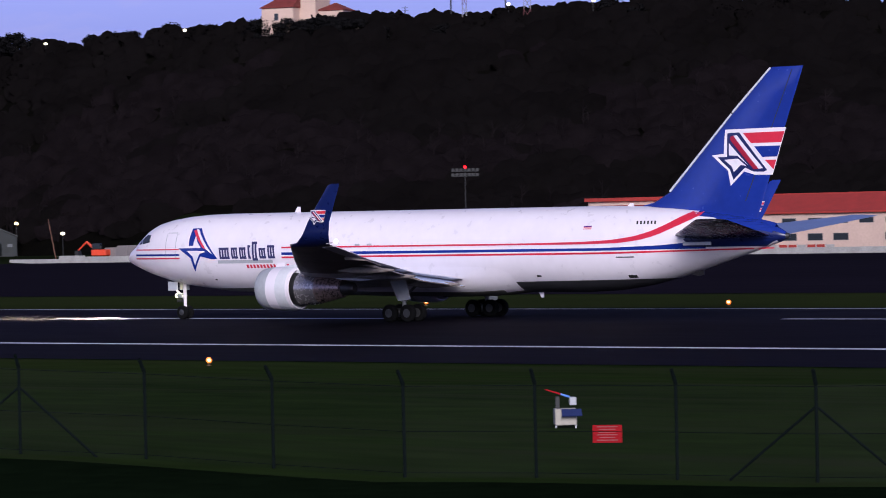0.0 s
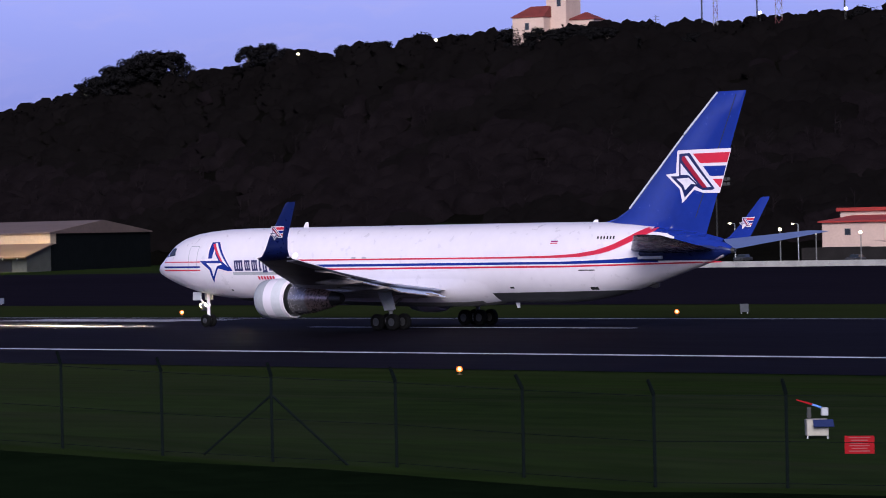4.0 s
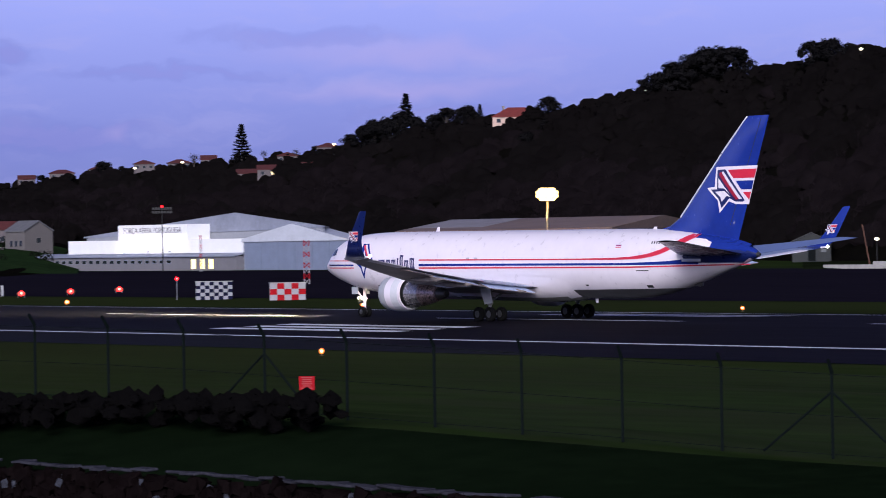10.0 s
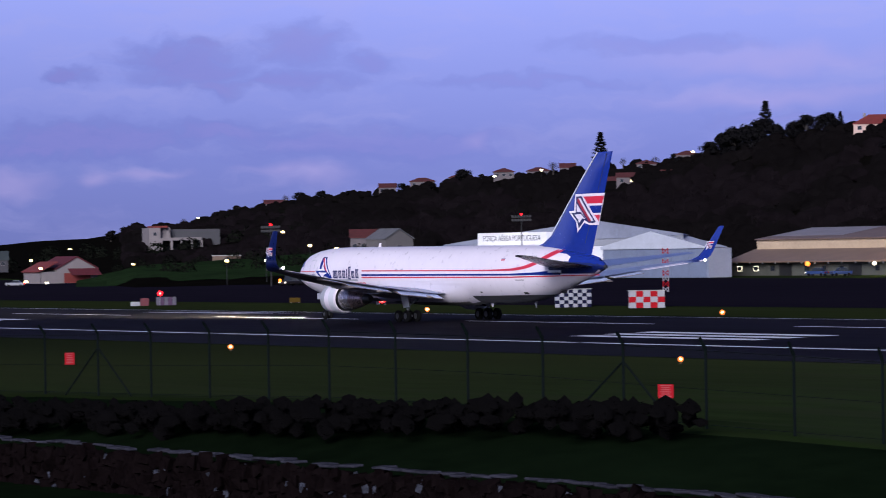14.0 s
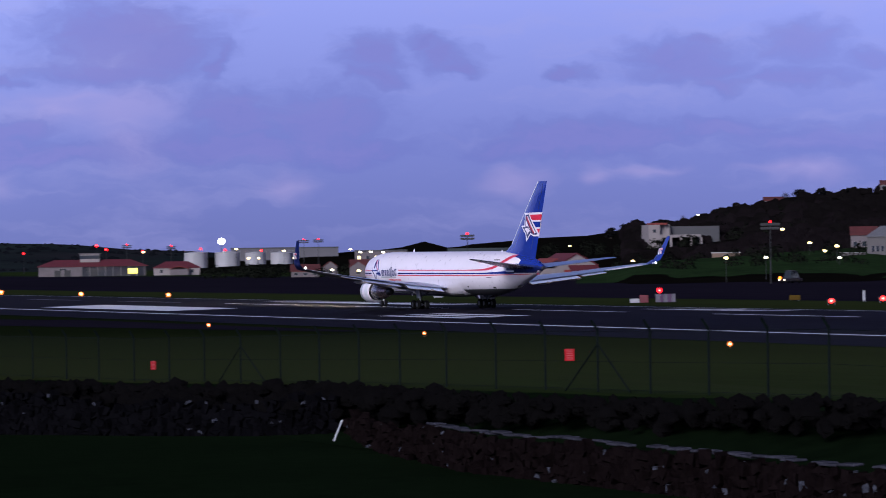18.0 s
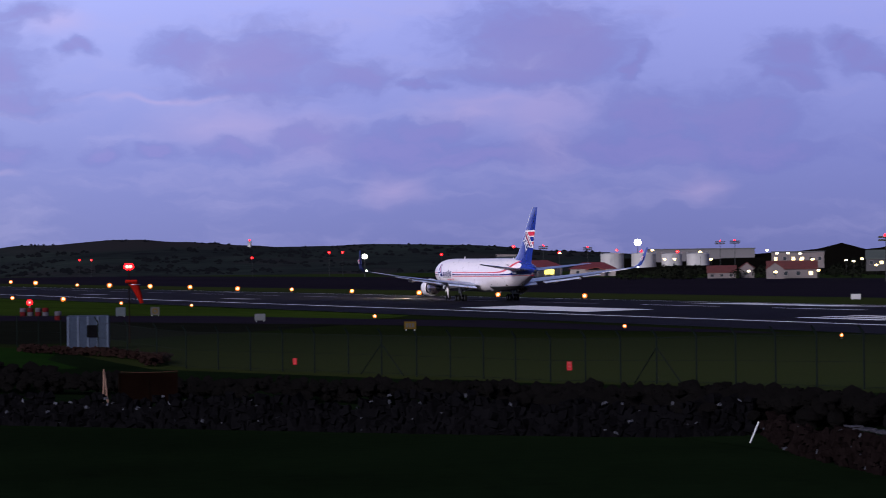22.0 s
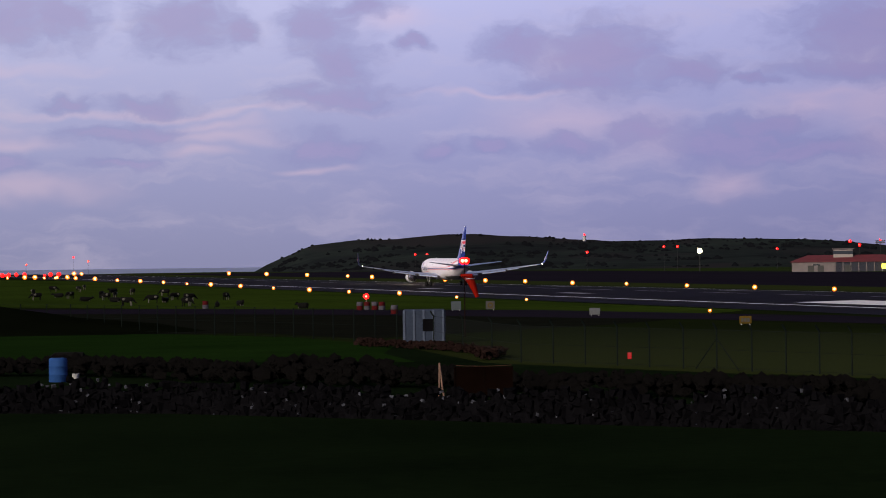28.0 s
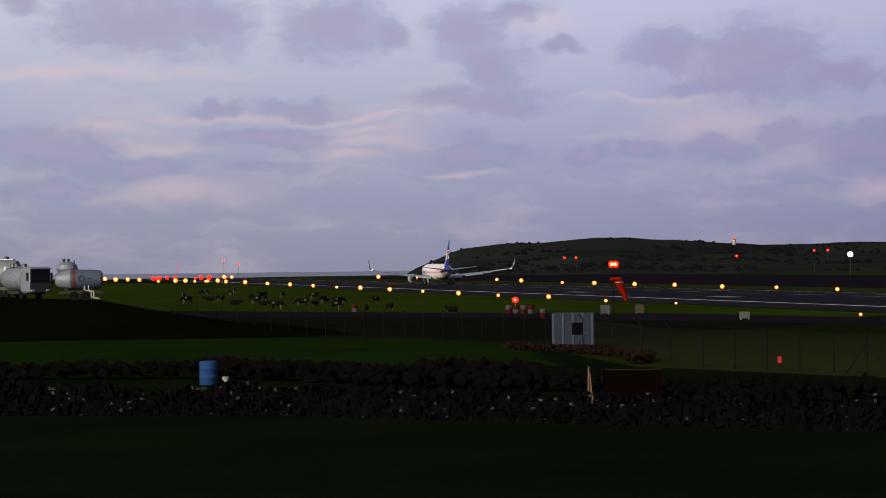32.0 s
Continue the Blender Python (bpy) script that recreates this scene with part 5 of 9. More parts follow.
def gable(bm, x0, x1, y0, y1, z0, z1, along="y", over=0.3, thick=0.25):
    """Two pitched slabs; the ridge runs along the given axis."""
    if along == "y":
        xm = (x0 + x1) / 2
        prof = [(x0 - over, z0), (xm, z1), (x1 + over, z0), (x1 + over, z0 + thick), (xm, z1 + thick), (x0 - over, z0 + thick)]
        return loft(bm, [[(x, y, z) for x, z in prof] for y in (y0 - over, y1 + over)])
    ym = (y0 + y1) / 2
    prof = [(y0 - over, z0), (ym, z1), (y1 + over, z0), (y1 + over, z0 + thick), (ym, z1 + thick), (y0 - over, z0 + thick)]
    return loft(bm, [[(x, y, z) for y, z in prof] for x in (x0 - over, x1 + over)])


def hip(bm, x0, x1, y0, y1, z0, z1, over=0.4):
    x0, x1, y0, y1 = x0 - over, x1 + over, y0 - over, y1 + over
    s = min(x1 - x0, y1 - y0) / 2 * 0.98
    b = [bm.verts.new(p) for p in ((x0, y0, z0), (x1, y0, z0), (x1, y1, z0), (x0, y1, z0))]
    u = [bm.verts.new((p.co.x, p.co.y, z0 + 0.2)) for p in b]
    t = [bm.verts.new(p) for p in ((x0 + s, y0 + s, z1), (x1 - s, y0 + s, z1), (x1 - s, y1 - s, z1), (x0 + s, y1 - s, z1))]
    bm.faces.new(b[::-1])
    bm.faces.new(t)
    for a, c in ((b, u), (u, t)):
        for i in range(4):
            j = (i + 1) % 4
            bm.faces.new((a[i], a[j], c[j], c[i]))
    return bm


def window(parent, x, y0, y1, z0, z1, frame_mat=None, face=-1, lit=None):
    """A recessed window in a wall that faces along x."""
    fm = frame_mat or OFFWHITE
    w = part("window", boxm(x + face * 0.03, x - face * 0.1, y0 - 0.08, y1 + 0.08, z0 - 0.08, z1 + 0.08), fm, parent)
    part("pane", boxm(x + face * 0.02, x + face * 0.05, y0, y1, z0, z1), lit or GLASS, w)
    return w


def window_y(parent, y, x0, x1, z0, z1, frame_mat=None, lit=None):
    """A window in a wall that faces the camera along -y."""
    w = part("window", boxm(x0 - 0.08, x1 + 0.08, y - 0.03, y + 0.1, z0 - 0.08, z1 + 0.08), frame_mat or OFFWHITE, parent)
    part("pane", boxm(x0, x1, y - 0.05, y - 0.02, z0, z1), lit or GLASS, w)
    return w


def terminal():
    B = thing("terminal_building", "cream two-storey apron building with red tiled roofs", "building")
    wall_box("wall", 450, 462, 225, 278, 0, 6.0, CREAM, B, "cream rendered front wall")
    part("roof", loft(bmesh.new(), [[(449.4, y, 5.9), (449.4, y, 6.15), (456, y, 8.9), (463, y, 8.9), (463, y, 5.9)] for y in (224.5, 278.4)]), TILE2, B, "red tiled roof")
    # long rear block: a lower front range and a set-back upper storey
    wall_box("wall", 465, 475, 279, 323.7, 0, 6.8, CREAM, B)
    part("roof", loft(bmesh.new(), [[(464.4, y, 6.7), (464.4, y, 6.95), (475.2, y, 7.9), (475.2, y, 6.7)] for y in (278.6, 324.2)]), TILE2, B, "red tiled lean-to roof")
    wall_box("upper_storey", 475.3, 484, 262, 327, 0, 8.6, CREAM, B)
    part("roof_edge", boxm(474.7, 484.4, 261.6, 327.4, 8.6, 9.2), TILE2, B, "red roof edge")
    for y in (271.5, 266.8, 262.2, 257.6, 253, 248, 243):
        window(B, 450, y - 1.2, y + 1.2, 4.35, 5.1)
        if y not in (257.6,):
            window(B, 450, y - 1.3, y + 1.3, 1.7, 2.7)
    for y in (318.5, 310, 302.5, 294, 286):
        window(B, 465, y - 0.55, y + 0.55, 4.6, 5.6)
    part("porch", boxm(463.6, 465, 304, 306.8, 4.0, 5.3, bevel=0.04), CREAM, B)
    part("porch_door", boxm(463.5, 463.6, 304.5, 305.6, 4.05, 5.1), BLACK, B)
    part("stair_block", loft(bmesh.new(), [[(460, y, 0), (460, y, h), (463.5, y, h), (463.5, y, 0)] for y, h in ((304.5, 1.6), (307.5, 3.3), (310.5, 3.7), (310.6, 3.7))]), CREAM, B, "outside stair")
    part("retaining_wall", boxm(458.5, 464.9, 279.2, 323.5, 0, 2.6, bevel=0.1), mat("dark_retaining_wall", (0.02, 0.018, 0.018), 0.9, var=0.3, scale=0.5, spec=0.0), B, "dark retaining wall")
    part("door", boxm(449.9, 450.1, 274.2, 275.4, 0, 2.2), BLACK, B)
    W = thing("apron_wall", "low pale concrete wall along the apron", "wall")
    y = 150
    while y < 330:
        part("wall_panel", boxm(424, 424.35, y, y + 5.97, -0.2, 0.95, bevel=0.03), CONCRETE, W)
        y += 6
    f = thing("red_barrier", "row of low red and white barrier boards", "barrier")
    for k in range(9):
        part("board", boxm(447.5, 447.6, 262 + k * 1.7, 263.4 + k * 1.7, 0.25, 1.05), TILE2 if k % 3 else CONCRETE, f)
        part("post", boxm(447.52, 447.6, 263.42 + k * 1.7, 263.5 + k * 1.7, 0, 1.15), STEEL, f)


terminal()


def shed():
    B = thing("sheet_shed", "grey-green sheet-metal shed with pitched roof", "shed", at=pose(728 * math.sin(radians(45.35)), 728 * math.cos(radians(45.35)), 0.2, 0, 0, -45.35))
    m = mat("grey_green_sheet", (0.015, 0.018, 0.02), 0.8, var=0.25, scale=0.6)
    part("wall", boxm(-4.15, 4.15, 0, 9, -0.5, 4.1), m, B)
    part("roof", gable(bmesh.new(), -4.15, 4.15, 0, 9, 4.1, 6.05, "y"), mat("grey_sheet_roof", (0.018, 0.02, 0.024), 0.7, var=0.2, scale=0.5), B)
    part("gable_wall", loft(bmesh.new(), [[(-4.15, y, 4.1), (4.15, y, 4.1), (0, y, 6.0)] for y in (-0.02, 0.25)]), m, B)
    part("door", boxm(-0.7, 0.9, -0.06, 0.05, 0, 2.7), DARKWALL, B)
    for x in (-2.7, 2.7):
        part("window", boxm(x - 0.55, x + 0.55, -0.05, 0.05, 1.9, 2.6), PALEWIN, B, "pale window")


PALEWIN = mat("pale_window", (0.05, 0.058, 0.07), 0.4, var=0.15)
shed()


def old_hangar():
    """Wide tan-roofed hangar in two roof steps, dark gable end; its length runs along y, its ends are skewed."""
    B = thing("old_hangar", "wide hangar with faded tan stepped roof, floodlit front", "hangar")
    y0 = lambda x: 525.4 + (x - 465) * 0.47
    ends = (0.0, 75.0)
    part("upper_roof", loft(bmesh.new(), [[(x, y0(x) + e, z) for x, z in ((477.6, 8.0), (477.6, 8.25), (505, 10.85), (532, 8.25), (532, 8.0))] for e in ends]), RUST, B, "faded tan sheet roof")
    # newer pale sheets on the roof's far end
    part("roof_patch", loft(bmesh.new(), [[(x, y0(x) + e, z) for x, z in ((484, 8.87), (504.5, 10.82), (504.5, 10.87), (484, 8.92))] for e in (48, 74.5)]), mat("pale_roof_sheet", (0.19, 0.175, 0.19), 0.7, var=0.2, scale=0.2), B, "paler roof sheets")
    part("clerestory", loft(bmesh.new(), [[(x, y0(x) + e, z) for x, z in ((478.2, 5.8), (478.2, 8.05), (481, 8.05), (481, 5.8))] for e in (0.4, 74.6)]), mat("tan_sheet_wall", (0.42, 0.32, 0.22), 0.75, var=0.15, scale=0.2), B, "tan sheet clerestory wall")
    part("lower_roof", loft(bmesh.new(), [[(x, y0(x) + e, z) for x, z in ((464.4, 2.95), (464.4, 3.2), (478.4, 5.95), (478.4, 5.7))] for e in (-0.5, 75.5)]), mat("tan_lean_roof", (0.17, 0.115, 0.085), 0.7, var=0.2, scale=0.2), B, "tan lean-to roof")
    part("wall", loft(bmesh.new(), [[(x, y0(x) + e, z) for x, z in ((466.4, -0.1), (466.4, 3.15), (478.1, 5.6), (478.1, -0.1))] for e in (0.3, 74.7)]), mat("olive_wall", (0.07, 0.072, 0.06), 0.85, var=0.25, scale=0.4), B, "dull olive front wall")
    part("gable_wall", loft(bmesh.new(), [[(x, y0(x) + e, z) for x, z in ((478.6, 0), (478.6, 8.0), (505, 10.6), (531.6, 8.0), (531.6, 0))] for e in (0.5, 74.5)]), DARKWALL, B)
    for k in range(12):
        y = 531 + k * 6.0
        if k in (0, 4, 8):
            part("hangar_door", boxm(466.2, 466.38, y, y + 4.2, 0, 2.7), BLACK, B)
        else:
            window(B, 466.4, y, y + 1.5, 1.1, 2.1, WHITEGLOW if k in (2, 10, 11) else DARKM)
    for k in range(16):
        part("gutter_bracket", boxm(464.3, 464.5, 527 + k * 4.6, 527.2 + k * 4.6, 2.6, 3.0), STEEL, B)
    part("amber_lamp", ball(bmesh.new(), (464.0, 570.5, 2.6), 0.55, 10), glow("amber_bay_glow", (1.0, 0.24, 0.03), 2.4), B, "amber lamp over the bay")
    part("bay_lamp", ball(bmesh.new(), (464.0, 548, 2.6), 0.45, 10), WHITEGLOW, B, "white lamp over the bay")


old_hangar()


def text_mesh(body, size, m, material, name, parent, label="", depth=0.01):
    cu = bpy.data.curves.new(name, "FONT")
    cu.body, cu.size, cu.extrude = body, size, depth
    cu.align_x, cu.align_y = "CENTER", "CENTER"
    tmp = bpy.data.objects.new(name, cu)
    scene.collection.objects.link(tmp)
    me = bpy.data.meshes.new_from_object(tmp.evaluated_get(bpy.context.evaluated_depsgraph_get()))
    bpy.data.objects.remove(tmp)
    me.materials.append(material)
    ob = new(name, me)
    ob.parent = parent
    ob.matrix_basis = m
    if label:
        ob["label"] = label
    return ob


def white_hangar():
    """The air force hangar: white front with a lit sign block, two pale pitched roofs."""
    B = thing("air_force_hangar", "large white hangar with pale roofs and a floodlit name board", "hangar")
    lit = mat("white_sheet_wall", (0.78, 0.78, 0.80), 0.7, var=0.06, scale=0.3)
    # front block facing the runway
    wall_box("front_wall", 440, 446, 614.3, 687, 4.0, 7.2, lit, B, "white sheet front wall")
    wall_box("name_board", 439.8, 446.2, 636, 664.8, 6.9, 10.75, lit, B, "white floodlit name board")
    wall_box("annexe", 438, 446, 614.3, 699, 0, 3.2, mat("grey_annexe_wall", (0.15, 0.145, 0.165), 0.8, var=0.1, scale=0.3), B, "low grey annexe")
    part("annexe_roof", loft(bmesh.new(), [[(437.5, y, 3.15), (437.5, y, 3.4), (441, y, 4.1), (441, y, 3.9)] for y in (614.0, 699.4)]), SHEET, B)
    for k in range(19):
        y = 641 + k * 3.0
        window(B, 438, y - 0.8, y + 0.8, 1.7, 2.4, SHEET)
    for y in (624, 627.5, 631.0):
        window(B, 438, y - 0.9, y + 0.9, 0.4, 2.6, DARKM, lit=glow("warm_window_glow", (1, 0.85, 0.35), 1.6))
    # big hall behind: pitched roof with its ridge along x
    part("main_roof", loft(bmesh.new(), [[(x, 592 + q, 9.4), (x, 592 + q, 9.7), (x, 626 + q, 13.2), (x, 690 + q, 8.2), (x, 690 + q, 7.9)] for x, q in ((446.3, 0), (478, 40))]), mat("dull_roof_sheet", (0.20, 0.215, 0.27), 0.6, var=0.2, scale=0.15), B, "pale sheet-metal roof")
    part("gable_wall", loft(bmesh.new(), [[(x, 593, 0), (x, 593, 9.4), (x, 626, 12.9), (x, 689, 7.8), (x, 689, 0)] for x in (446.6, 447.2)]), mat("grey_gable_sheet", (0.25, 0.26, 0.29), 0.7, var=0.12, scale=0.3), B)
    # door bay
    wall_box("door_bay", 440.2, 446.5, 575, 614.2, 0, 6.4, SHEET, B)
    part("side_wall", loft(bmesh.new(), [[(446.5, 575.2, 0), (446.5, 576, 0), (470, 607, 0), (470, 606, 0)], [(446.5, 575.2, 6.4), (446.5, 576, 6.4), (470, 607, 6.4), (470, 606, 6.4)]]), SHEET, B)
    part("bay_roof", loft(bmesh.new(), [[(439.8, 574.6, 6.4), (439.8, 574.6, 6.6), (439.8, 595.5, 10.3), (439.8, 614.6, 7.0), (439.8, 614.6, 6.4)], [(470, 606.6, 6.4), (470, 606.6, 6.6), (470, 627.5, 10.3), (470, 646.6, 7.0), (470, 646.6, 6.4)]]), mat("pale_bay_roof", (0.46, 0.48, 0.54), 0.55, var=0.1, scale=0.3), B)
    for k in range(6):
        part("door_leaf", boxm(440.05, 440.19, 575.6 + k * 6.35, 575.6 + k * 6.35 + 6.2, 0.05, 6.2), mat("blue_grey_door", (0.16, 0.19, 0.27), 0.6, var=0.12, scale=0.4), B)
    tm = Matrix.Translation((439.75, 650.4, 9.35)) @ Matrix.Rotation(radians(-90), 4, "Z") @ Matrix.Rotation(radians(90), 4, "X")
    text_mesh("FORÇA AÉREA PORTUGUESA", 1.85, tm, mat("dark_sign_letters", (0.03, 0.03, 0.05), 0.6, var=0.1), "sign_letters", B, "dark lettering on the name board")
    fl = thing("wall_floodlight", "floodlight at the foot of the name board", "floodlight")
    for y in (641, 650, 660):
        part("lamp", boxm(437.9, 438.4, y - 0.3, y + 0.3, 4.3, 4.6), STEEL, fl)
        part("lamp_glass", boxm(438.0, 438.3, y - 0.28, y + 0.28, 4.61, 4.63), glow("board_flood_glow", (1, 1, 0.98), 900), fl)


white_hangar()

# ---- houses, tanks and masts, placed by bearing, distance and height ----
def spot(az, d, z=0.0, turn=0.0):
    """A pose whose -y side faces the runway's near side."""
    return pose(d * math.sin(radians(az)), d * math.cos(radians(az)), z, 0, 0, -az + turn)


def house(label, az, d, z, w, dp, h, roof_h, wall=None, roof=None, kind="hip", turn=0.0, wins=2, rows=1, chimney=False, name="house", lit=(), category="house", group="hillside houses"):
    B = thing(name, label, category, group, at=spot(az, d, z, turn))
    wall, roof = wall or OFFWHITE, roof or TILE
    part("wall", boxm(-w / 2, w / 2, 0, dp, -1.5, h), wall, B)
    if kind == "hip":
        part("roof", hip(bmesh.new(), -w / 2, w / 2, 0, dp, h, h + roof_h), roof, B)
    elif kind == "flat":
        part("roof", boxm(-w / 2 - 0.2, w / 2 + 0.2, -0.2, dp + 0.2, h, h + roof_h), roof, B)
    else:
        part("roof", gable(bmesh.new(), -w / 2, w / 2, 0, dp, h, h + roof_h, "x" if kind == "side" else "y"), roof, B)
        if kind == "front":
            part("gable_wall", loft(bmesh.new(), [[(-w / 2, y, h), (w / 2, y, h), (0, y, h + roof_h - 0.05)] for y in (0.02, 0.3)]), wall, B)
    for r in range(rows):
        for k in range(wins):
            x = -w / 2 + w * (k + 0.5) / wins
            z0 = h * (r + 0.35) / rows
            ww = min(1.2, w / wins * 0.45)
            window_y(B, 0, x - ww / 2, x + ww / 2, z0, z0 + min(1.3, h / rows * 0.42), lit=WARM if (r, k) in lit else None)
    if chimney:
        part("chimney", boxm(-w * 0.3, -w * 0.3 + 0.8, dp * 0.4, dp * 0.4 + 0.8, h, h + roof_h + 0.5), OFFWHITE, B)
    return B


# render and tiles in darker tones than OFFWHITE and TILE
VWALL = mat("darker_render", (0.105, 0.088, 0.094), 0.88, var=0.2, scale=0.5, fine=9, bump=0.003)
DEEPTILE = mat("deep_red_sheet", (0.075, 0.006, 0.012), 0.8, var=0.25, scale=0.5, fine=7)
DIMWALL = mat("dim_grey_render", (0.038, 0.036, 0.042), 0.88, var=0.2, scale=0.5)
FLATROOF = mat("grey_felt_roof", (0.05, 0.05, 0.056), 0.9, var=0.2, scale=0.3)
VTILE = mat("darker_tiles", (0.062, 0.010, 0.010), 0.85, var=0.35, scale=0.6, fine=7, bump=0.03)
WARM = glow("lit_window_glow", (1.0, 0.8, 0.4), 1.5)


def ridge_house():
    """The big house with the square tower on top of the hill, standing corner-on."""
    B = thing("hilltop_house", "cream hilltop house with red roof and square tower", "house", "hillside houses", at=spot(50.21, 822, 55.1, -25))
    part("wall", boxm(-4.25, 4.25, 0, 7.1, -3, 3.9), CREAM, B)
    part("gable_wall", loft(bmesh.new(), [[(x, 0, 3.9), (x, 7.1, 3.9), (x, 3.55, 6.35)] for x in (4.0, 4.25)]), CREAM, B)
    bm = bmesh.new()
    eave = [(-4.6, -0.4), (4.5, -0.4), (4.5, 7.5), (-4.6, 7.5)]
    low, up = [bm.verts.new((x, y, 3.72)) for x, y in eave], [bm.verts.new((x, y, 3.92)) for x, y in eave]
    ridge = [bm.verts.new((-0.8, 3.55, 6.6)), bm.verts.new((4.5, 3.55, 6.6))]
    for f in ((up[0], up[1], ridge[1], ridge[0]), (up[2], up[3], ridge[0], ridge[1]), (up[3], up[0], ridge[0]), (up[1], up[2], ridge[1]), low[::-1]):
        bm.faces.new(f)
    for k in range(4):
        bm.faces.new((low[k], low[(k + 1) % 4], up[(k + 1) % 4], up[k]))
    part("roof", bm, TILE, B, "red tiled roof, hipped at one end")
    part("tower", boxm(3.2, 8.5, 4.0, 12.8, -3, 9.4), CREAM, B, "square cream tower")
    part("tower_roof", hip(bmesh.new(), 3.2, 8.5, 4.0, 12.8, 9.4, 11.4), TILE, B)
    part("wing", boxm(8.52, 15, 6, 12, -3, 2.9), CREAM, B)
    part("wing_roof", hip(bmesh.new(), 8.52, 15, 6, 12, 2.9, 4.9), TILE, B)
    for y, x, z in ((0, -0.3, 0.7), (4.0, 6.6, 6.4)):
        window_y(B, y, x - 0.5, x + 0.5, z, z + 1.6)
    window(B, 4.25, 4.6, 5.1, 3.0, 3.5, face=1)


ridge_house()
house("cream hilltop house with red hipped roof and chimney", 40.35, 1062, 42.0, 15.3, 10, 2.6, 3.2, CREAM, wins=4, chimney=True)
for az, back, w, kind, h in ((33.95, 0, 8, "hip", 2.6), (34.55, 4, 9, "hip", 2.4), (35.05, 2, 6, "side", 2.6), (32.55, 0, 10, "hip", 2.8), (31.95, 4, 7, "side", 2.4), (36.4, -8, 7, "hip", 2.6),
                             (36.15, -40, 11, "side", 2.6), (35.7, -45, 7, "side", 2.4), (36.85, -30, 8, "hip", 2.4), (37.1, 8, 8, "hip", 2.4), (46.25, 10, 7, "hip", 2.6), (30.0, 10, 9, "side", 2.6), (33.2, 30, 9, "hip", 2.6)):
    dr = lerp(HILL, az)[0]
    x, y = (dr + back) * math.sin(radians(az)), (dr + back) * math.cos(radians(az))
    house("small pale hillside house with red tiled roof", az, dr + back, hill_z(HILL, x, y) + 0.2, w, 7, h, 1.6, VWALL, VTILE, kind=kind, wins=3, lit=((0, 1),) if back == -40 else ())


def ground_at(az, d):
    return hill_z(HILL, d * math.sin(radians(az)), d * math.cos(radians(az)))


# two-storey white house on the green slope, gable and long side both in view
B = house("two-storey pale house with grey pitched roof", 32.136, 852, 5.45, 8.5, 9, 4.4, 2.6, mat("grey_render", (0.105, 0.095, 0.095), 0.85, var=0.1, scale=0.4), mat("grey_roof", (0.10, 0.10, 0.11), 0.8, var=0.2, scale=0.6), "front", turn=33, wins=1, rows=1)
for y in (1.2, 3.4, 5.6):
    part("window", boxm(-4.3, -4.22, y, y + 1.1, 0.7, 2.1, bevel=0.02), GLASS, B)
house("low house with red roof on the green slope", 31.52, 900, 6.0, 7.0, 7, 4.5, 2.2, VWALL, VTILE, kind="side", wins=3)
B = thing("garden_wall", "low white garden wall below the pale house", "wall", at=spot(31.33, 848, 4.3, 8))
part("wall", boxm(-3.4, 3.2, 0, 0.35, -1.5, 1.6, bevel=0.03), VWALL, B)
part("coping", boxm(-3.5, 3.3, -0.06, 0.41, 1.6, 1.72, bevel=0.02), CONCRETE, B)


def long_white_building():
    B = thing("white_hall", "white flat-roofed hall with deep open bays on a slope", "building", at=spot(28.52, 1150, 8.9, 12))
    B.scale = (0.88, 0.88, 0.88)
    part("block", boxm(-15.5, -11.0, 0, 14, -2, 8.2), OFFWHITE, B)
    part("block_roof", boxm(-13.6, -8.0, 0.5, 13, 8.2, 9.0), TILE, B)
    part("rear_hall", boxm(-11, 14, 6, 16, -2, 7.6), mat("grey_hall", (0.055, 0.054, 0.06), 0.85, var=0.1, scale=0.3), B)
    part("beam", boxm(-11, 5.2, 0, 6, 3.2, 4.3), OFFWHITE, B)
    part("parapet", boxm(-10.9, 5.1, 0.1, 0.5, -2, -0.7), OFFWHITE, B)
    for k in range(5):
        part("pier", boxm(-11 + k * 4.0, -10.2 + k * 4.0, 0, 1.0, -2, 3.2), OFFWHITE, B)
    part("recess", boxm(-11, 5, 5.0, 5.9, -2, 3.2), DARKWALL, B)
    part("upper_floor", boxm(-11, -6.5, 3, 6, 4.3, 8.4), OFFWHITE, B)
    for x in (-13.2,):
        window_y(B, 0, x - 0.6, x + 0.6, 5.2, 6.4)


long_white_building()
house("small ochre hut with flat roof on the grass", 29.17, 868, 3.96, 7.3, 5, 2.3, 0.25, mat("ochre_wall", (0.13, 0.085, 0.06), 0.85, var=0.15, scale=0.6), CONCRETE, "flat", wins=1, category="hut", name="hut", group="")

# red-roofed barn beside the apron
B = house("white barn with red end roof and lit forecourt", 26.62, 850, 0.0, 11, 14, 3.6, 3.0, OFFWHITE, DEEPTILE, "front", turn=22, wins=2, name="barn", category="barn", group="")
part("front_lean_to", loft(bmesh.new(), [[(x, -2.6, 2.0), (x, -2.6, 2.15), (x, 0.0, 3.75), (x, 0.0, 3.55)] for x in (-2.5, 5.6)]), DEEPTILE, B, "red tiled lean-to across the gable")
part("side_lean_to", loft(bmesh.new(), [[(-10.5, y, 2.9), (-10.5, y, 3.1), (-5.5, y, 5.6), (-5.5, y, 5.3)] for y in (-0.6, 12)]), TILE, B)
part("side_wall", boxm(-10, -5.5, 0, 11.5, -0.5, 3.0), OFFWHITE, B)
part("red_door", boxm(-3.6, 3.6, -0.08, -0.02, 0.1, 2.6), TILE, B)


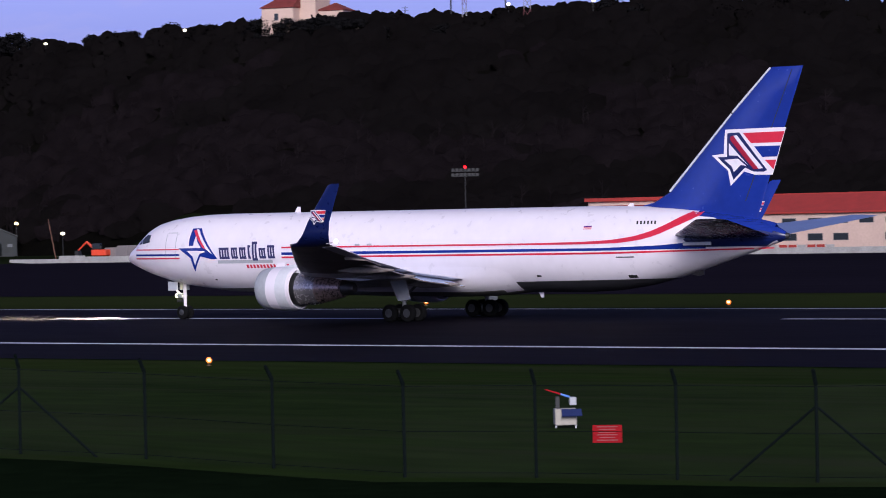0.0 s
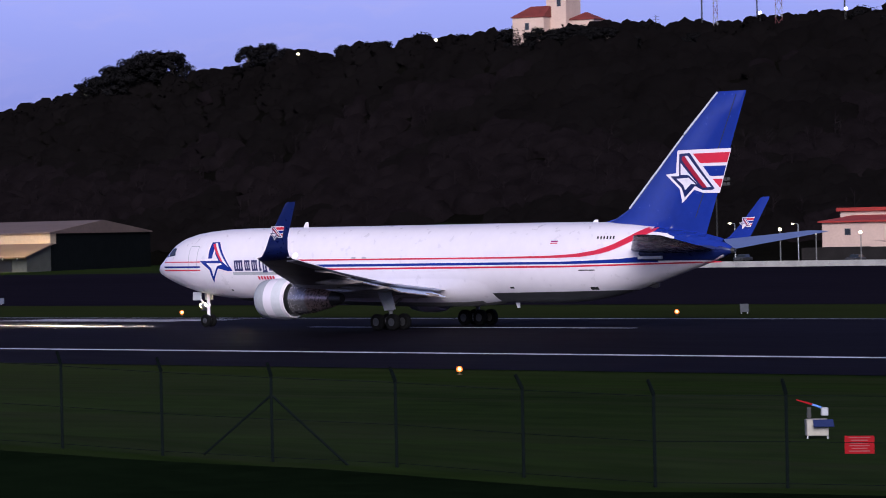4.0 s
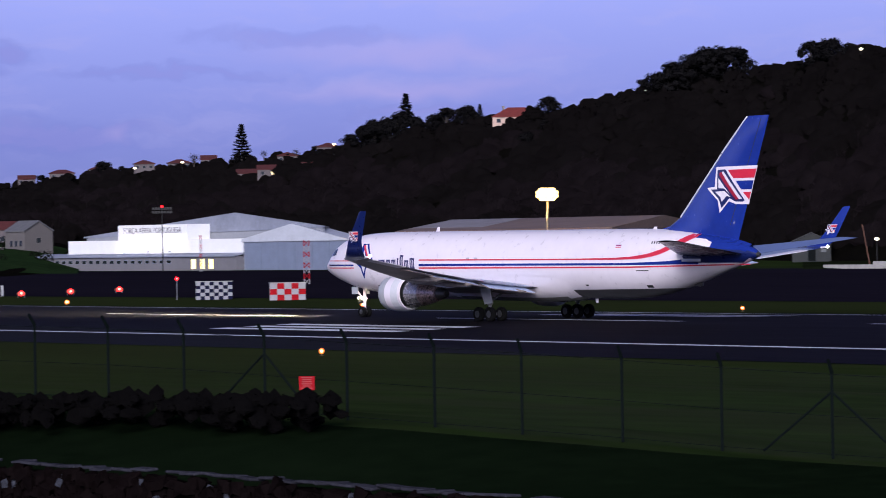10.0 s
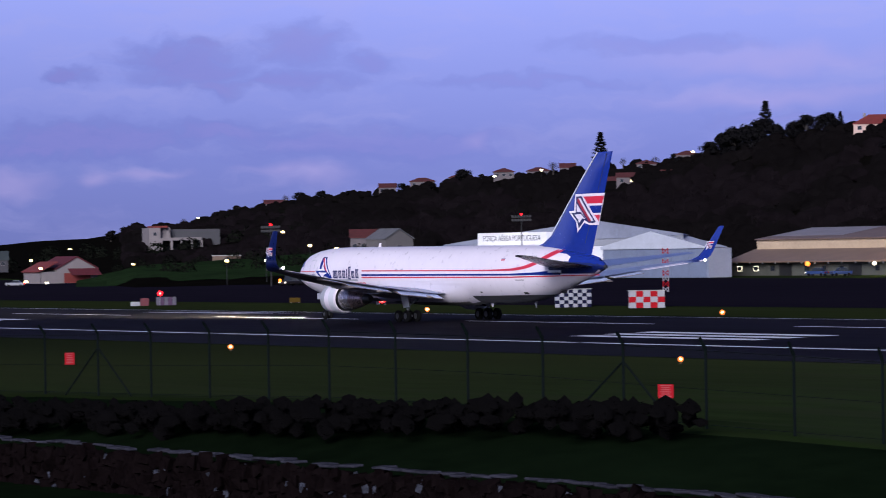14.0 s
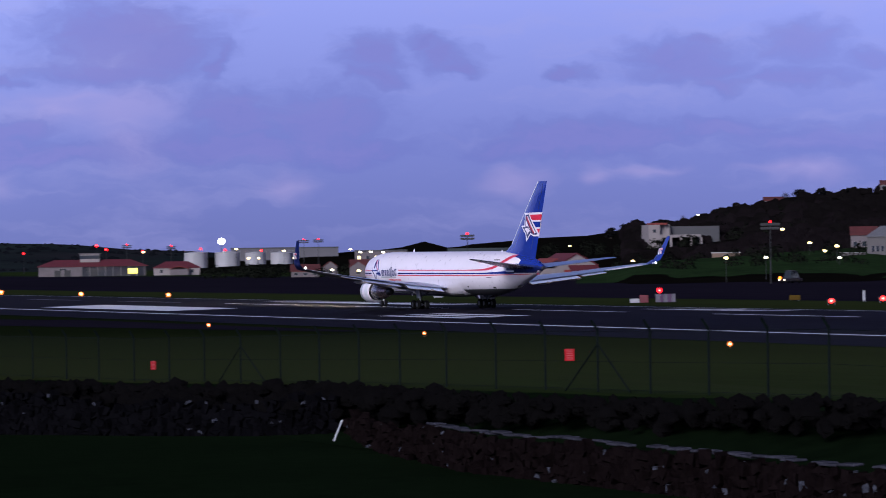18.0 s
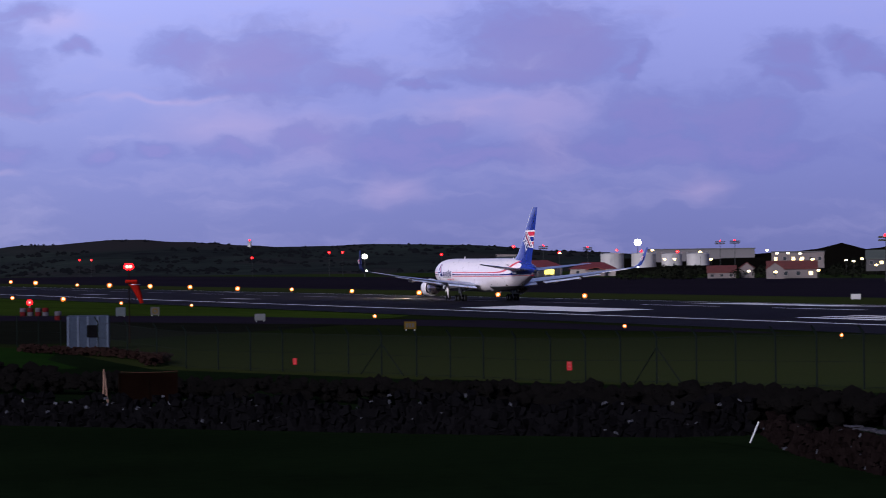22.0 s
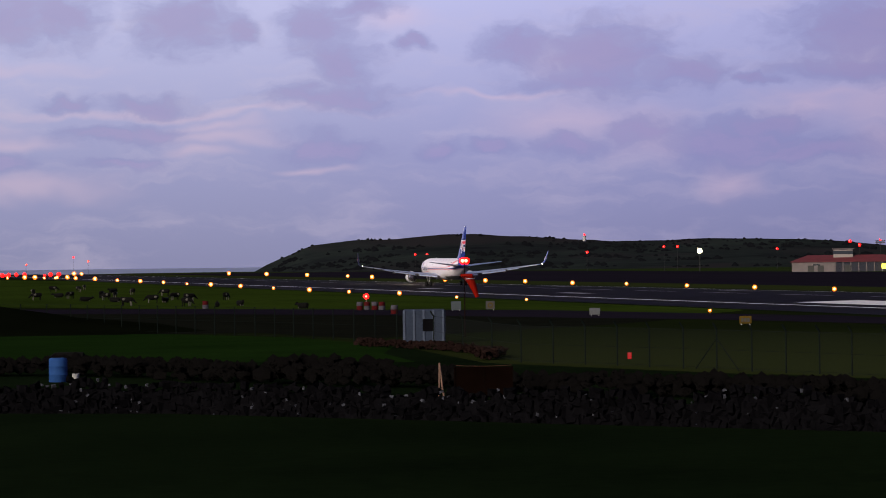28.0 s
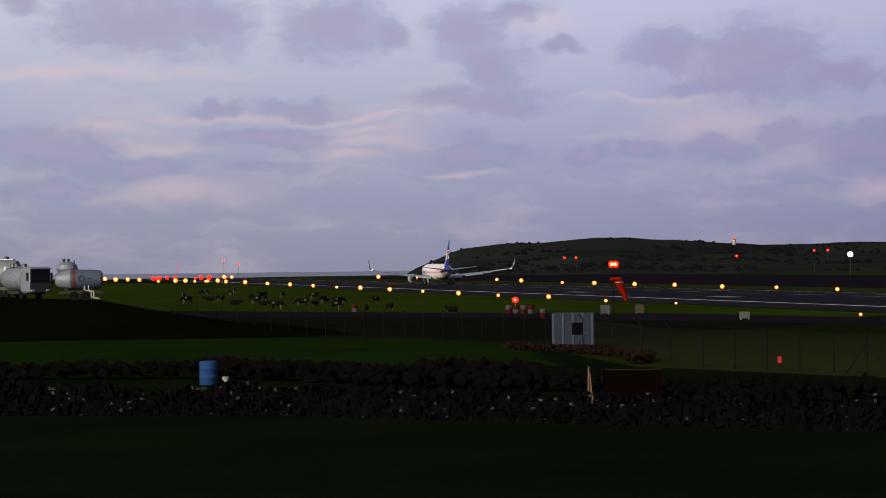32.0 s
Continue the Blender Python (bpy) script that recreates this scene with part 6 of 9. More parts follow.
def fire_station():
    """Long low building with a glazed watch room, beside the runway."""
    B = thing("fire_station", "low white fire station with red roofs and watch tower", "building", at=spot(18.25, 1380, 0.0))
    part("wall", boxm(-20.5, -3.0, 0, 14, -0.5, 4.0), VWALL, B)
    part("roof", hip(bmesh.new(), -21, 24, 0, 14, 4.0, 6.9), DEEPTILE, B)
    part("glazed_hall", boxm(-3.0, 23.5, 0.4, 14, -0.5, 4.0), mat("dim_glazing", (0.012, 0.013, 0.02), 0.3, var=0.3, scale=0.4), B)
    for k in range(9):
        part("pier", boxm(-3.0 + k * 3.2, -2.6 + k * 3.2, 0.1, 0.5, -0.5, 4.0), VWALL, B)
    part("watch_room", boxm(-3.5, 4.5, 4, 10, 5.2, 9.2), OFFWHITE, B, "watch room with a band of windows")
    part("watch_glass", boxm(-3.6, 4.6, 3.9, 10.1, 7.2, 8.6), GLASS, B)
    part("watch_roof", boxm(-4.0, 5.0, 3.5, 10.5, 9.2, 9.5), VWALL, B)
    for x in (-14, -10, 1):
        part("door", boxm(x, x + 2.6, -0.06, 0.02, 0, 2.6), BLACK, B)
    window_y(B, 0, -12, -9, 2.6, 3.2)
    H = house("low white fire station annexe with red roof", 19.75, 1380, 0.0, 19, 10, 3.0, 2.7, kind="hip", wall=OFFWHITE, roof=DEEPTILE, wins=3, name="annexe", category="building", group="")
    part("porch_roof", gable(bmesh.new(), -3, 5, -3, 1, 2.4, 3.6, "y"), TILE, H)
    part("porch_wall", boxm(-2.8, 4.8, -2.8, 0, -0.5, 2.4), VWALL, H)
    S = thing("lit_billboard", "small lit yellow panel beside the building", "sign", at=spot(19.0, 1375, 0.0))
    part("panel", boxm(-1.9, 1.9, 0, 0.2, 1.0, 3.1), glow("yellow_panel_glow", (1.0, 0.85, 0.15), 1.5), S)
    for x in (-1.6, 1.45):
        part("post", boxm(x, x + 0.15, 0.02, 0.17, -0.3, 1.0), STEEL, S)


fire_station()


def tank(az, d, z, r, h, first=[]):
    B = thing("storage_tank", "white cylindrical fuel storage tank with railed top", "tank", "fuel tanks", at=spot(az, d, z))
    m = mat("tank_white", (0.32, 0.31, 0.33), 0.6, var=0.08, scale=0.2)
    bm = lathe(bmesh.new(), [(-2.5, r), (h, r), (h + 0.15, r + 0.08), (h + 0.3, r - 0.3), (h + 0.9, 0.2)], 32, "z")
    smooth(part("shell", bm, m, B), 30)
    for z1 in (h * 0.33, h * 0.66):
        smooth(part("seam_ring", lathe(bmesh.new(), [(z1 - 0.06, r + 0.005), (z1 - 0.05, r + 0.05), (z1 + 0.05, r + 0.05), (z1 + 0.06, r + 0.005)], 32, "z", caps=False), m, B))
    bm = bmesh.new()
    n = 24
    for i in range(n):
        a = i * math.tau / n
        b = (i + 1) * math.tau / n
        p, q = (r * math.cos(a), r * math.sin(a)), (r * math.cos(b), r * math.sin(b))
        tube(bm, (*p, h + 0.1), (*p, h + 1.1), 0.03, n=4)
        tube(bm, (*p, h + 1.1), (*q, h + 1.1), 0.03, n=4)
    part("railing", bm, STEEL, B)
    bm = bmesh.new()
    for k in range(int(h / 0.6)):
        box(bm, -0.9, 0.9, -r - 0.35, -r - 0.3, k * 0.6, k * 0.6 + 0.06)
    box(bm, -0.95, -0.88, -r - 0.36, -r - 0.28, -0.5, h + 1)
    box(bm, 0.88, 0.95, -r - 0.36, -r - 0.28, -0.5, h + 1)
    part("ladder", bm, STEEL, B)


for az, r in ((20.08, 5.6), (20.62, 5.9), (21.1, 4.9), (21.55, 5.4)):
    tank(az, 1600, 1.0, r, 8.2 if az < 21 else 7.8)
house("long grey industrial hall behind the tanks", 21.6, 1680, 2.0, 54, 20, 9.2, 0.6, mat("grey_hall_wall", (0.085, 0.08, 0.092), 0.85, var=0.1, scale=0.1), FLATROOF, "flat", wins=9, name="industrial_hall", category="hall", group="")
house("long grey-green hall with white loading front", 24.93, 1150, 3.2, 21, 16, 2.6, 3.0, DIMWALL, mat("grey_green_roof", (0.035, 0.045, 0.043), 0.8, var=0.15, scale=0.2), "side", wins=6, name="warehouse", category="hall", group="", lit=((0, 1), (0, 4)))
house("white hall with floodlit front", 23.25, 1280, 4.0, 20, 14, 4.6, 0.5, VWALL, FLATROOF, "flat", wins=6, name="warehouse", category="hall", group="", lit=((0, 0), (0, 2), (0, 3)))
house("white building with red pitched roof beside the taxiway", 23.15, 1080, 0.0, 16, 10, 2.9, 2.6, VWALL, VTILE, kind="side", wins=4, name="house", group="village houses", lit=((0, 3),))
house("white gabled house with red roof", 22.86, 1060, 0.0, 5.5, 9, 3.2, 2.0, VWALL, VTILE, kind="front", wins=1, group="village houses")
house("low building with bright red roof", 21.95, 1120, 0.0, 9.5, 9, 1.8, 2.3, VWALL, VTILE, kind="side", wins=3, group="village houses")
house("white gabled shed with round vent", 22.38, 1130, 0.0, 5.0, 9, 3.2, 1.9, VWALL, VTILE, kind="front", wins=1, group="village houses", name="shed")


def light_mast(az, d, h, lamps="flood", z=0.0, label="", platforms=True, pos=None):
    """A tall apron mast with two rows of floodlights and a red light on top."""
    m = spot(az, d, z) if pos is None else pos
    B = thing("light_mast", label, "light mast", "apron light masts", at=m)
    bm = tube(bmesh.new(), (0, 0, -0.3), (0, 0, h - 0.4), 0.15, 0.09, 10)
    part("pole", bm, MASTST, B)
    w = 2.0 * h / 14.8
    for k, zz in enumerate((h - 0.7, h - 1.5) if platforms else ()):
        part("crossbar", boxm(-w, w, -0.08, 0.08, zz - 0.08, zz + 0.08), MASTST, B)
        for i in range(7):
            x = -w + i * w / 3
            part("floodlight", loft(bmesh.new(), [[(x - 0.2, 0.05, zz + 0.1), (x + 0.2, 0.05, zz + 0.1), (x + 0.2, 0.05, zz + 0.45), (x - 0.2, 0.05, zz + 0.45)], [(x - 0.26, -0.35, zz - 0.02), (x + 0.26, -0.35, zz - 0.02), (x + 0.26, -0.25, zz + 0.5), (x - 0.26, -0.25, zz + 0.5)]]), MASTST, B)
            if lamps == "flood":
                part("lamp_glass", boxm(x - 0.24, x + 0.24, -0.37, -0.34, zz, zz + 0.46), FLOOD, B)
    part("red_lamp", ball(bmesh.new(), (0, 0, h), 0.28 if d < 900 else 0.42, 10), REDGLOW, B, "red obstruction light")
    return B


light_mast(53.37, 548, 14.7, "off", label="unlit apron light mast with red top light")
light_mast(34.24, 755, 14.7, "off", label="unlit apron light mast with red top light")
light_mast(24.74, 900, 12.4, "off", z=0.0, label="unlit apron light mast with red top light")
light_mast(29.93, 680, 12.6, "off", z=0.0, label="unlit apron light mast with red top light")
for az, d, h in ((21.93, 1500, 14.6), (22.18, 1500, 14.8), (18.9, 1500, 13.4), (19.66, 1500, 12.6)):
    light_mast(az, d, h, "off", label="distant apron light mast with red top light")


def flood_tower(az, d, h, r, label, glowm):
    B = thing("floodlight_tower", label, "light mast", at=spot(az, d))
    part("pole", tube(bmesh.new(), (0, 0, -0.3), (0, 0, h - r * 0.5), 0.32, 0.2, 12), mat("pale_pole", (0.10, 0.085, 0.065), 0.6, var=0.1), B)
    part("ring", lathe(bmesh.new(), [(h - r * 0.45, r * 0.5), (h - r * 0.4, r * 0.62), (h - r * 0.25, r * 0.62), (h - r * 0.2, r * 0.5)], 24, "z"), STEEL, B)
    # rings of glowing balls fill out the shape of the floodlights' glare
    for n, q, dz in ((12, 0.6, -0.42), (16, 0.9, -0.16), (16, 0.9, 0.14), (12, 0.62, 0.4)):
        for i in range(n):
            a = i * math.tau / n + dz
            part("lamp", ball(bmesh.new(), (q * r * math.cos(a), q * r * math.sin(a), h + dz * r), r * 0.26, 8, 0.95), glowm, B, "glowing floodlight")


flood_tower(40.85, 700, 15.4, 2.1, "tall pole with glowing crown of floodlights", FLOOD)
lampF_glow = glow("cold_flood_glow", (1.0, 0.95, 0.78), 5)
# each lamp is one ball as wide as its glare
for az, d, h, r in ((15.83, 1560, 9.6, 1.25), (20.52, 1600, 14.8, 1.7)):
    B = thing("floodlight_tower", "tall pole with a bright white floodlight", "light mast", at=spot(az, d))
    part("pole", tube(bmesh.new(), (0, 0, -0.3), (0, 0, h - r), 0.2, 0.14, 10), MASTST, B)
    part("lamp", ball(bmesh.new(), (0, 0, h), r, 16), lampF_glow, B, "glowing floodlight")

# warm and white street lamps in the village and on the slopes: bearing, elevation, distance
LAMPS = [(46.46, -0.16, 601), (20.77, 0.15, 1560), (20.98, -0.01, 1560), (21.15, -0.01, 1560), (21.59, 0.11, 1500), (21.77, -0.02, 1400), (22.41, -0.23, 1090), (22.36, 0.11, 1700), (22.73, 0.12, 1800), (22.87, -0.25, 1040), (22.9, 0.07, 1265), (23.08, 0.07, 1265), (23.29, 0.06, 1265),
         (23.31, -0.04, 1200), (23.5, -0.04, 1200), (23.6, -0.23, 1060), (24.07, -0.06, 1250), (24.2, -0.08, 1250), (24.34, -0.04, 1300), (24.58, -0.15, 1120), (24.9, -0.06, 1135), (25.01, -0.15, 1130), (25.26, 0.03, 1200), (25.84, -0.06, 1100),
         (19.18, 0.12, 1500), (26.0, -0.2, 840), (25.75, -0.42, 840), (26.1, -0.45, 835), (27.58, -0.15, 900), (27.3, 0.1, 1400), (26.5, 0.12, 1400), (29.17, -0.12, 720), (29.85, -0.12, 730), (30.14, 0.36, 900), (31.06, 0.06, 800), (31.1, -0.14, 790), (30.6, 0.12, 860), (30.85, -0.02, 840),
         (31.41, 0.97, 1385), (33.79, 1.26, 1290), (34.6, 1.35, 1270), (37.2, 1.62, 1160), (42.6, 2.45, 1010), (46.25, 3.08, 915), (45.68, 0.03, 700), (41.0, 0.05, 690), (28.7, 0.62, 1450), (30.05, 0.82, 1400)]


def street_lamps():
    for az, el, d in LAMPS:
        top = EYE + d * math.tan(radians(el))
        base = max(0.0, ground_at(az, d) - 0.2)
        if not 2.5 < top - base < 14:
            base = max(0.0, top - 7.5)
        h = top - base
        B = thing("street_lamp", "lit street lamp on a slender pole", "street lamp", "village street lamps", at=spot(az, d, base))
        part("pole", tube(bmesh.new(), (0, 0.6, -1.5), (0, 0.6, h + 0.15), 0.08, 0.05, 6), MASTST, B)
        part("arm", tube(bmesh.new(), (0, 0.6, h + 0.15), (0, 0, h + 0.2), 0.05, 0.05, 5), MASTST, B)
        # head swells with distance to stand in for its glare
        r = 0.24 + 0.42 * d / 1500
        part("lamp_head", ball(bmesh.new(), (0, 0, h), r, 8, 0.7), WHITEGLOW if (d % 20) else glow("warm_lamp_glow", (1, 0.72, 0.3), 7), B, "glowing lamp head")


street_lamps()


def excavator():
    B = thing("excavator", "orange tracked excavator parked behind the apron wall", "excavator", at=spot(47.12, 591, 0.3, 60))
    om = mat("orange_paint", (0.62, 0.055, 0.02), 0.5, var=0.15, scale=1)
    for x in (-1.1, 1.1):
        part("track", loft(bmesh.new(), [[(x - 0.3, -1.6, 0.3), (x - 0.3, -1.3, 0), (x - 0.3, 1.3, 0), (x - 0.3, 1.6, 0.3), (x - 0.3, 1.3, 0.7), (x - 0.3, -1.3, 0.7)], [(x + 0.3, -1.6, 0.3), (x + 0.3, -1.3, 0), (x + 0.3, 1.3, 0), (x + 0.3, 1.6, 0.3), (x + 0.3, 1.3, 0.7), (x + 0.3, -1.3, 0.7)]]), BLACK, B)
    part("body", boxm(-1.3, 1.3, -1.4, 1.5, 0.8, 1.9, bevel=0.15), om, B)
    part("cab", boxm(-1.25, -0.2, -0.2, 1.4, 1.9, 3.0, bevel=0.12), GLASS, B)
    bm = bmesh.new()
    tube(bm, (0.3, 1.2, 1.6), (0.3, 3.2, 3.3), 0.25, 0.2, 6)
    part("boom", bm, om, B)
    part("stick", tube(bmesh.new(), (0.3, 3.2, 3.3), (0.3, 4.95, 1.8), 0.18, 0.14, 6), om, B)
    part("bucket", loft(bmesh.new(), [[(-0.3, 4.8, 1.8), (-0.3, 5.4, 1.7), (-0.3, 5.3, 0.8), (-0.3, 4.5, 0.9)], [(0.9, 4.8, 1.8), (0.9, 5.4, 1.7), (0.9, 5.3, 0.8), (0.9, 4.5, 0.9)]]), BLACK, B)


excavator()
B = thing("leaning_pole", "leaning rusty wooden pole behind the wall", "pole", at=spot(46.347, 595, 0))
part("shaft", tube(bmesh.new(), (0.1, 0, -0.5), (-1.34, 0, 7.8), 0.11, 0.07, 8), mat("rusty_wood", (0.13, 0.06, 0.04), 0.85, var=0.3, scale=2), B)
B = thing("site_container", "pale site office containers in a row", "container", at=spot(47.55, 592, 0.0, 45))
for k in range(3):
    part("container", boxm(-3 + k * 3.05, k * 3.05, 0, 2.6, 0, 2.5 + 0.3 * (k == 1), bevel=0.05), OFFWHITE, B)
# wall in front of the building site
B = thing("apron_wall", "low pale concrete wall along the apron", "wall")
y = 398
while y < 416:
    part("wall_panel", boxm(424, 424.35, y, y + 5.97, -0.2, 1.3 if y < 404 else 0.75, bevel=0.03), CONCRETE, B)
    y += 6


# ---- on the hilltop: aerial masts, water tanks, lamps ----
def ridge_z(az, d):
    return hill_z(HILL, d * math.sin(radians(az)), d * math.cos(radians(az)))


for az, h, r in ((53.19, 24, 0.22), (54.13, 26, 0.2), (55.62, 22, 0.2), (52.4, 6, 0.12)):
    d = lerp(HILL, az)[0] - 3
    B = thing("aerial_pole", "dark slender aerial pole on the hilltop", "mast", "hilltop masts", at=spot(az, d, ridge_z(az, d) - 0.5))
    part("pole", tube(bmesh.new(), (0, 0, -0.5), (0, 0, h), r, r * 0.5, 8), MASTST, B)
    for z in (0.8, 0.92):
        part("crossarm", boxm(-0.8, 0.8, -0.05, 0.05, h * z, h * z + 0.08), MASTST, B)
for az, h, w in ((53.42, 25, 1.1), (54.5, 28, 1.7)):
    d = lerp(HILL, az)[0] - 2
    B = thing("lattice_mast", "tall red and white banded lattice mast on the hilltop", "mast", "hilltop masts", at=spot(az, d, ridge_z(az, d) - 0.5))
    n = 10
    for k in range(n):
        z0, z1 = h * k / n, h * (k + 1) / n
        q0, q1 = w / 2 * (1 - 0.5 * k / n), w / 2 * (1 - 0.5 * (k + 1) / n)
        band = mat("faded_red_band", (0.10, 0.03, 0.035), 0.7, var=0.2) if k % 2 == 0 else mat("faded_white_band", (0.22, 0.21, 0.22), 0.7, var=0.2)
        for sx in (-1, 1):
            for sy in (-1, 1):
                part("leg", tube(bmesh.new(), (sx * q0, sy * q0, z0), (sx * q1, sy * q1, z1), 0.07, n=5), band, B)
        for s in (-1, 1):
            part("brace", tube(bmesh.new(), (-q0, s * q0, z0), (q1, s * q1, z1), 0.045, n=4), band, B)
            part("brace", tube(bmesh.new(), (q0, s * q0, z0), (-q1, s * q1, z1), 0.045, n=4), band, B)
            part("brace", tube(bmesh.new(), (s * q0, -q0, z0), (s * q1, q1, z1), 0.045, n=4), band, B)
for az, r in ((56.95, 2.6), (57.45, 5.2)):
    d = lerp(HILL, az)[0] + 4
    B = thing("water_tank", "large pale cylindrical water tank on the hilltop", "tank", "hilltop tanks", at=spot(az, d, ridge_z(az, d) - 1.0))
    smooth(part("shell", lathe(bmesh.new(), [(-1, r), (8.5, r), (8.6, r * 0.98), (9.4, r * 0.3)], 36, "z"), mat("pale_tank_paint", (0.42, 0.38, 0.36), 0.7, var=0.12, scale=0.3), B))
    part("rim", lathe(bmesh.new(), [(8.45, r + 0.05), (8.7, r + 0.05)], 36, "z"), STEEL, B)
for az, el in ((54.18, 3.60), (55.64, 3.63), (48.62, 3.27)):
    d = lerp(HILL, az)[0] - 6
    top = EYE + d * math.tan(radians(el))
    B = thing("street_lamp", "lit lamp on a short pole along the crest", "street lamp", "village lamps", at=spot(az, d, 0))
    part("pole", tube(bmesh.new(), (0, 0, top - 5), (0, 0, top), 0.07, 0.05, 6), MASTST, B)
    part("lamp_head", ball(bmesh.new(), (0, 0, top), 0.42, 8), WHITEGLOW, B)
for az, el, w in ((47.68, 3.10, 2.2), (48.03, 3.08, 1.8)):
    d = lerp(HILL, az)[0] - 4
    B = thing("shed", "small green shed among the trees on the crest", "shed", "sheds on the crest", at=spot(az, d, EYE + d * math.tan(radians(el)) - 1.8))
    part("wall", boxm(-w / 2, w / 2, 0, 2, -1, 1.8), mat("green_shed", (0.06, 0.12, 0.08), 0.8, var=0.15), B)
    part("roof", boxm(-w / 2 - 0.15, w / 2 + 0.15, -0.15, 2.15, 1.8, 1.95), CONCRETE, B)
# lamps and parked cars before the long rear block
for y, z in ((307.5, 5.2), (298.9, 5.1), (314.5, 5.8), (288, 5.1)):
    B = thing("street_lamp", "lit globe lamp on a steel post by the apron wall", "street lamp", "apron globe lamps", at=pose(440, y, 0))
    part("pole", tube(bmesh.new(), (0, 0, -0.2), (0, 0, z), 0.1, 0.07, 8), mat("dull_steel_post", (0.14, 0.14, 0.14), 0.6, 0.3, var=0.2), B)
    part("lamp_head", ball(bmesh.new(), (-0.1, 0, z), 0.27, 10), WHITEGLOW, B)


def village_trees():
    """Dark garden trees and hedges between the houses."""
    rng = np.random.default_rng(77)
    spots = []
    for _ in range(150):
        az, d = rng.uniform(20.2, 30.5), rng.uniform(1080, 1420)
        r = rng.uniform(1.6, 3.6)
        spots.append((d * math.sin(radians(az)), d * math.cos(radians(az)), max(0.0, ground_at(az, d)) + r * 0.5, r))
    for _ in range(60):
        az, d = rng.uniform(27.3, 32.3), rng.uniform(790, 900)
        r = rng.uniform(1.2, 2.8)
        spots.append((d * math.sin(radians(az)), d * math.cos(radians(az)), ground_at(az, d) + r * 0.5, r))
    v, f = leaf_cloud(rng, spots, -0.14, 130, 0.85, 0.5)
    tagged(cloud_object("garden_trees", v, f, leaves("garden_foliage", (0.0095, 0.0115, 0.0080), (0.0045, 0.0050, 0.0040))), "dark garden trees and hedges between the village houses", "trees", kind="stuff")


village_trees()

# ---- airfield lights, signs and huts ----
def near_true(x, y, up=0.0):
    """Slides a point seen on the level plane z = 0 along its sight line on to the cambered ground."""
    k = 1.0
    for _ in range(12):
        k = (EYE - ground_z(x * k) - up) / EYE
    return x * k, y * k


def edge_light(x, y, far=0.0, red=False):
    B = thing("runway_light", "lit red runway lamp on a short stem" if red else "lit amber runway edge lamp on a short stem", "runway light", "runway lamps", at=pose(x, y, ground_z(x) + 0.03))
    # ball swells with distance in place of the lamp's halo; a bright core sits inside
    r = (0.05 + 0.0006 * math.hypot(x, y)) * (0.6 + 0.46 * abs(math.sin(x * 3.7 + y * 0.13))) + far
    part("base", lathe(bmesh.new(), [(0, 0.14), (0.03, 0.13), (0.05, 0.04), (0.14, 0.04), (0.16, 0.08)], 10, "z"), mat("yellow_base", (0.05, 0.035, 0.01), 0.7, var=0.2), B)
    part("lamp", ball(bmesh.new(), (0, 0, 0.16 + r * 0.8), r, 10), REDGLOW if red else AMBER, B)
    if not red:
        d = math.hypot(x, y)
        part("lens", ball(bmesh.new(), (-x / d * r * 0.8, -y / d * r * 0.8, 0.16 + r * 0.85), r * 0.48, 10), HOT, B, "white-hot core of the lamp's glare")


NEAR = [(122.2, 106.6), (120.2, 159.9), (118.0, 211), (117.2, 263.5), (116.7, 315.8), (114.5, 399.5), (122.2, 535.6), (119.7, 580.4), (122.6, 650.6), (121, 700), (120.5, 750.2), (123.5, 825.4), (124.9, 894.9), (126, 965), (128.2, 1039.4), (129, 1110), (130, 1190), (131, 1280), (132, 1380), (133, 1480), (135, 1600)]
FAR = [(205.3, 129.1), (207.7, 158.5), (205.8, 211.9), (205.2, 265.9), (204, 319), (202.8, 569.5), (200.3, 612.3), (201.7, 669.7), (204.8, 733.3), (209.9, 807.5), (205.5, 846.5), (211.4, 928), (211, 980), (212.1, 1046.4), (217.3, 1127.5), (225, 1250), (238, 1380), (240, 1500), (242, 1640), (245, 1800)]
for q in NEAR + FAR:
    edge_light(*near_true(*q, up=0.26))
# far threshold and approach lamps
for x, y in ((100.8, 1878), (101, 1777), (111, 1836), (116, 1815), (114, 1638), (125.6, 1681), (129.5, 1666), (133, 1652), (137, 1635), (141.5, 1619), (180, 2014), (183, 1997)):
    edge_light(x, y, 0.05)
for az, d in ((3.89, 2000), (4.13, 2100), (4.27, 2100), (4.61, 1950), (4.71, 1960), (4.85, 1950), (5.12, 2050), (3.95, 2010), (4.0, 2020)):
    edge_light(d * math.sin(radians(az)), d * math.cos(radians(az)), 0.0, True)


def papi(x, y):
    B = thing("approach_slope_light", "red glowing approach slope lamp box", "approach light", "approach slope lamps", at=pose(x, y, ground_z(x), 0, 0, 150))
    part("box", boxm(-0.55, 0.55, -0.5, 0.5, 0.35, 0.75, bevel=0.04), mat("orange_box", (0.12, 0.03, 0.012), 0.6, var=0.15), B)
    for a in (-0.4, 0.4):
        part("leg", tube(bmesh.new(), (a, 0, 0), (a, 0, 0.36), 0.04, n=6), STEEL, B)
    part("lens", lathe(bmesh.new(), [(0.50, 0.36), (0.62, 0.33)], 14, "y", (0, 0, 0.58)), glow("papi_glow", (1.0, 0.016, 0.016), 6), B)
    part("lens_core", lathe(bmesh.new(), [(0.60, 0.15), (0.66, 0.13)], 12, "y", (0, 0, 0.58)), REDHOT, B, "white-hot core of the lamp")


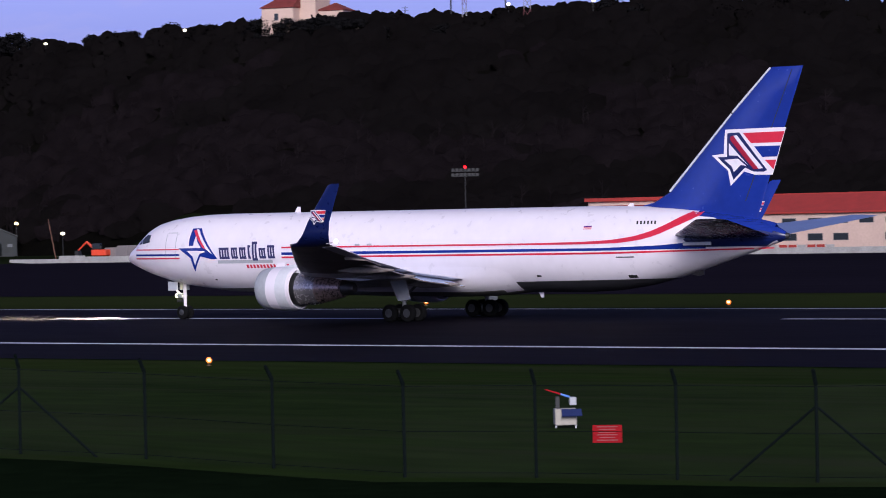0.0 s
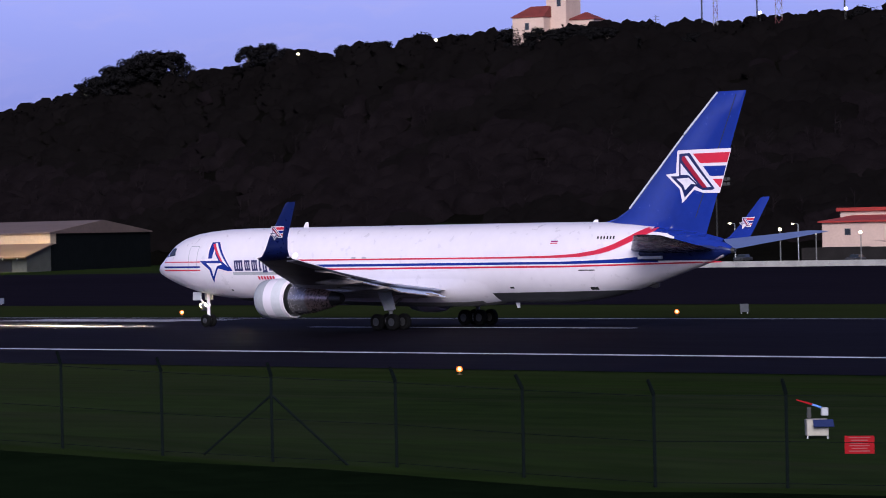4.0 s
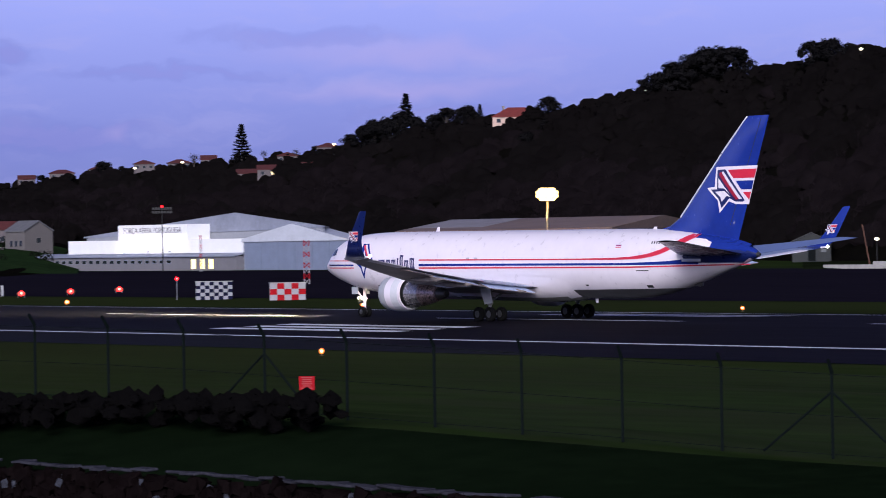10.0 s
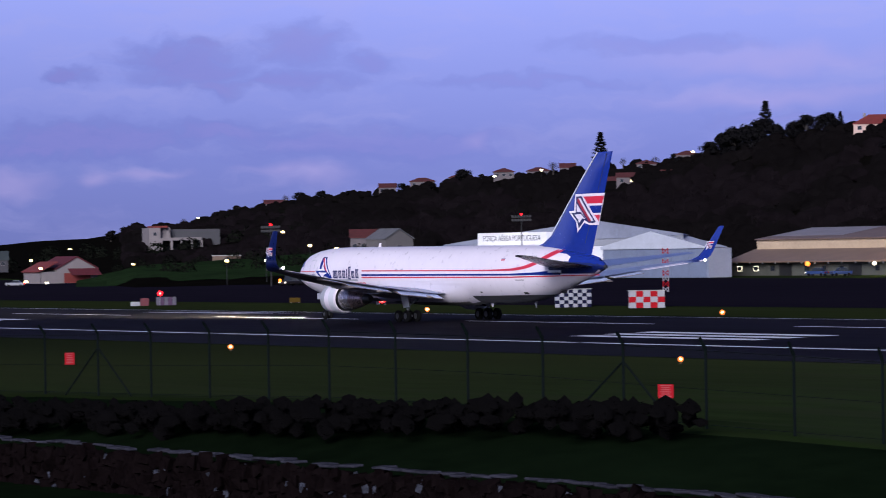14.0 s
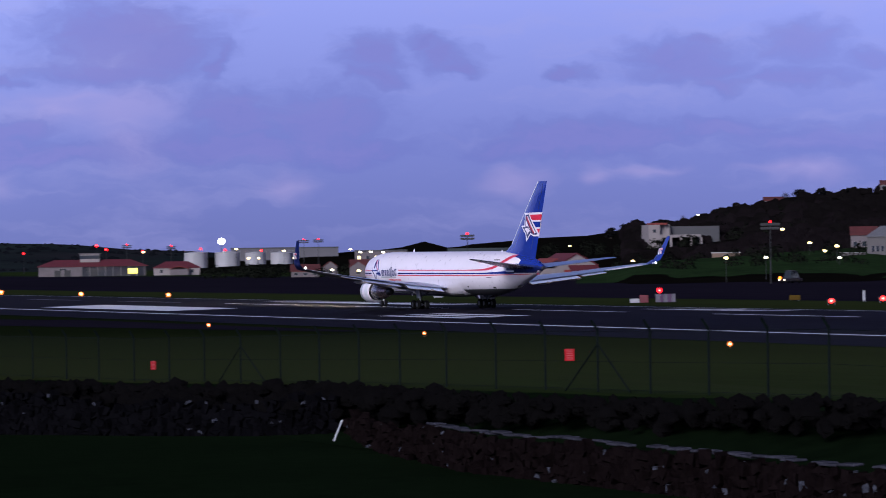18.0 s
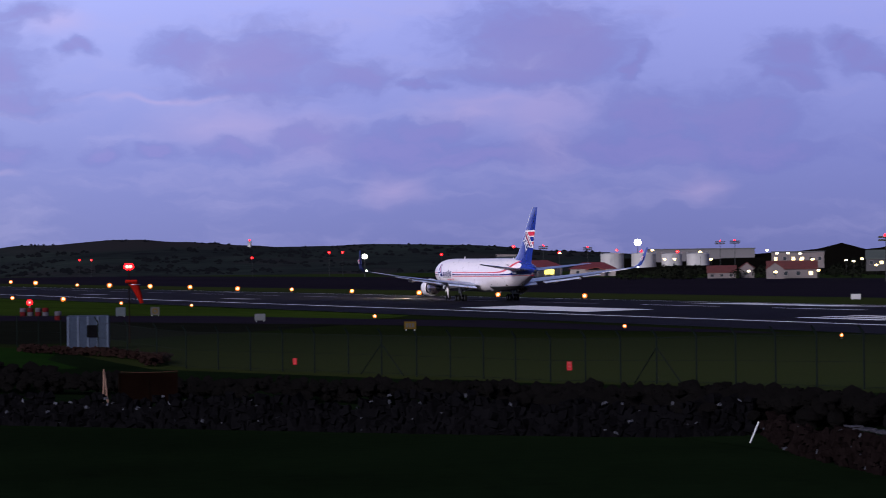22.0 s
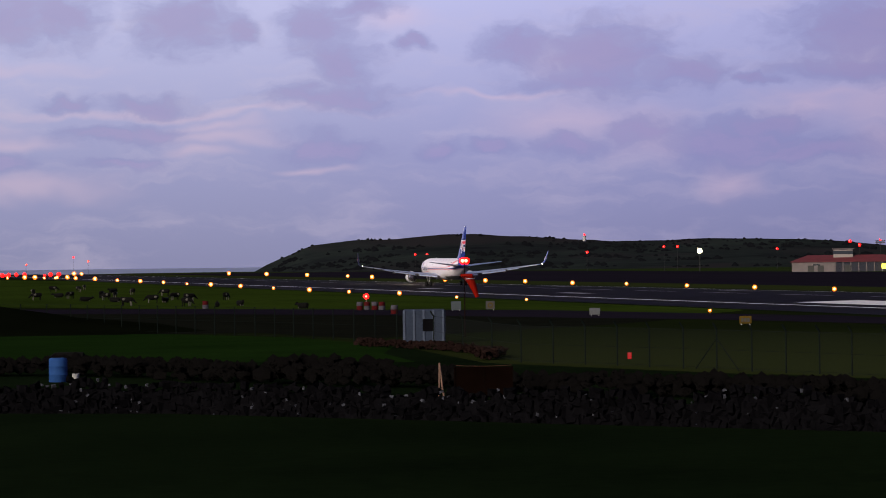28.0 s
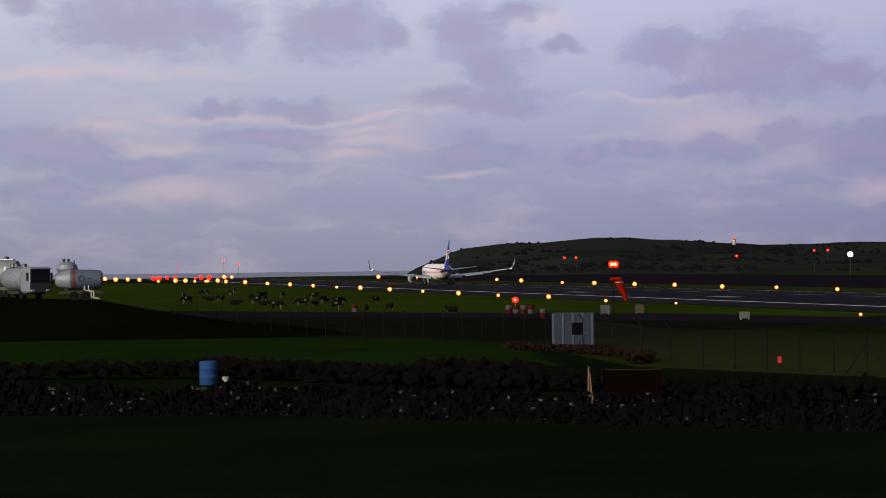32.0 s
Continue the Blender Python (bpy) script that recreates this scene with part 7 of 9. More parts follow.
for x, y in ((223.7, 373), (233.6, 376.4), (241.2, 376.3), (249.4, 377)):
    papi(x, y)


def checker_hut(x, y, w, h, a, b, nx, ny, label):
    """A hut with a chequered front, panel by panel."""
    B = thing("chequered_hut", label, "hut", at=pose(x, y, ground_z(x), 0, 0, -34))
    part("body", boxm(-w / 2 + 0.02, w / 2 - 0.02, 0.05, 2.2, 0.0, h - 0.02), CONCRETE, B)
    for i in range(nx):
        for j in range(ny):
            part("panel", boxm(-w / 2 + i * w / nx, -w / 2 + (i + 1) * w / nx - 0.01, 0.0, 0.05, j * h / ny, (j + 1) * h / ny - 0.01), a if (i + j) % 2 else b, B)
    part("roof", boxm(-w / 2 - 0.08, w / 2 + 0.08, -0.05, 2.3, h, h + 0.08), CONCRETE, B)


NAVY = mat("dark_blue_panel", (0.007, 0.008, 0.026), 0.8, var=0.2, spec=0.05)
SIGNRED = mat("red_sign_paint", (0.30, 0.006, 0.012), 0.7, var=0.15, spec=0.08)
PANELW = mat("white_panel_paint", (0.26, 0.26, 0.28), 0.5, var=0.08)
checker_hut(232, 330, 4.4, 2.15, NAVY, PANELW, 8, 5, "hut with navy and white chequered panels")
checker_hut(232, 315, 4.2, 2.0, SIGNRED, PANELW, 5, 3, "hut with red and white chequered panels")


def lattice_mast(x, y, h, w, label):
    B = thing("lattice_mast", label, "mast", at=pose(x, y, ground_z(x), 0, 0, -35))
    n = 8
    for k in range(n):
        m = SIGNRED if k % 2 else PANELW
        z0, z1 = h * k / n, h * (k + 1) / n
        for sx in (-w / 2, w / 2):
            for sy in (-w / 2, w / 2):
                part("leg", tube(bmesh.new(), (sx, sy, z0), (sx, sy, z1), 0.06, n=5), m, B)
        for s in (-w / 2, w / 2):
            part("brace", tube(bmesh.new(), (-w / 2, s, z0), (w / 2, s, z1), 0.04, n=4), m, B)
            part("brace", tube(bmesh.new(), (w / 2, s, z0), (-w / 2, s, z1), 0.04, n=4), m, B)
            part("brace", tube(bmesh.new(), (s, -w / 2, z0), (s, w / 2, z1), 0.04, n=4), m, B)
    return B


lattice_mast(300, 402.5, 6.6, 0.8, "red and white banded lattice mast")
lattice_mast(420, 602.3, 8.1, 0.45, "thin red and white banded lattice mast")
part("red_lamp", ball(bmesh.new(), (0, 0, 8.6), 0.45, 10), REDGLOW, scene.objects["lattice_mast.001"])


def lamp_stem(x, y, h, label="red lamp on a thin stem", r=0.3):
    B = thing("obstruction_light", label, "warning light", "red warning lamps", at=pose(x, y, ground_z(x)))
    part("stem", tube(bmesh.new(), (0, 0, 0), (0, 0, h - r), 0.05, n=6), STEEL, B)
    part("red_lamp", ball(bmesh.new(), (0, 0, h), r, 10), REDGLOW, B)
    d = math.hypot(x, y)
    part("lamp_core", ball(bmesh.new(), (-x / d * r * 0.75, -y / d * r * 0.82, h), r * 0.34, 8), REDHOT, B)


lamp_stem(230, 335, 2.6, r=0.24)
lamp_stem(224.6, 422, 1.7, r=0.4)
# striped boards by the far taxiway
B = thing("striped_barrier", "row of red and white striped marker boards", "marker", at=pose(222.7, 419.6, ground_z(223), 0, 0, -27))
DULLW = mat("dull_white_board", (0.105, 0.098, 0.12), 0.8, var=0.2, spec=0.05)
for k in range(5):
    part("board", boxm(k * 0.57, 0.54 + k * 0.57, 0, 0.08, 0.05, 1.25, bevel=0.02), (DULLW, mat("violet_board", (0.05, 0.018, 0.055), 0.7, var=0.1))[k % 2], B)
B = thing("marker_box", "low white and red marker box", "marker", at=pose(221.5, 421.4, ground_z(222), 0, 0, -27))
part("box", boxm(-1.75, -0.4, 0, 0.6, 0, 0.6, bevel=0.04), PANELW, B)
part("box", boxm(-0.35, 0.85, 0, 0.8, 0, 1.1, bevel=0.04), mat("dull_red_box", (0.10, 0.012, 0.02), 0.7, var=0.2), B)
for x, y, w, h, m, lab in ((232, 267, 2.0, 0.65, mat("dim_board", (0.075, 0.085, 0.12), 0.7, var=0.15, spec=0.05), "pale blue-white distance marker board"), (227, 388, 1.5, 0.7, mat("yellow_sign", (0.06, 0.036, 0.006), 0.7, var=0.1, spec=0.05), "yellow taxiway sign board"), (228, 372, 0.35, 1.4, PANELW, "slim white airfield marker post"),
                          (216, 480, 1.6, 0.9, PANELW, "small white airfield marker board"), (205, 150, 0.7, 0.7, mat("grey_board", (0.07, 0.075, 0.085), 0.7, var=0.15, spec=0.05), "small white runway marker post"), (212, 105, 0.6, 0.8, MATS["grey_board"], "small white runway marker post")):
    x2, y2 = near_true(x, y) if x < 240 else (x, y)
    B = thing("marker_board", lab, "sign", "airfield marker boards", at=pose(x2, y2, ground_z(x2), 0, 0, -math.degrees(math.atan2(x, y))))
    part("board", boxm(-w / 2, w / 2, 0, 0.12, 0.12, h + 0.1, bevel=0.02), m, B)
    for a in (-w * 0.35, w * 0.35):
        part("leg", boxm(a - 0.03, a + 0.03, 0.03, 0.09, -0.05, 0.14), STEEL, B)
# near-side signs
YELLOW = MATS["yellow_sign"]
for x, y, w, h, a, b, lab in ((94.9, 380, 1.25, 0.8, mat("grey_board", (0.07, 0.075, 0.085), 0.7, var=0.15, spec=0.05), None, "small white distance board beside the taxiway"), (94.4, 316.7, 1.2, 0.75, YELLOW, BLACK, "yellow and black taxiway direction sign"), (94.2, 434.6, 1.2, 1.1, BLACK, YELLOW, "black sign with a yellow disc"), (89, 432, 1.3, 1.15, mat("blue_grey_box", (0.045, 0.055, 0.065), 0.7, var=0.1, spec=0.05), None, "grey electrical cabinet beside the taxiway")):
    B = thing("taxiway_sign", lab, "sign", "taxiway signs", at=pose(x, y, 0, 0, 0, -math.degrees(math.atan2(x, y))))
    part("board", boxm(-w / 2, w / 2, 0, 0.2, 0.15, h + 0.15, bevel=0.03), a, B)
    if b is YELLOW:
        part("disc", lathe(bmesh.new(), [(-0.03, 0.36), (0.0, 0.36)], 20, "y", (0, 0, h / 2 + 0.15)), b, B)
        part("disc_centre", lathe(bmesh.new(), [(-0.05, 0.2), (-0.02, 0.2)], 20, "y", (0, 0, h / 2 + 0.15)), BLACK, B)
    elif b:
        for k in range(3):
            part("legend_bar", boxm(-0.42 + k * 0.3, -0.2 + k * 0.3, -0.02, 0.0, 0.32, 0.72), b, B)
    for s in (-w * 0.35, w * 0.35):
        part("leg", boxm(s - 0.04, s + 0.04, 0.06, 0.14, -0.05, 0.16), STEEL, B)


def windsock():
    B = thing("windsock_pole", "pole with orange windsock and red lamp", "windsock", at=pose(59.7, 286, 0, 0, 0, -12))
    om = mat("orange_cloth", (0.17, 0.007, 0.005), 0.9, var=0.2, scale=3, spec=0.0)
    part("pole", tube(bmesh.new(), (0, 0, -0.2), (0, 0, 6.5), 0.05, 0.04, 8), mat("red_pole_paint", (0.008, 0.004, 0.004), 0.9, var=0.2, spec=0.0), B)
    part("lamp_arm", boxm(-0.35, 0.35, -0.05, 0.05, 6.45, 6.55), STEEL, B)
    for x in (-0.15, 0.15):
        part("red_lamp", ball(bmesh.new(), (x, 0, 6.7), 0.31, 10), glow("sock_lamp_glow", (1, 0.004, 0.008), 7), B)
        part("lamp_core", ball(bmesh.new(), (x, -0.26, 6.7), 0.15, 8), REDHOT, B)
    bm = lathe(bmesh.new(), [(0, 0.45), (0.06, 0.45)], 16, "z", (0.45, 0, 5.1), caps=False)
    part("hoop", bm, STEEL, B)
    rings = []
    for k in range(7):
        f = k / 6
        c, r = Vector((0.35 + 0.75 * f, 0, 5.25 - 0.25 * f - 1.5 * f ** 1.3)), 0.42 - 0.26 * f
        rings.append([(c.x + r * math.cos(i * math.tau / 14), c.y + r * math.sin(i * math.tau / 14), c.z + 0.25 * r * math.cos(i * math.tau / 14)) for i in range(14)])
    smooth(part("sock", loft(bmesh.new(), rings), om, B, "limp orange cloth sock"))
    part("sock_top", boxm(-0.35, 0.75, -0.3, 0.3, 5.25, 5.55, bevel=0.1), om, B)


windsock()


def vehicle(name, label, x, y, rz, length, h, paint, lights):
    """A small service vehicle: body, cab, wheels and lights."""
    B = thing(name, label, "vehicle", at=pose(x, y, ground_z(x), 0, 0, rz))
    part("body", boxm(-0.9, 0.9, -length / 2, length / 2, 0.4, 1.05, bevel=0.12), paint, B)
    part("cab", loft(bmesh.new(), [[(-0.85, -length * 0.3, 1.05), (0.85, -length * 0.3, 1.05), (0.85, length * 0.22, 1.05), (-0.85, length * 0.22, 1.05)], [(-0.7, -length * 0.24, h), (0.7, -length * 0.24, h), (0.7, length * 0.1, h), (-0.7, length * 0.1, h)]]), GLASS, B)
    part("cab_roof", boxm(-0.7, 0.7, -length * 0.24, length * 0.1, h, h + 0.05), paint, B)
    for sx in (-0.82, 0.82):
        for sy in (-length * 0.32, length * 0.32):
            smooth(part("wheel", lathe(bmesh.new(), [(-0.1, 0.2), (-0.1, 0.32), (0.1, 0.32), (0.1, 0.2)], 16, "x", (sx, sy, 0.32)), RUBBER, B))
    for sx in (-0.65, 0.65):
        part("headlight", ball(bmesh.new(), (sx, length / 2, 0.75), 0.16, 8), WHITEGLOW if lights == "white" else GLASS, B)
        part("tail_light", ball(bmesh.new(), (sx, -length / 2, 0.8), 0.16, 8), REDGLOW if lights == "red" else SIGNRED, B)
    return B


vehicle("fire_engine", "dark service truck with lit headlamps on the apron", 346, 593, 120, 7.0, 2.6, mat("dark_truck_paint", (0.016, 0.010, 0.010), 0.5, var=0.2), "white")
part("beacon", ball(bmesh.new(), (0.4, 3.6, 1.2), 0.3, 10), glow("amber_beacon_glow", (1.0, 0.22, 0.02), 4), scene.objects["fire_engine"], "glowing amber beacon")
vehicle("car", "small car with lit red tail lights on the taxiway", 330, 690, 60, 4.2, 1.5, PANELW, "red")
vehicle("pickup", "pickup with lit headlamps beside the old hangar", 458, 560, 20, 4.8, 1.7, mat("blue_car_paint", (0.018, 0.04, 0.13), 0.4, var=0.1), "white")
vehicle("pickup", "blue pickup parked by the old hangar", 458, 552, 80, 4.8, 1.7, MATS["blue_car_paint"], "")
for k, (x, y) in enumerate(((468, 396), (470, 403), (468, 388), (466, 380), (472, 372), (467, 363), (466, 352), (470, 344), (446, 296), (447, 288), (446, 304), (448, 281))):
    vehicle("car", "parked pale car beyond the apron wall", x, y, 90 + 10 * (k % 3), 4.2, 1.5, (mat("pale_car_paint", (0.07, 0.07, 0.08), 0.45, var=0.1), mat("grey_car_paint", (0.03, 0.03, 0.034), 0.45, var=0.1), mat("dim_blue_car_paint", (0.012, 0.025, 0.08), 0.45, var=0.1))[k % 3], "white" if k in (1, 4) else "")
# car park lamps beyond the apron
for y, x, h in ((385, 475, 7.4), (372, 474, 6.8), (350, 476, 6.9), (408, 476, 6.2), (335, 474, 6.6)):
    B = thing("street_lamp", "lit car park lamp on a slender pole", "street lamp", "car park lamps", at=pose(x, y, 0, 0, 0, -50))
    part("pole", tube(bmesh.new(), (0, 0, -0.3), (0, 0, h), 0.09, 0.06, 6), STEEL, B)
    part("arm", tube(bmesh.new(), (0, 0, h), (-0.9, 0, h + 0.15), 0.05, 0.05, 5), STEEL, B)
    part("lamp_head", ball(bmesh.new(), (-0.9, 0, h + 0.05), 0.26, 8, 0.6), WHITEGLOW, B)
B = thing("apron_wall", "low pale concrete wall along the apron", "wall")
y = 332
while y < 394:
    part("wall_panel", boxm(424, 424.35, y, y + 5.97, -0.2, 1.1, bevel=0.03), CONCRETE, B)
    y += 6
# small beacon house on the headland
B = thing("beacon_tower", "small white beacon tower with red lamp on the headland", "beacon", at=spot(13.86, 2290, 19.2))
part("tower", lathe(bmesh.new(), [(-1, 1.3), (2.6, 1.1), (2.8, 1.4), (3.0, 1.4)], 12, "z"), PANELW, B)
part("red_lamp", ball(bmesh.new(), (0, 0, 3.8), 0.7, 8), REDGLOW, B)
for az, el, d in ((10.95, 0.1, 2000), (11.15, 0.1, 2000), (13.9, 0.1, 1700), (15.22, 0.18, 1700), (15.45, 0.18, 1700), (17.15, 0.12, 1700), (18.39, 0.24, 1385), (18.55, 0.17, 1385), (20.16, 0.16, 1600), (20.58, 0.14, 1600), (21.2, 0.12, 1600), (19.17, 0.13, 1500), (5.1, 0.12, 2000), (5.35, 0.05, 1900), (4.3, 0.0, 2000)):
    top = EYE + d * math.tan(radians(el))
    B = thing("obstruction_light", "distant red warning lamp on a mast", "warning light", "red warning lamps", at=spot(az, d, 0))
    part("stem", tube(bmesh.new(), (0, 0, -0.3), (0, 0, top), 0.08, 0.05, 6), MASTST, B)
    part("red_lamp", ball(bmesh.new(), (0, 0, top), 0.62, 8), REDGLOW, B)
    part("lamp_core", ball(bmesh.new(), (-0.45 * math.sin(radians(az)), -0.45 * math.cos(radians(az)), top), 0.2, 8), REDHOT, B)

# ---- near fields: taxiway exit, walls, hedge, fence ----
tagged(patch("taxiway", [(128.3, 300), (115, 318), (98, 352), (72, 415), (30, 470), (-60, 520), (-60, 560), (30, 515), (60, 490), (85, 452), (112, 412), (128.3, 395)], TARMAC, 0.02), "narrow dark asphalt taxiway leaving the runway", "taxiway", kind="structure")
tagged(patch("field", [(-200, 40), (46, 40), (58, 62), (66, 84), (66.5, 96), (62, 110), (66, 138), (68, 152), (66, 160), (62, 167), (59, 174), (54, 189), (46, 214), (49, 262), (36, 300), (-100, 330), (-200, 330)], FIELD, 0.012), "dark rough pasture between dry stone walls", "pasture", kind="structure")

tagged(patch("meadow", [(-60, 250), (10.3, 237.2), (27, 227.3), (42.2, 218.3), (44, 240), (49, 262), (46, 295), (38, 316), (15.2, 349.7), (-60, 360)], mat("meadow_grass", (0.0086, 0.0240, 0.0052), 0.98, scale=0.08, fine=16, col2=(0.0034, 0.0100, 0.0024), spec=0.0, bump=0.05), 0.018), "fresh green meadow beyond the hedge", "meadow", kind="structure")

tagged(patch("infield", [(-60, 600), (32.5, 546.4), (78.1, 452.8), (100.2, 406.2), (110, 392), (131, 440), (131.5, 1500), (60, 1600), (-60, 900)], mat("infield_grass", (0.026, 0.045, 0.0078), 0.98, scale=0.035, fine=14, col2=(0.010, 0.019, 0.004), spec=0.0, stretch=(1, 0.35, 1)), 0.016), "bright mown grass where the cattle graze", "grass", kind="structure")

tagged(patch("rough_ground", [(-80, 560), (29.6, 527), (76.3, 442.7), (96, 350), (84, 330), (51, 286), (45.8, 316.8), (38, 318), (15.5, 355.9), (-80, 366)], mat("rough_weeds", (0.0080, 0.0092, 0.0070), 0.98, scale=0.1, fine=10, col2=(0.0036, 0.0042, 0.0036), spec=0.0, bump=0.08), 0.014), "dark rough grass along the field fence", "rough grass", kind="structure")


def along(line, step):
    """Points every step metres on a polyline, with the direction there."""
    out, rest = [], 0.0
    for (x0, y0), (x1, y1) in zip(line, line[1:]):
        ln = math.hypot(x1 - x0, y1 - y0)
        s = rest
        while s < ln:
            out.append((x0 + (x1 - x0) * s / ln, y0 + (y1 - y0) * s / ln, math.degrees(math.atan2(y1 - y0, x1 - x0))))
            s += step
        rest = s - ln
    return out


STONE = mat("basalt_stone", (0.0026, 0.0025, 0.0033), 0.98, var=0.5, scale=1.6, fine=6, bump=0.01, spec=0.0)
CAP = mat("pale_wall_cap", (0.030, 0.030, 0.040), 0.95, var=0.5, scale=0.9, fine=6, bump=0.01, spec=0.0)
# small pale stones whose colour also stands in for glints on the wall
GLINTSTONE = mat("pale_glint_stone", (0.034, 0.036, 0.048), 0.9, var=0.8, scale=6, spec=0.0)


def stone_meshes(rng, n, lo, hi):
    out = []
    for _ in range(n):
        bm = box(bmesh.new(), -0.5, 0.5, -0.5, 0.5, -0.5, 0.5)
        size = rng.uniform(lo, hi, 3)
        for v in bm.verts:
            v.co = Vector((v.co[i] + rng.uniform(-0.22, 0.22)) * size[i] for i in range(3))
        me = bpy.data.meshes.new("stone")
        bm.to_mesh(me)
        bm.free()
        out.append(me)
    return out


BROWNSTONE = mat("brown_basalt", (0.0046, 0.0031, 0.0034), 0.98, var=0.55, scale=1.8, fine=6, bump=0.01, spec=0.0)


def stone_wall(name, line, height, width, label, rng, cap=False, pale=0.06, parts=300, stone=STONE):
    """A dry stone wall: a core, stones on its face as parts, and a flat cap where it has one."""
    B = thing(name, label, "stone wall")
    bm = bmesh.new()
    pts = along(line, 1.5)
    rings = []
    for x, y, a in pts:
        n = Vector((-math.sin(radians(a)), math.cos(radians(a)), 0))
        c = Vector((x, y, 0))
        h = height - 0.2 + rng.uniform(-0.12, 0.06) + (0.0 if cap else 0.28 * noise.noise(Vector((x * 0.25, y * 0.25, 3))))
        rings.append([c - n * width / 2 + Vector((0, 0, -0.2)), c + n * width / 2 + Vector((0, 0, -0.2)), c + n * width * 0.36 + Vector((0, 0, h)), c - n * width * 0.36 + Vector((0, 0, h))])
    loft(bm, rings)
    part("core", bm, stone, B)
    if cap:
        for x, y, a in along(line, 0.72):
            if rng.random() < 0.93:
                m = pose(x, y, height + rng.uniform(-0.04, 0.03), rng.uniform(-5, 5), rng.uniform(-3, 3), a + rng.uniform(-8, 8)) @ pose(0, rng.uniform(-0.12, 0.12), 0)
                part("cap_slab", boxm(-0.38, 0.36, -width * rng.uniform(0.1, 0.3), width * rng.uniform(0.1, 0.3), -0.05, 0.02, bevel=0.02, m=m), CAP, B)
    shapes = stone_meshes(rng, 8, 0.16, 0.4)
    light = stone_meshes(rng, 4, 0.04, 0.2)
    for m in shapes:
        m.materials.append(stone)
    for m in light:
        m.materials.append(GLINTSTONE)
    places = []
    for x, y, a in along(line, 0.34):
        n = Vector((-math.sin(radians(a)), math.cos(radians(a)), 0))
        side = 1 if n.dot(Vector((-x, -y, 0))) > 0 else -1
        tall = height + (0.0 if cap else 0.12 + 0.4 * noise.noise(Vector((x * 0.25, y * 0.25, 3))))
        for z in np.arange(0.1, tall - (0.22 if cap else 0.0), 0.23):
            w = width * (0.5 - 0.14 * z / height)
            places.append((Vector((x, y, z + rng.uniform(-0.08, 0.08))) + n * side * (w - 0.08) + Vector((rng.uniform(-0.1, 0.1), rng.uniform(-0.1, 0.1), 0)), rng.uniform(0, 360)))
    rng.shuffle(places)
    for p, r in places[:parts]:
        ob = new("stone", (light if rng.random() < pale else shapes)[rng.integers(4)])
        ob.parent = B
        ob.matrix_basis = pose(*p, rng.uniform(-25, 25), rng.uniform(-25, 25), r)
    # the rest, joined
    vs, fs, k = [], [], 0
    vs2, fs2, k2 = [], [], 0
    for p, r in places[parts:]:
        is_pale = rng.random() < pale
        me = light[rng.integers(4)] if is_pale else shapes[rng.integers(8)]
        m = pose(*p, rng.uniform(-25, 25), rng.uniform(-25, 25), r)
        co = [tuple(m @ v.co) for v in me.vertices]
        fa = [[i for i in q.vertices] for q in me.polygons]
        if is_pale:
            vs2 += co
            fs2 += [[i + k2 for i in q] for q in fa]
            k2 += len(co)
        else:
            vs += co
            fs += [[i + k for i in q] for q in fa]
            k += len(co)
    for v, f, m in ((vs, fs, stone), (vs2, fs2, GLINTSTONE)):
        if v:
            me = bpy.data.meshes.new("stones")
            me.from_pydata(v, [], f)
            me.materials.append(m)
            ob = new("stones", me)
            ob.parent = B
            ob["kind"] = "stuff"
    return B


RNG = np.random.default_rng(21)
WALL1 = [(46.0, 40), (45.6, 54), (45.3, 62), (44.8, 75), (44.2, 88), (43.9, 95), (45, 101)]
WALL2 = [(-20, 166), (0, 158.5), (8, 155.5), (18, 150.5), (26, 141), (32.4, 133.5), (38, 127), (43, 121.5), (48.5, 117)]
WALL3 = [(49, 116), (46.5, 108), (45, 101)]
stone_wall("dry_stone_wall", WALL1, 1.3, 0.9, "dark dry stone wall with pale capping slabs", RNG, cap=True, pale=0.16, stone=BROWNSTONE)
stone_wall("dry_stone_wall", WALL2, 1.25, 1.1, "dark basalt dry stone wall with scattered pale stones", RNG, pale=0.17)
stone_wall("dry_stone_wall", WALL3, 0.8, 1.2, "collapsed end of a dark dry stone wall", RNG, pale=0.12, parts=60, stone=BROWNSTONE)

# the perimeter fence, which runs along a low bank: bearing, distance, height of its foot
FENCE_D = [(11.2, 262, 0), (12.6, 219.6, 0), (16.7, 197.5, 0), (19, 184, 0.05), (20.5, 174, 0.3), (22.5, 157, 0.75), (25, 140, 1.15), (28, 125, 1.45), (31, 114, 1.7), (34, 108, 1.55), (36.5, 103, 1.3), (39, 99, 1.1), (42, 97, 0.75), (44.5, 95, 0.45), (47.8, 93, 0.2), (50, 90, 0.05), (52.2, 86.6, 0), (54.5, 85.6, 0), (59.3, 82.6, 0), (66, 82, 0)]
BEARINGS = [64.2, 61.7, 59.29, 56.9, 54.48, 52.22, 49.97, 47.79, 45.66, 43.78, 42.08, 40.36, 38.86, 37.36, 35.95, 34.57, 33.28, 32.04, 30.9, 29.86, 28.85, 27.85, 26.95, 26.05, 25.2, 24.35, 23.55, 22.85, 22.17, 21.5, 20.82, 20.2, 19.6, 19.0, 18.4, 17.85, 17.28, 16.7, 16.1, 15.53, 14.95, 14.4, 13.85, 13.3, 12.75, 12.25, 11.75, 11.25]
# the bank's crest by y: x, height
CREST = sorted((d * math.cos(radians(a)), d * math.sin(radians(a)), z) for a, d, z in FENCE_D)


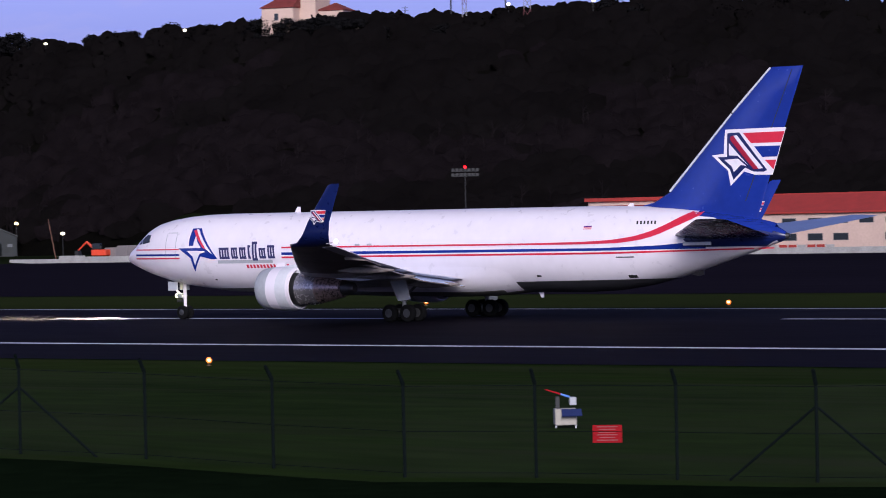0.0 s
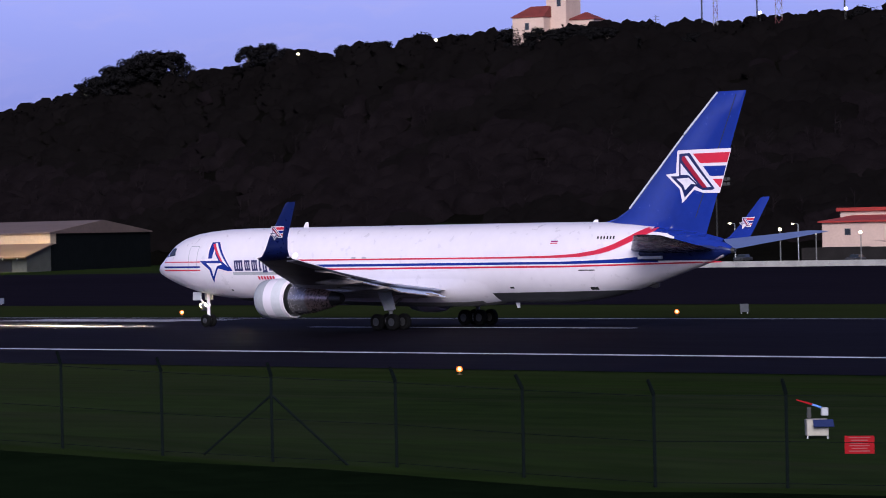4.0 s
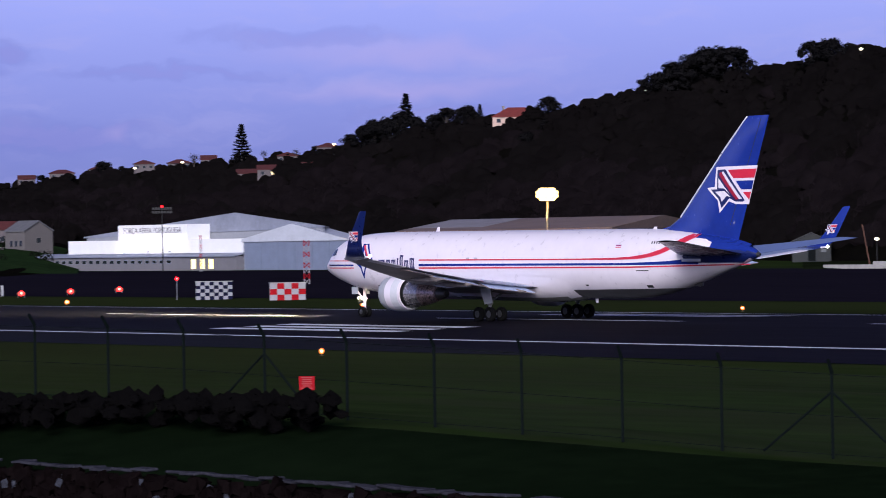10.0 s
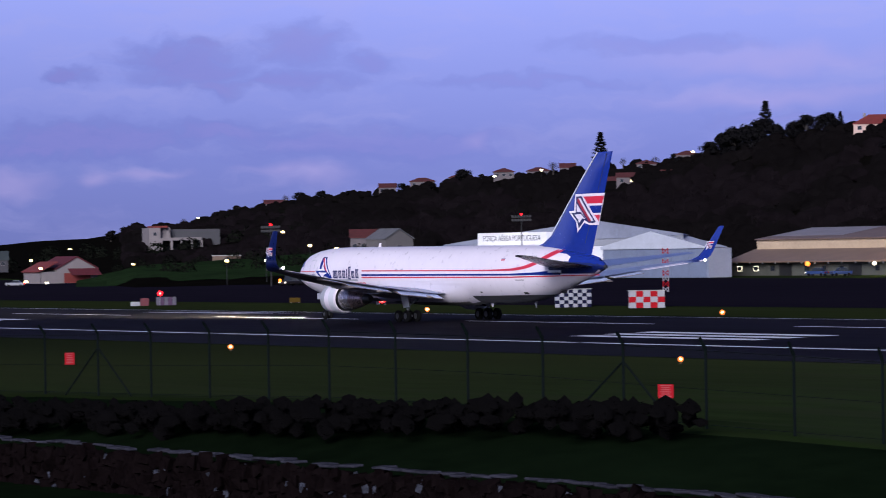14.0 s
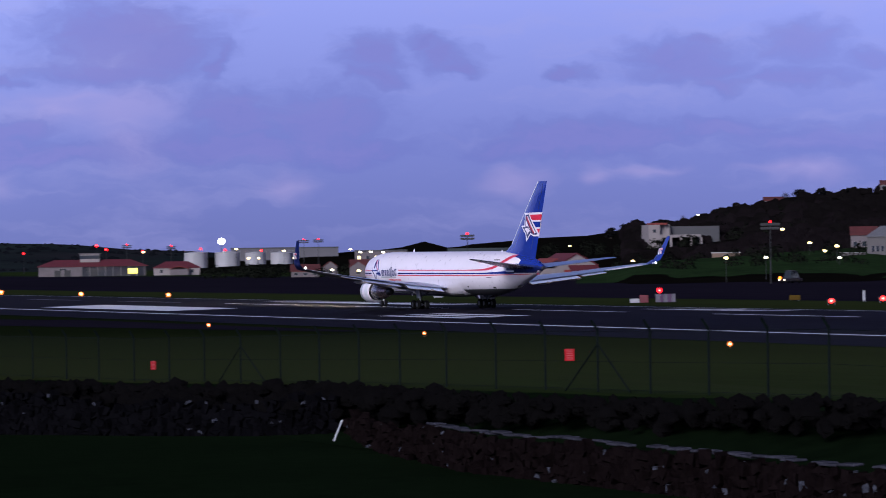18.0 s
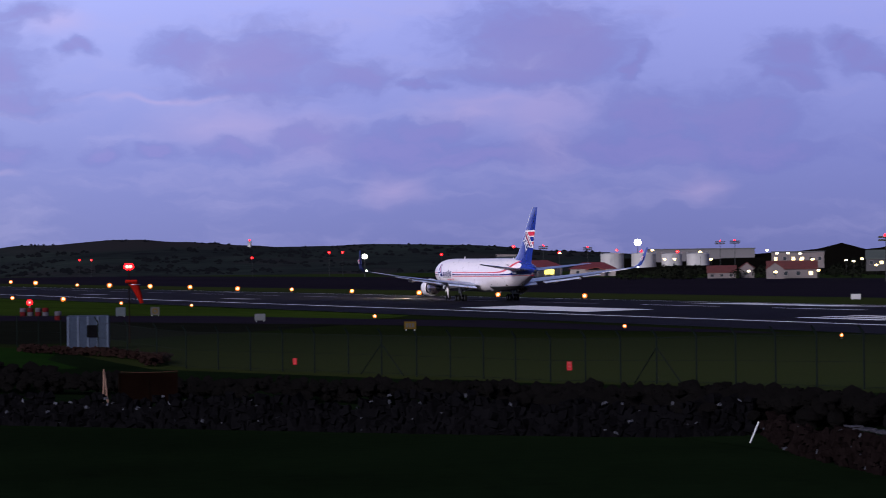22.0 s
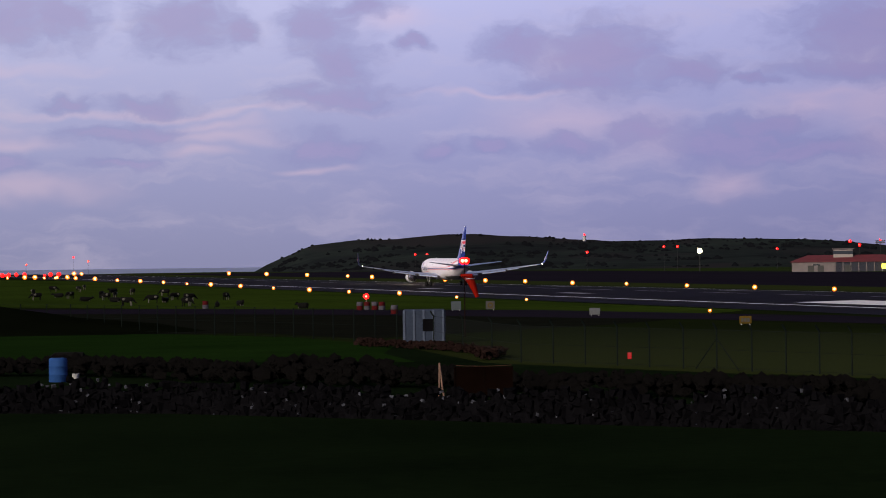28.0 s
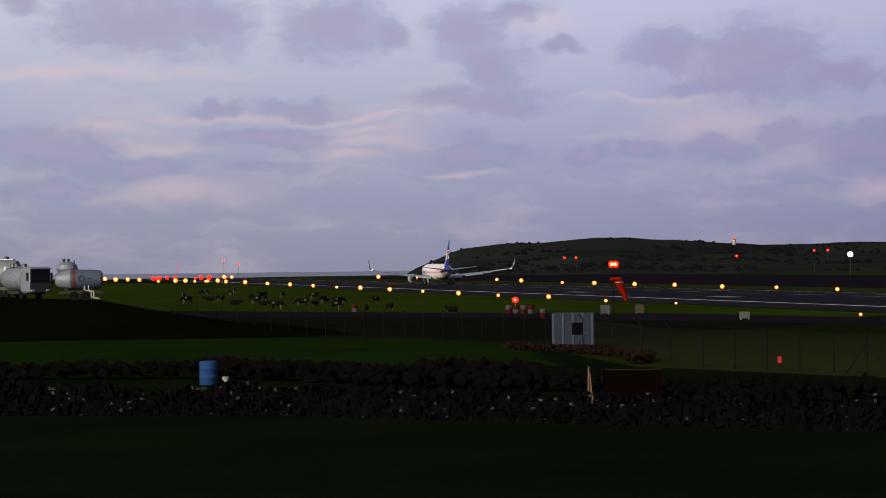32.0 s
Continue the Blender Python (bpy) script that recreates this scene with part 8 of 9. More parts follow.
def bank_z(x, y):
    """Height of the low grassy bank under the fence."""
    cx, cz = lerp(CREST, y)
    u = cx - x
    f = 1 - min(1.0, max(0.0, abs(u) - 0.8) / (12.0 if u > 0 else 16.0))
    return cz * f * f * (3 - 2 * f)


def fence_bank():
    bm = bmesh.new()
    rows = []
    for k in range(56):
        y = 34 + k * 2.7
        cx = lerp(CREST, y)[0]
        rows.append([bm.verts.new((cx + u, y, bank_z(cx + u, y) + 0.03 + 0.05 * noise.noise(Vector((cx + u, y, 0)) * 0.5) * min(1, bank_z(cx + u, y) * 3))) for u in (-13, -11, -9, -7, -5, -3, -1.5, 0, 1.5, 4, 7, 10, 13, 17)])
    for p, q in zip(rows, rows[1:]):
        for i in range(13):
            bm.faces.new((p[i], p[i + 1], q[i + 1], q[i]))
    ob = smooth(part("bank", bm, [GRASS, FIELD]), 180)
    for p in ob.data.polygons:
        p.material_index = 1 if p.center.x < lerp(CREST, p.center.y)[0] - 1.4 else 0
    tagged(ob, "low grassy bank under the perimeter fence", "bank", kind="structure")


fence_bank()
HEDGEM = mat("hedge_leaves", (0.0036, 0.0033, 0.0036), 0.98, scale=0.5, fine=7, col2=(0.0024, 0.0022, 0.0024), spec=0.0, bump=0.1)


def hedge(name, line, h, w, label, leaf=0.05, per=24, m=None, uneven=0.22):
    """A rambling hedge: rounded masses of growth with loose sprays on them."""
    spots = []
    for x, y, a in along(line, 0.5):
        k = 1 + uneven * noise.noise(Vector((x * 0.16, y * 0.16, 5))) + 0.5 * uneven * noise.noise(Vector((x * 0.6, y * 0.6, 8)))
        for _ in range(7):
            r = RNG.uniform(0.14, 0.26) * h
            top = h * k * RNG.uniform(0.25, 1.0) ** 0.6
            spots.append((x + RNG.uniform(-w, w), y + RNG.uniform(-w, w), bank_z(x, y) + max(0.1, top - r), r))
    masses(name, RNG, spots, m or HEDGEM, label, "hedge", 1, (-0.2, -0.5, 0.6), 0.2)
    v, f = leaf_cloud(RNG, spots, leaf, per, 0.8, 0.5)
    tagged(cloud_object("loose_sprays", v, f, m or HEDGEM), label, "hedge", kind="stuff")


hedge("hedge", [(58.7, 78.3), (57.2, 83.4), (54.6, 89.4), (52.6, 95.7), (51.2, 104), (51, 116), (51.3, 127), (50, 143), (43, 156), (35.5, 170), (26, 187), (18, 204), (-15, 214)], 1.3, 1.3, "low dark hedge of brambles along the pasture")
hedge("bramble_bank", [(27.5, 183), (33, 182.5)], 1.75, 1.0, "dark bramble thicket in the pasture")
hedge("wall_brambles", [(42, 127), (46, 121), (50, 117), (50, 112)], 1.7, 1.3, "dark brambles over the ruined wall end")
hedge("dry_reeds", [(46, 262), (49.5, 245), (50, 228), (47, 219)], 0.75, 0.6, "dry brown weeds at the fence corner", 0.1, 14, mat("dry_weeds", (0.0105, 0.0058, 0.0056), 0.98, var=0.5, scale=1.2, spec=0.0))



def chain_link():
    m = bpy.data.materials.new("chain_link")
    m.use_nodes = True
    nt = m.node_tree
    N, L = nt.nodes.new, nt.links.new
    b = nt.nodes["Principled BSDF"]
    b.inputs["Base Color"].default_value = (0.0042, 0.0080, 0.0046, 1)
    b.inputs["Roughness"].default_value = 0.7
    # wires finer than the eye resolves: a thin, slightly uneven veil
    tc, out = N("ShaderNodeTexCoord"), nt.nodes["Material Output"]
    n, mr = N("ShaderNodeTexNoise"), N("ShaderNodeMapRange")
    L(tc.outputs["UV"], n.inputs["Vector"])
    n.inputs["Scale"].default_value = 1.4
    mr.inputs["To Min"].default_value, mr.inputs["To Max"].default_value = 0.04, 0.13
    L(n.outputs["Fac"], mr.inputs["Value"])
    tr, ms = N("ShaderNodeBsdfTransparent"), N("ShaderNodeMixShader")
    L(mr.outputs[0], ms.inputs[0])
    L(tr.outputs[0], ms.inputs[1])
    L(b.outputs[0], ms.inputs[2])
    L(ms.outputs[0], out.inputs[0])
    return m


LINK = chain_link()


def fence(name, pts, h, label, arm=0.45, braces=(), mesh=True):
    B = thing(name, label, "fence")
    bm = tube(bmesh.new(), (0, 0, -0.1), (0, 0, h), 0.045, n=8)
    if arm:
        tube(bm, (0, 0, h), (-arm * 0.55, 0, h + arm * 0.8), 0.06, 0.05, 6)
        ball(bm, (-arm * 0.55, 0, h + arm * 0.8), 0.045, 6)
    me = bpy.data.meshes.new("post")
    bm.to_mesh(me)
    bm.free()
    me.materials.append(DGREEN)
    pts = [p if len(p) > 3 else (*p, 0.0) for p in pts]
    for x, y, a, z in pts:
        ob = new("post", me)
        ob.parent = B
        # the arm leans away from the runway
        ob.matrix_basis = pose(x, y, z, 0, 0, a - 90)
    for k, ((x0, y0, _, g0), (x1, y1, _, g1)) in enumerate(zip(pts, pts[1:])):
        bm = bmesh.new()
        for z in (0.15, h * 0.5, h - 0.05):
            tube(bm, (x0, y0, z + g0), (x1, y1, z + g1), 0.008, n=4)
        part("wire", bm, DGREEN, B)
        if mesh:
            bm = bmesh.new()
            vs = [bm.verts.new(p) for p in ((x0, y0, g0 + 0.02), (x1, y1, g1 + 0.02), (x1, y1, g1 + h), (x0, y0, g0 + h))]
            f = bm.faces.new(vs)
            uv = bm.loops.layers.uv.new("UVMap")
            ln = math.hypot(x1 - x0, y1 - y0)
            for lp, c in zip(f.loops, ((0, 0), (ln, 0), (ln, h), (0, h))):
                lp[uv].uv = c
            part("mesh_panel", bm, LINK, B)
        if k in braces:
            xa, ya, _, ga = pts[k - 1]
            part("brace", tube(bmesh.new(), (x0, y0, g0 + h * 0.78), (x0 + (x1 - x0) * 0.62, y0 + (y1 - y0) * 0.62, g1 + 0.05), 0.035, n=6), DGREEN, B)
            part("brace", tube(bmesh.new(), (x0, y0, g0 + h * 0.78), (x0 + (xa - x0) * 0.62, y0 + (ya - y0) * 0.62, ga + 0.05), 0.035, n=6), DGREEN, B)
    return B, pts


def fence_points():
    xy = [(lerp(FENCE_D, a)[0] * math.sin(radians(a)), lerp(FENCE_D, a)[0] * math.cos(radians(a))) for a in BEARINGS]
    return [(x, y, math.degrees(math.atan2(xy[min(i + 1, len(xy) - 1)][1] - xy[max(i - 1, 0)][1], xy[min(i + 1, len(xy) - 1)][0] - xy[max(i - 1, 0)][0])), lerp(FENCE_D, a)[1]) for i, ((x, y), a) in enumerate(zip(xy, BEARINGS))]


fence("perimeter_fence", fence_points(), 2.45, "dark green chain-link perimeter fence with angled post tops", braces=(2, 8, 14, 22, 30, 38))
fence("field_fence", along([(51, 272), (44, 300), (30, 345), (12, 372), (-10, 380)], 4.4), 2.7, "dark post-and-wire fence across the field", arm=0.0, mesh=False)


def red_sign(x, y, z, rz, w, h):
    B = thing("warning_sign", "red warning sign with white lines fixed to the fence", "sign", "fence warning signs", at=pose(x, y, z, 0, 0, rz))
    part("plate", boxm(-w / 2, w / 2, -0.07, -0.05, -h / 2, h / 2, bevel=0.004), SIGNRED, B)
    for k in range(6):
        ww = w * (0.36, 0.28, 0.3, 0.34, 0.26, 0.36)[k]
        zz = h * (0.4 - 0.15 * k)
        part("text_bar", boxm(-ww, ww, -0.076, -0.0705, zz - h * 0.03, zz + h * 0.03), mat("faded_white_print", (0.28, 0.08, 0.085), 0.8, var=0.2, spec=0.05), B)


red_sign(71.0, 48.4, 1.1, -62, 0.76, 0.46)
red_sign(61.3, 82.3, 2.38, -55, 0.51, 0.43)
red_sign(58.7, 117.9, 2.8, -26, 0.38, 0.47)
red_sign(61.89, 176.46, 0.87, -25, 0.3, 0.5)
red_sign(51.71, 198.37, 0.79, -20, 0.25, 0.4)


def solar_box():
    B = thing("bird_scarer", "pale box with solar panel and red-blue pointer behind the fence", "equipment box", at=pose(86.5, 60.6, 0, 0, 0, -48))
    part("box", boxm(-0.33, 0.36, -0.25, 0.25, 0.1, 0.62, bevel=0.02), mat("cream_box", (0.34, 0.31, 0.27), 0.6, var=0.12), B)
    for x in (-0.3, 0.33):
        part("leg", boxm(x - 0.02, x + 0.02, -0.22, -0.18, -0.03, 0.12), STEEL, B)
    part("solar_panel", boxm(-0.28, 0.36, -0.02, 0.02, -0.17, 0.17, m=pose(0.14, -0.38, 0.5, -55, 0, 0)), mat("solar_glass", (0.02, 0.03, 0.10), 0.15, var=0.1), B, "dark blue solar panel")
    part("mast", boxm(-0.28, -0.16, -0.06, 0.06, 0.62, 1.0), BLACK, B)
    part("head", boxm(0.16, 0.38, -0.1, 0.1, 0.72, 0.98, bevel=0.02), GREYP, B)
    part("pointer", tube(bmesh.new(), (0.16, -0.05, 0.98), (-0.12, -0.05, 1.08), 0.035, n=8), mat("blue_pointer", (0.1, 0.25, 0.7), 0.5, var=0.1), B)
    part("pointer", tube(bmesh.new(), (-0.12, -0.05, 1.08), (-0.62, -0.05, 1.24), 0.035, 0.02, 8), SIGNRED, B)


solar_box()


def container():
    B = thing("equipment_shelter", "pale grey ribbed equipment shelter behind the fence", "shelter", at=pose(52.8, 269.5, 0, 0, 0, -12))
    m = mat("pale_shelter", (0.022, 0.030, 0.050), 0.8, var=0.25, scale=0.6, spec=0.05)
    part("body", boxm(-1.75, 1.75, 0, 2.4, 0.0, 2.75, bevel=0.12), m, B)
    for k in range(5):
        part("rib", boxm(-1.7 + k * 0.8, -1.52 + k * 0.8, -0.07, 0.02, 0.1, 2.7, bevel=0.02), mat("pale_rib", (0.050, 0.063, 0.095), 0.8, var=0.2, scale=1.5, spec=0.05), B)
    part("vent", boxm(-0.1, 0.75, -0.08, 0.03, 0.95, 1.95), mat("shelter_void", (0.003, 0.003, 0.004), 0.95, var=0.2, spec=0.0), B)


container()
# dull white and dull red for the banded drums
DRUMW = mat("drum_dull_white", (0.045, 0.042, 0.055), 0.8, var=0.35, scale=2, spec=0.05)
DRUMRED = mat("drum_dull_red", (0.045, 0.0035, 0.005), 0.8, var=0.35, scale=2, spec=0.05)
lamp_stem(80.5, 452, 1.9, "red lamp on a thin stem", 0.42)
for k, (x, y) in enumerate(((79.6, 452), (80.6, 452), (81.6, 451.5), (82.5, 451), (77.5, 415), (63, 489))):
    B = thing("marker_drum", "red and white banded marker drum", "marker", "marker drums", at=pose(x, y, 0, 0, 0, 0))
    smooth(part("drum", lathe(bmesh.new(), [(0, 0.42), (0.06, 0.45), (0.55, 0.45), (0.6, 0.43)], 16, "z"), DRUMW if k % 2 else DRUMRED, B))
    smooth(part("drum_top", lathe(bmesh.new(), [(0.6, 0.43), (0.64, 0.45), (1.1, 0.45), (1.16, 0.4)], 16, "z"), DRUMRED if k % 2 else DRUMW, B))

# white pipe leaning on the wall, forked pale stakes and rusty gate, blue drum and pail
B = thing("white_pipe", "short white plastic pipe leaning at the wall", "pipe", at=pose(46.57, 112.76, 0.3, 0, 0, 0))
part("pipe", tube(bmesh.new(), (-0.12, 0.04, -0.33), (0.22, -0.08, 0.53), 0.035, n=10), mat("white_plastic", (0.30, 0.31, 0.35), 0.4, var=0.06), B)
WOODP = mat("bleached_wood", (0.12, 0.066, 0.05), 0.85, var=0.25, scale=3)
B = thing("forked_stakes", "pair of bleached wooden stakes standing at the wall", "stakes", at=pose(32.5, 161.5, 0, 0, 0, -11))
part("stake", tube(bmesh.new(), (-0.13, 0, -0.2), (-0.1, 0, 1.72), 0.05, 0.038, 8), WOODP, B)
bm = bmesh.new()
for p, q in (((-0.1, 0.04, 1.7), (-0.02, 0.02, 1.05)), ((-0.02, 0.02, 1.05), (0.03, 0, 0.45)), ((0.03, 0, 0.45), (0.2, 0, -0.45))):
    tube(bm, p, q, 0.045, 0.05, 8)
part("stake", bm, WOODP, B, "crooked bleached stake")
B = thing("rusty_gate", "dark rusty sheet-metal gate with pale top rail", "gate", at=pose(33.1, 161.4, 0, 0, 0, -11))
part("sheet", boxm(0, 2.9, 0, 0.05, 0.05, 1.5), mat("dark_rust", (0.0030, 0.0014, 0.0011), 0.98, var=0.4, scale=1.2, spec=0.0), B)
bm = bmesh.new()
for k in range(6):
    p, q = k / 6, (k + 1) / 6
    tube(bm, (0.1 + 2.8 * p, 0.02, 1.58 - 0.2 * p * (1 - p)), (0.1 + 2.8 * q, 0.02, 1.58 - 0.2 * q * (1 - q)), 0.02, n=6)
part("top_rail", bm, mat("rail_rust", (0.035, 0.017, 0.013), 0.9, var=0.4, scale=2, spec=0.0), B, "thin sagging top rail")
for x in (0.0, 1.45, 2.86):
    part("upright", boxm(x, x + 0.06, -0.04, 0.09, -0.1, 1.52), mat("rust_frame", (0.0035, 0.002, 0.0017), 0.95, var=0.3, spec=0.0), B)
B = thing("blue_drum", "tall blue plastic drum standing in the pasture", "drum", at=pose(16.3, 193.3, 0, 0, 0, 0))
BP = mat("blue_plastic", (0.008, 0.040, 0.14), 0.8, var=0.15, scale=2, spec=0.1)
smooth(part("drum", lathe(bmesh.new(), [(0, 0.5), (0.05, 0.53), (0.42, 0.53), (0.45, 0.55), (0.48, 0.53), (0.9, 0.53), (0.93, 0.55), (0.96, 0.53), (1.33, 0.53), (1.38, 0.49)], 28, "z"), BP, B))
part("drum_lid", lathe(bmesh.new(), [(1.38, 0.46), (1.41, 0.44)], 24, "z"), BP, B)
B = thing("pail", "small white pail beside the blue drum", "pail", at=pose(17.3, 193.2, 0, 0, 0, 0))
smooth(part("pail", lathe(bmesh.new(), [(0, 0.16), (0.02, 0.18), (0.46, 0.22), (0.48, 0.23)], 16, "z"), PANELW, B))


# ---- cattle ----
HIDE = mat("black_hide", (0.003, 0.003, 0.003), 0.9, var=0.3, scale=3, spec=0.05)
HIDEW = mat("white_hide", (0.06, 0.055, 0.05), 0.9, var=0.15, scale=3)


def cow(x, y, rz, lying=False, patch_at=None, z=0.0):
    B = thing("cow", "black and white cow lying in the pasture" if lying else "black and white cow grazing in the pasture", "cow", "grazing cattle", at=pose(x, y, z - (0.55 if lying else 0), 0, 0, rz))
    rings = []
    for u, r, zc in ((-1.05, 0.12, 1.15), (-0.95, 0.34, 1.08), (-0.5, 0.42, 1.02), (0.1, 0.45, 0.98), (0.6, 0.40, 1.02), (0.85, 0.30, 1.1), (1.0, 0.12, 1.15)):
        rings.append([(r * 0.85 * math.cos(i * math.tau / 12), u, zc + r * math.sin(i * math.tau / 12)) for i in range(12)])
    smooth(part("body", loft(bmesh.new(), rings), HIDE, B))
    part("neck", tube(bmesh.new(), (0, 0.85, 1.15), (0, 1.3, 0.75 if not lying else 1.25), 0.22, 0.15, 8), HIDE, B)
    hz = 0.62 if not lying else 1.3
    part("head", loft(bmesh.new(), [[(r * math.cos(i * math.tau / 8), yy, zz + r * math.sin(i * math.tau / 8)) for i in range(8)] for yy, zz, r in ((1.2, hz + 0.12, 0.14), (1.4, hz, 0.13), (1.65, hz - 0.16, 0.08))]), HIDE, B)
    for sx in (-0.2, 0.2):
        part("ear", tube(bmesh.new(), (sx * 0.5, 1.22, hz + 0.2), (sx * 1.2, 1.2, hz + 0.22), 0.05, 0.02, 5), HIDE, B)
        for sy in (-0.75, 0.65):
            part("leg", tube(bmesh.new(), (sx, sy, 0.8), (sx, sy + 0.03, 0.0 if not lying else 0.55), 0.1, 0.055, 6), HIDE if sy < 0 else HIDEW, B)
    part("tail", tube(bmesh.new(), (0, -1.02, 1.25), (0, -1.12, 0.55), 0.03, 0.02, 5), HIDE, B)
    if patch_at is not None:
        part("white_patch", ball(bmesh.new(), (-0.2, patch_at, 1.08), 0.3, 8, 0.8), HIDEW, B)
        part("white_patch", ball(bmesh.new(), (0.2, patch_at, 1.08), 0.3, 8, 0.8), HIDEW, B)


for k, (x, y) in enumerate([(57.4, 744), (58.1, 686), (58.2, 660), (74.3, 819), (56.3, 607), (64.7, 663), (61.4, 621), (81.4, 806), (80.4, 870), (56.2, 534), (78.2, 775), (77.7, 727), (64, 567), (66.9, 573), (63.7, 517), (72.5, 585), (67, 506), (80.7, 692), (72.5, 606), (71.8, 515), (68.9, 829), (80.4, 595), (75.3, 475), (50, 640), (66, 650), (60, 590)]):
    cow(x, y, (k * 67) % 360, k % 3 == 1, (-0.5, None, 0.3)[k % 3])
cow(17.9, 205, 75, False, None)


# ---- bank with parked tank lorries ----
bm = bmesh.new()
rows = []
for y, hh in ((318, 0.0), (330, 1.9), (338, 3.5), (343, 3.7), (360, 3.7), (375, 0.0)):
    rows.append([(x, y, max(-0.3, hh * f)) for x, f in ((-60, 1.12), (-10, 1.12), (8, 1.08), (12, 1.0), (18.5, 0.95), (25, 0.6), (33, 0.28), (43, 0.0))])
vs = [[bm.verts.new(p) for p in r] for r in rows]
for a, b in zip(vs, vs[1:]):
    for i in range(len(a) - 1):
        bm.faces.new((a[i], a[i + 1], b[i + 1], b[i]))
tagged(smooth(part("bank", bm, mat("bank_turf", (0.0036, 0.005, 0.0026), 0.98, scale=0.1, fine=12, col2=(0.0018, 0.0025, 0.0014), spec=0.0)), 180), "low dark earth bank at the field's edge", "bank", kind="structure")


def lorry(x, y, z, rz, cab, label, drum_r=1.25, ln=5.0):
    B = thing("tank_lorry", label, "lorry", "parked tank lorries", at=pose(x, y, z, 0, 0, rz))
    wp = mat("white_lorry_paint", (0.13, 0.15, 0.215), 0.5, var=0.08, scale=0.6)
    part("chassis", boxm(-1.1, 1.1, -ln / 2 - 1.4, ln / 2, 0.6, 0.95), BLACK, B)
    bm = lathe(bmesh.new(), [(-ln / 2, drum_r * 0.55), (-ln / 2 + 0.25, drum_r * 0.9), (-ln / 2 + 0.7, drum_r), (ln / 2 - 0.7, drum_r), (ln / 2 - 0.25, drum_r * 0.85), (ln / 2, drum_r * 0.5)], 28, "y", (0, 0, 1.0 + drum_r))
    smooth(part("tank", bm, wp, B, "white tank"))
    part("walkway", boxm(-0.4, 0.4, -ln / 2 + 0.6, ln / 2 - 0.6, 1.0 + 2 * drum_r, 1.06 + 2 * drum_r), STEEL, B)
    for yy in (-ln * 0.25, ln * 0.1, ln * 0.3):
        part("hatch", lathe(bmesh.new(), [(0, 0.3), (0.25, 0.28), (0.3, 0.1)], 12, "z", (0, yy, 1.05 + 2 * drum_r)), DARKM, B)
    if cab:
        part("cab", boxm(-1.25, 1.25, -ln / 2 - 2.4, -ln / 2 - 0.3, 0.75, 3.4, bevel=0.15), wp, B, "white lorry cab")
        part("windscreen", boxm(-1.1, 1.1, -ln / 2 - 2.45, -ln / 2 - 2.38, 1.75, 3.2), mat("dark_windscreen", (0.006, 0.007, 0.009), 0.3, var=0.2, spec=0.1), B)
        part("grille", boxm(-1.15, 1.15, -ln / 2 - 2.44, -ln / 2 - 2.38, 0.8, 1.85), BLACK, B)
        for sx in (-0.85, 0.85):
            part("headlamp", boxm(sx - 0.2, sx + 0.2, -ln / 2 - 2.47, -ln / 2 - 2.4, 0.85, 1.1, bevel=0.03), STEEL, B)
        part("sun_visor", boxm(-1.2, 1.2, -ln / 2 - 2.7, -ln / 2 - 2.35, 3.15, 3.3, bevel=0.03), wp, B)
        for sx in (-1.4, 1.4):
            part("mirror", boxm(sx - 0.1, sx + 0.1, -ln / 2 - 2.3, -ln / 2 - 2.2, 2.0, 2.8), BLACK, B)
    else:
        part("rear_frame", tube(bmesh.new(), (-0.8, -ln / 2 - 0.5, 0.3), (0.8, -ln / 2 - 0.5, 0.3), 0.08, n=6), PANELW, B)
        for sx in (-0.8, 0.8):
            part("rear_frame", tube(bmesh.new(), (sx, -ln / 2 - 0.5, 0.3), (sx, -ln / 2 - 0.1, 1.6), 0.08, n=6), PANELW, B)
    for yy in (-ln * 0.3, 0.0, ln * 0.3):
        part("tank_hoop", lathe(bmesh.new(), [(yy - 0.05, drum_r + 0.005), (yy - 0.05, drum_r + 0.03), (yy + 0.05, drum_r + 0.03), (yy + 0.05, drum_r + 0.005)], 28, "y", (0, 0, 1.0 + drum_r), caps=False), STEEL, B)
    for sx in (-0.95, 0.95):
        for sy in (-ln * 0.32 - 1.0, ln * 0.2, ln * 0.42):
            smooth(part("wheel", lathe(bmesh.new(), [(-0.15, 0.25), (-0.15, 0.5), (0.15, 0.5), (0.15, 0.25)], 18, "x", (sx, sy, 0.5)), RUBBER, B))


lorry(9.9, 350.5, 3.7, 24, True, "white tank lorry with dark windscreen parked on the bank", 1.2)
lorry(7.3, 355, 4.1, 68, False, "large white tank trailer parked on the bank", 1.4, 6.0)


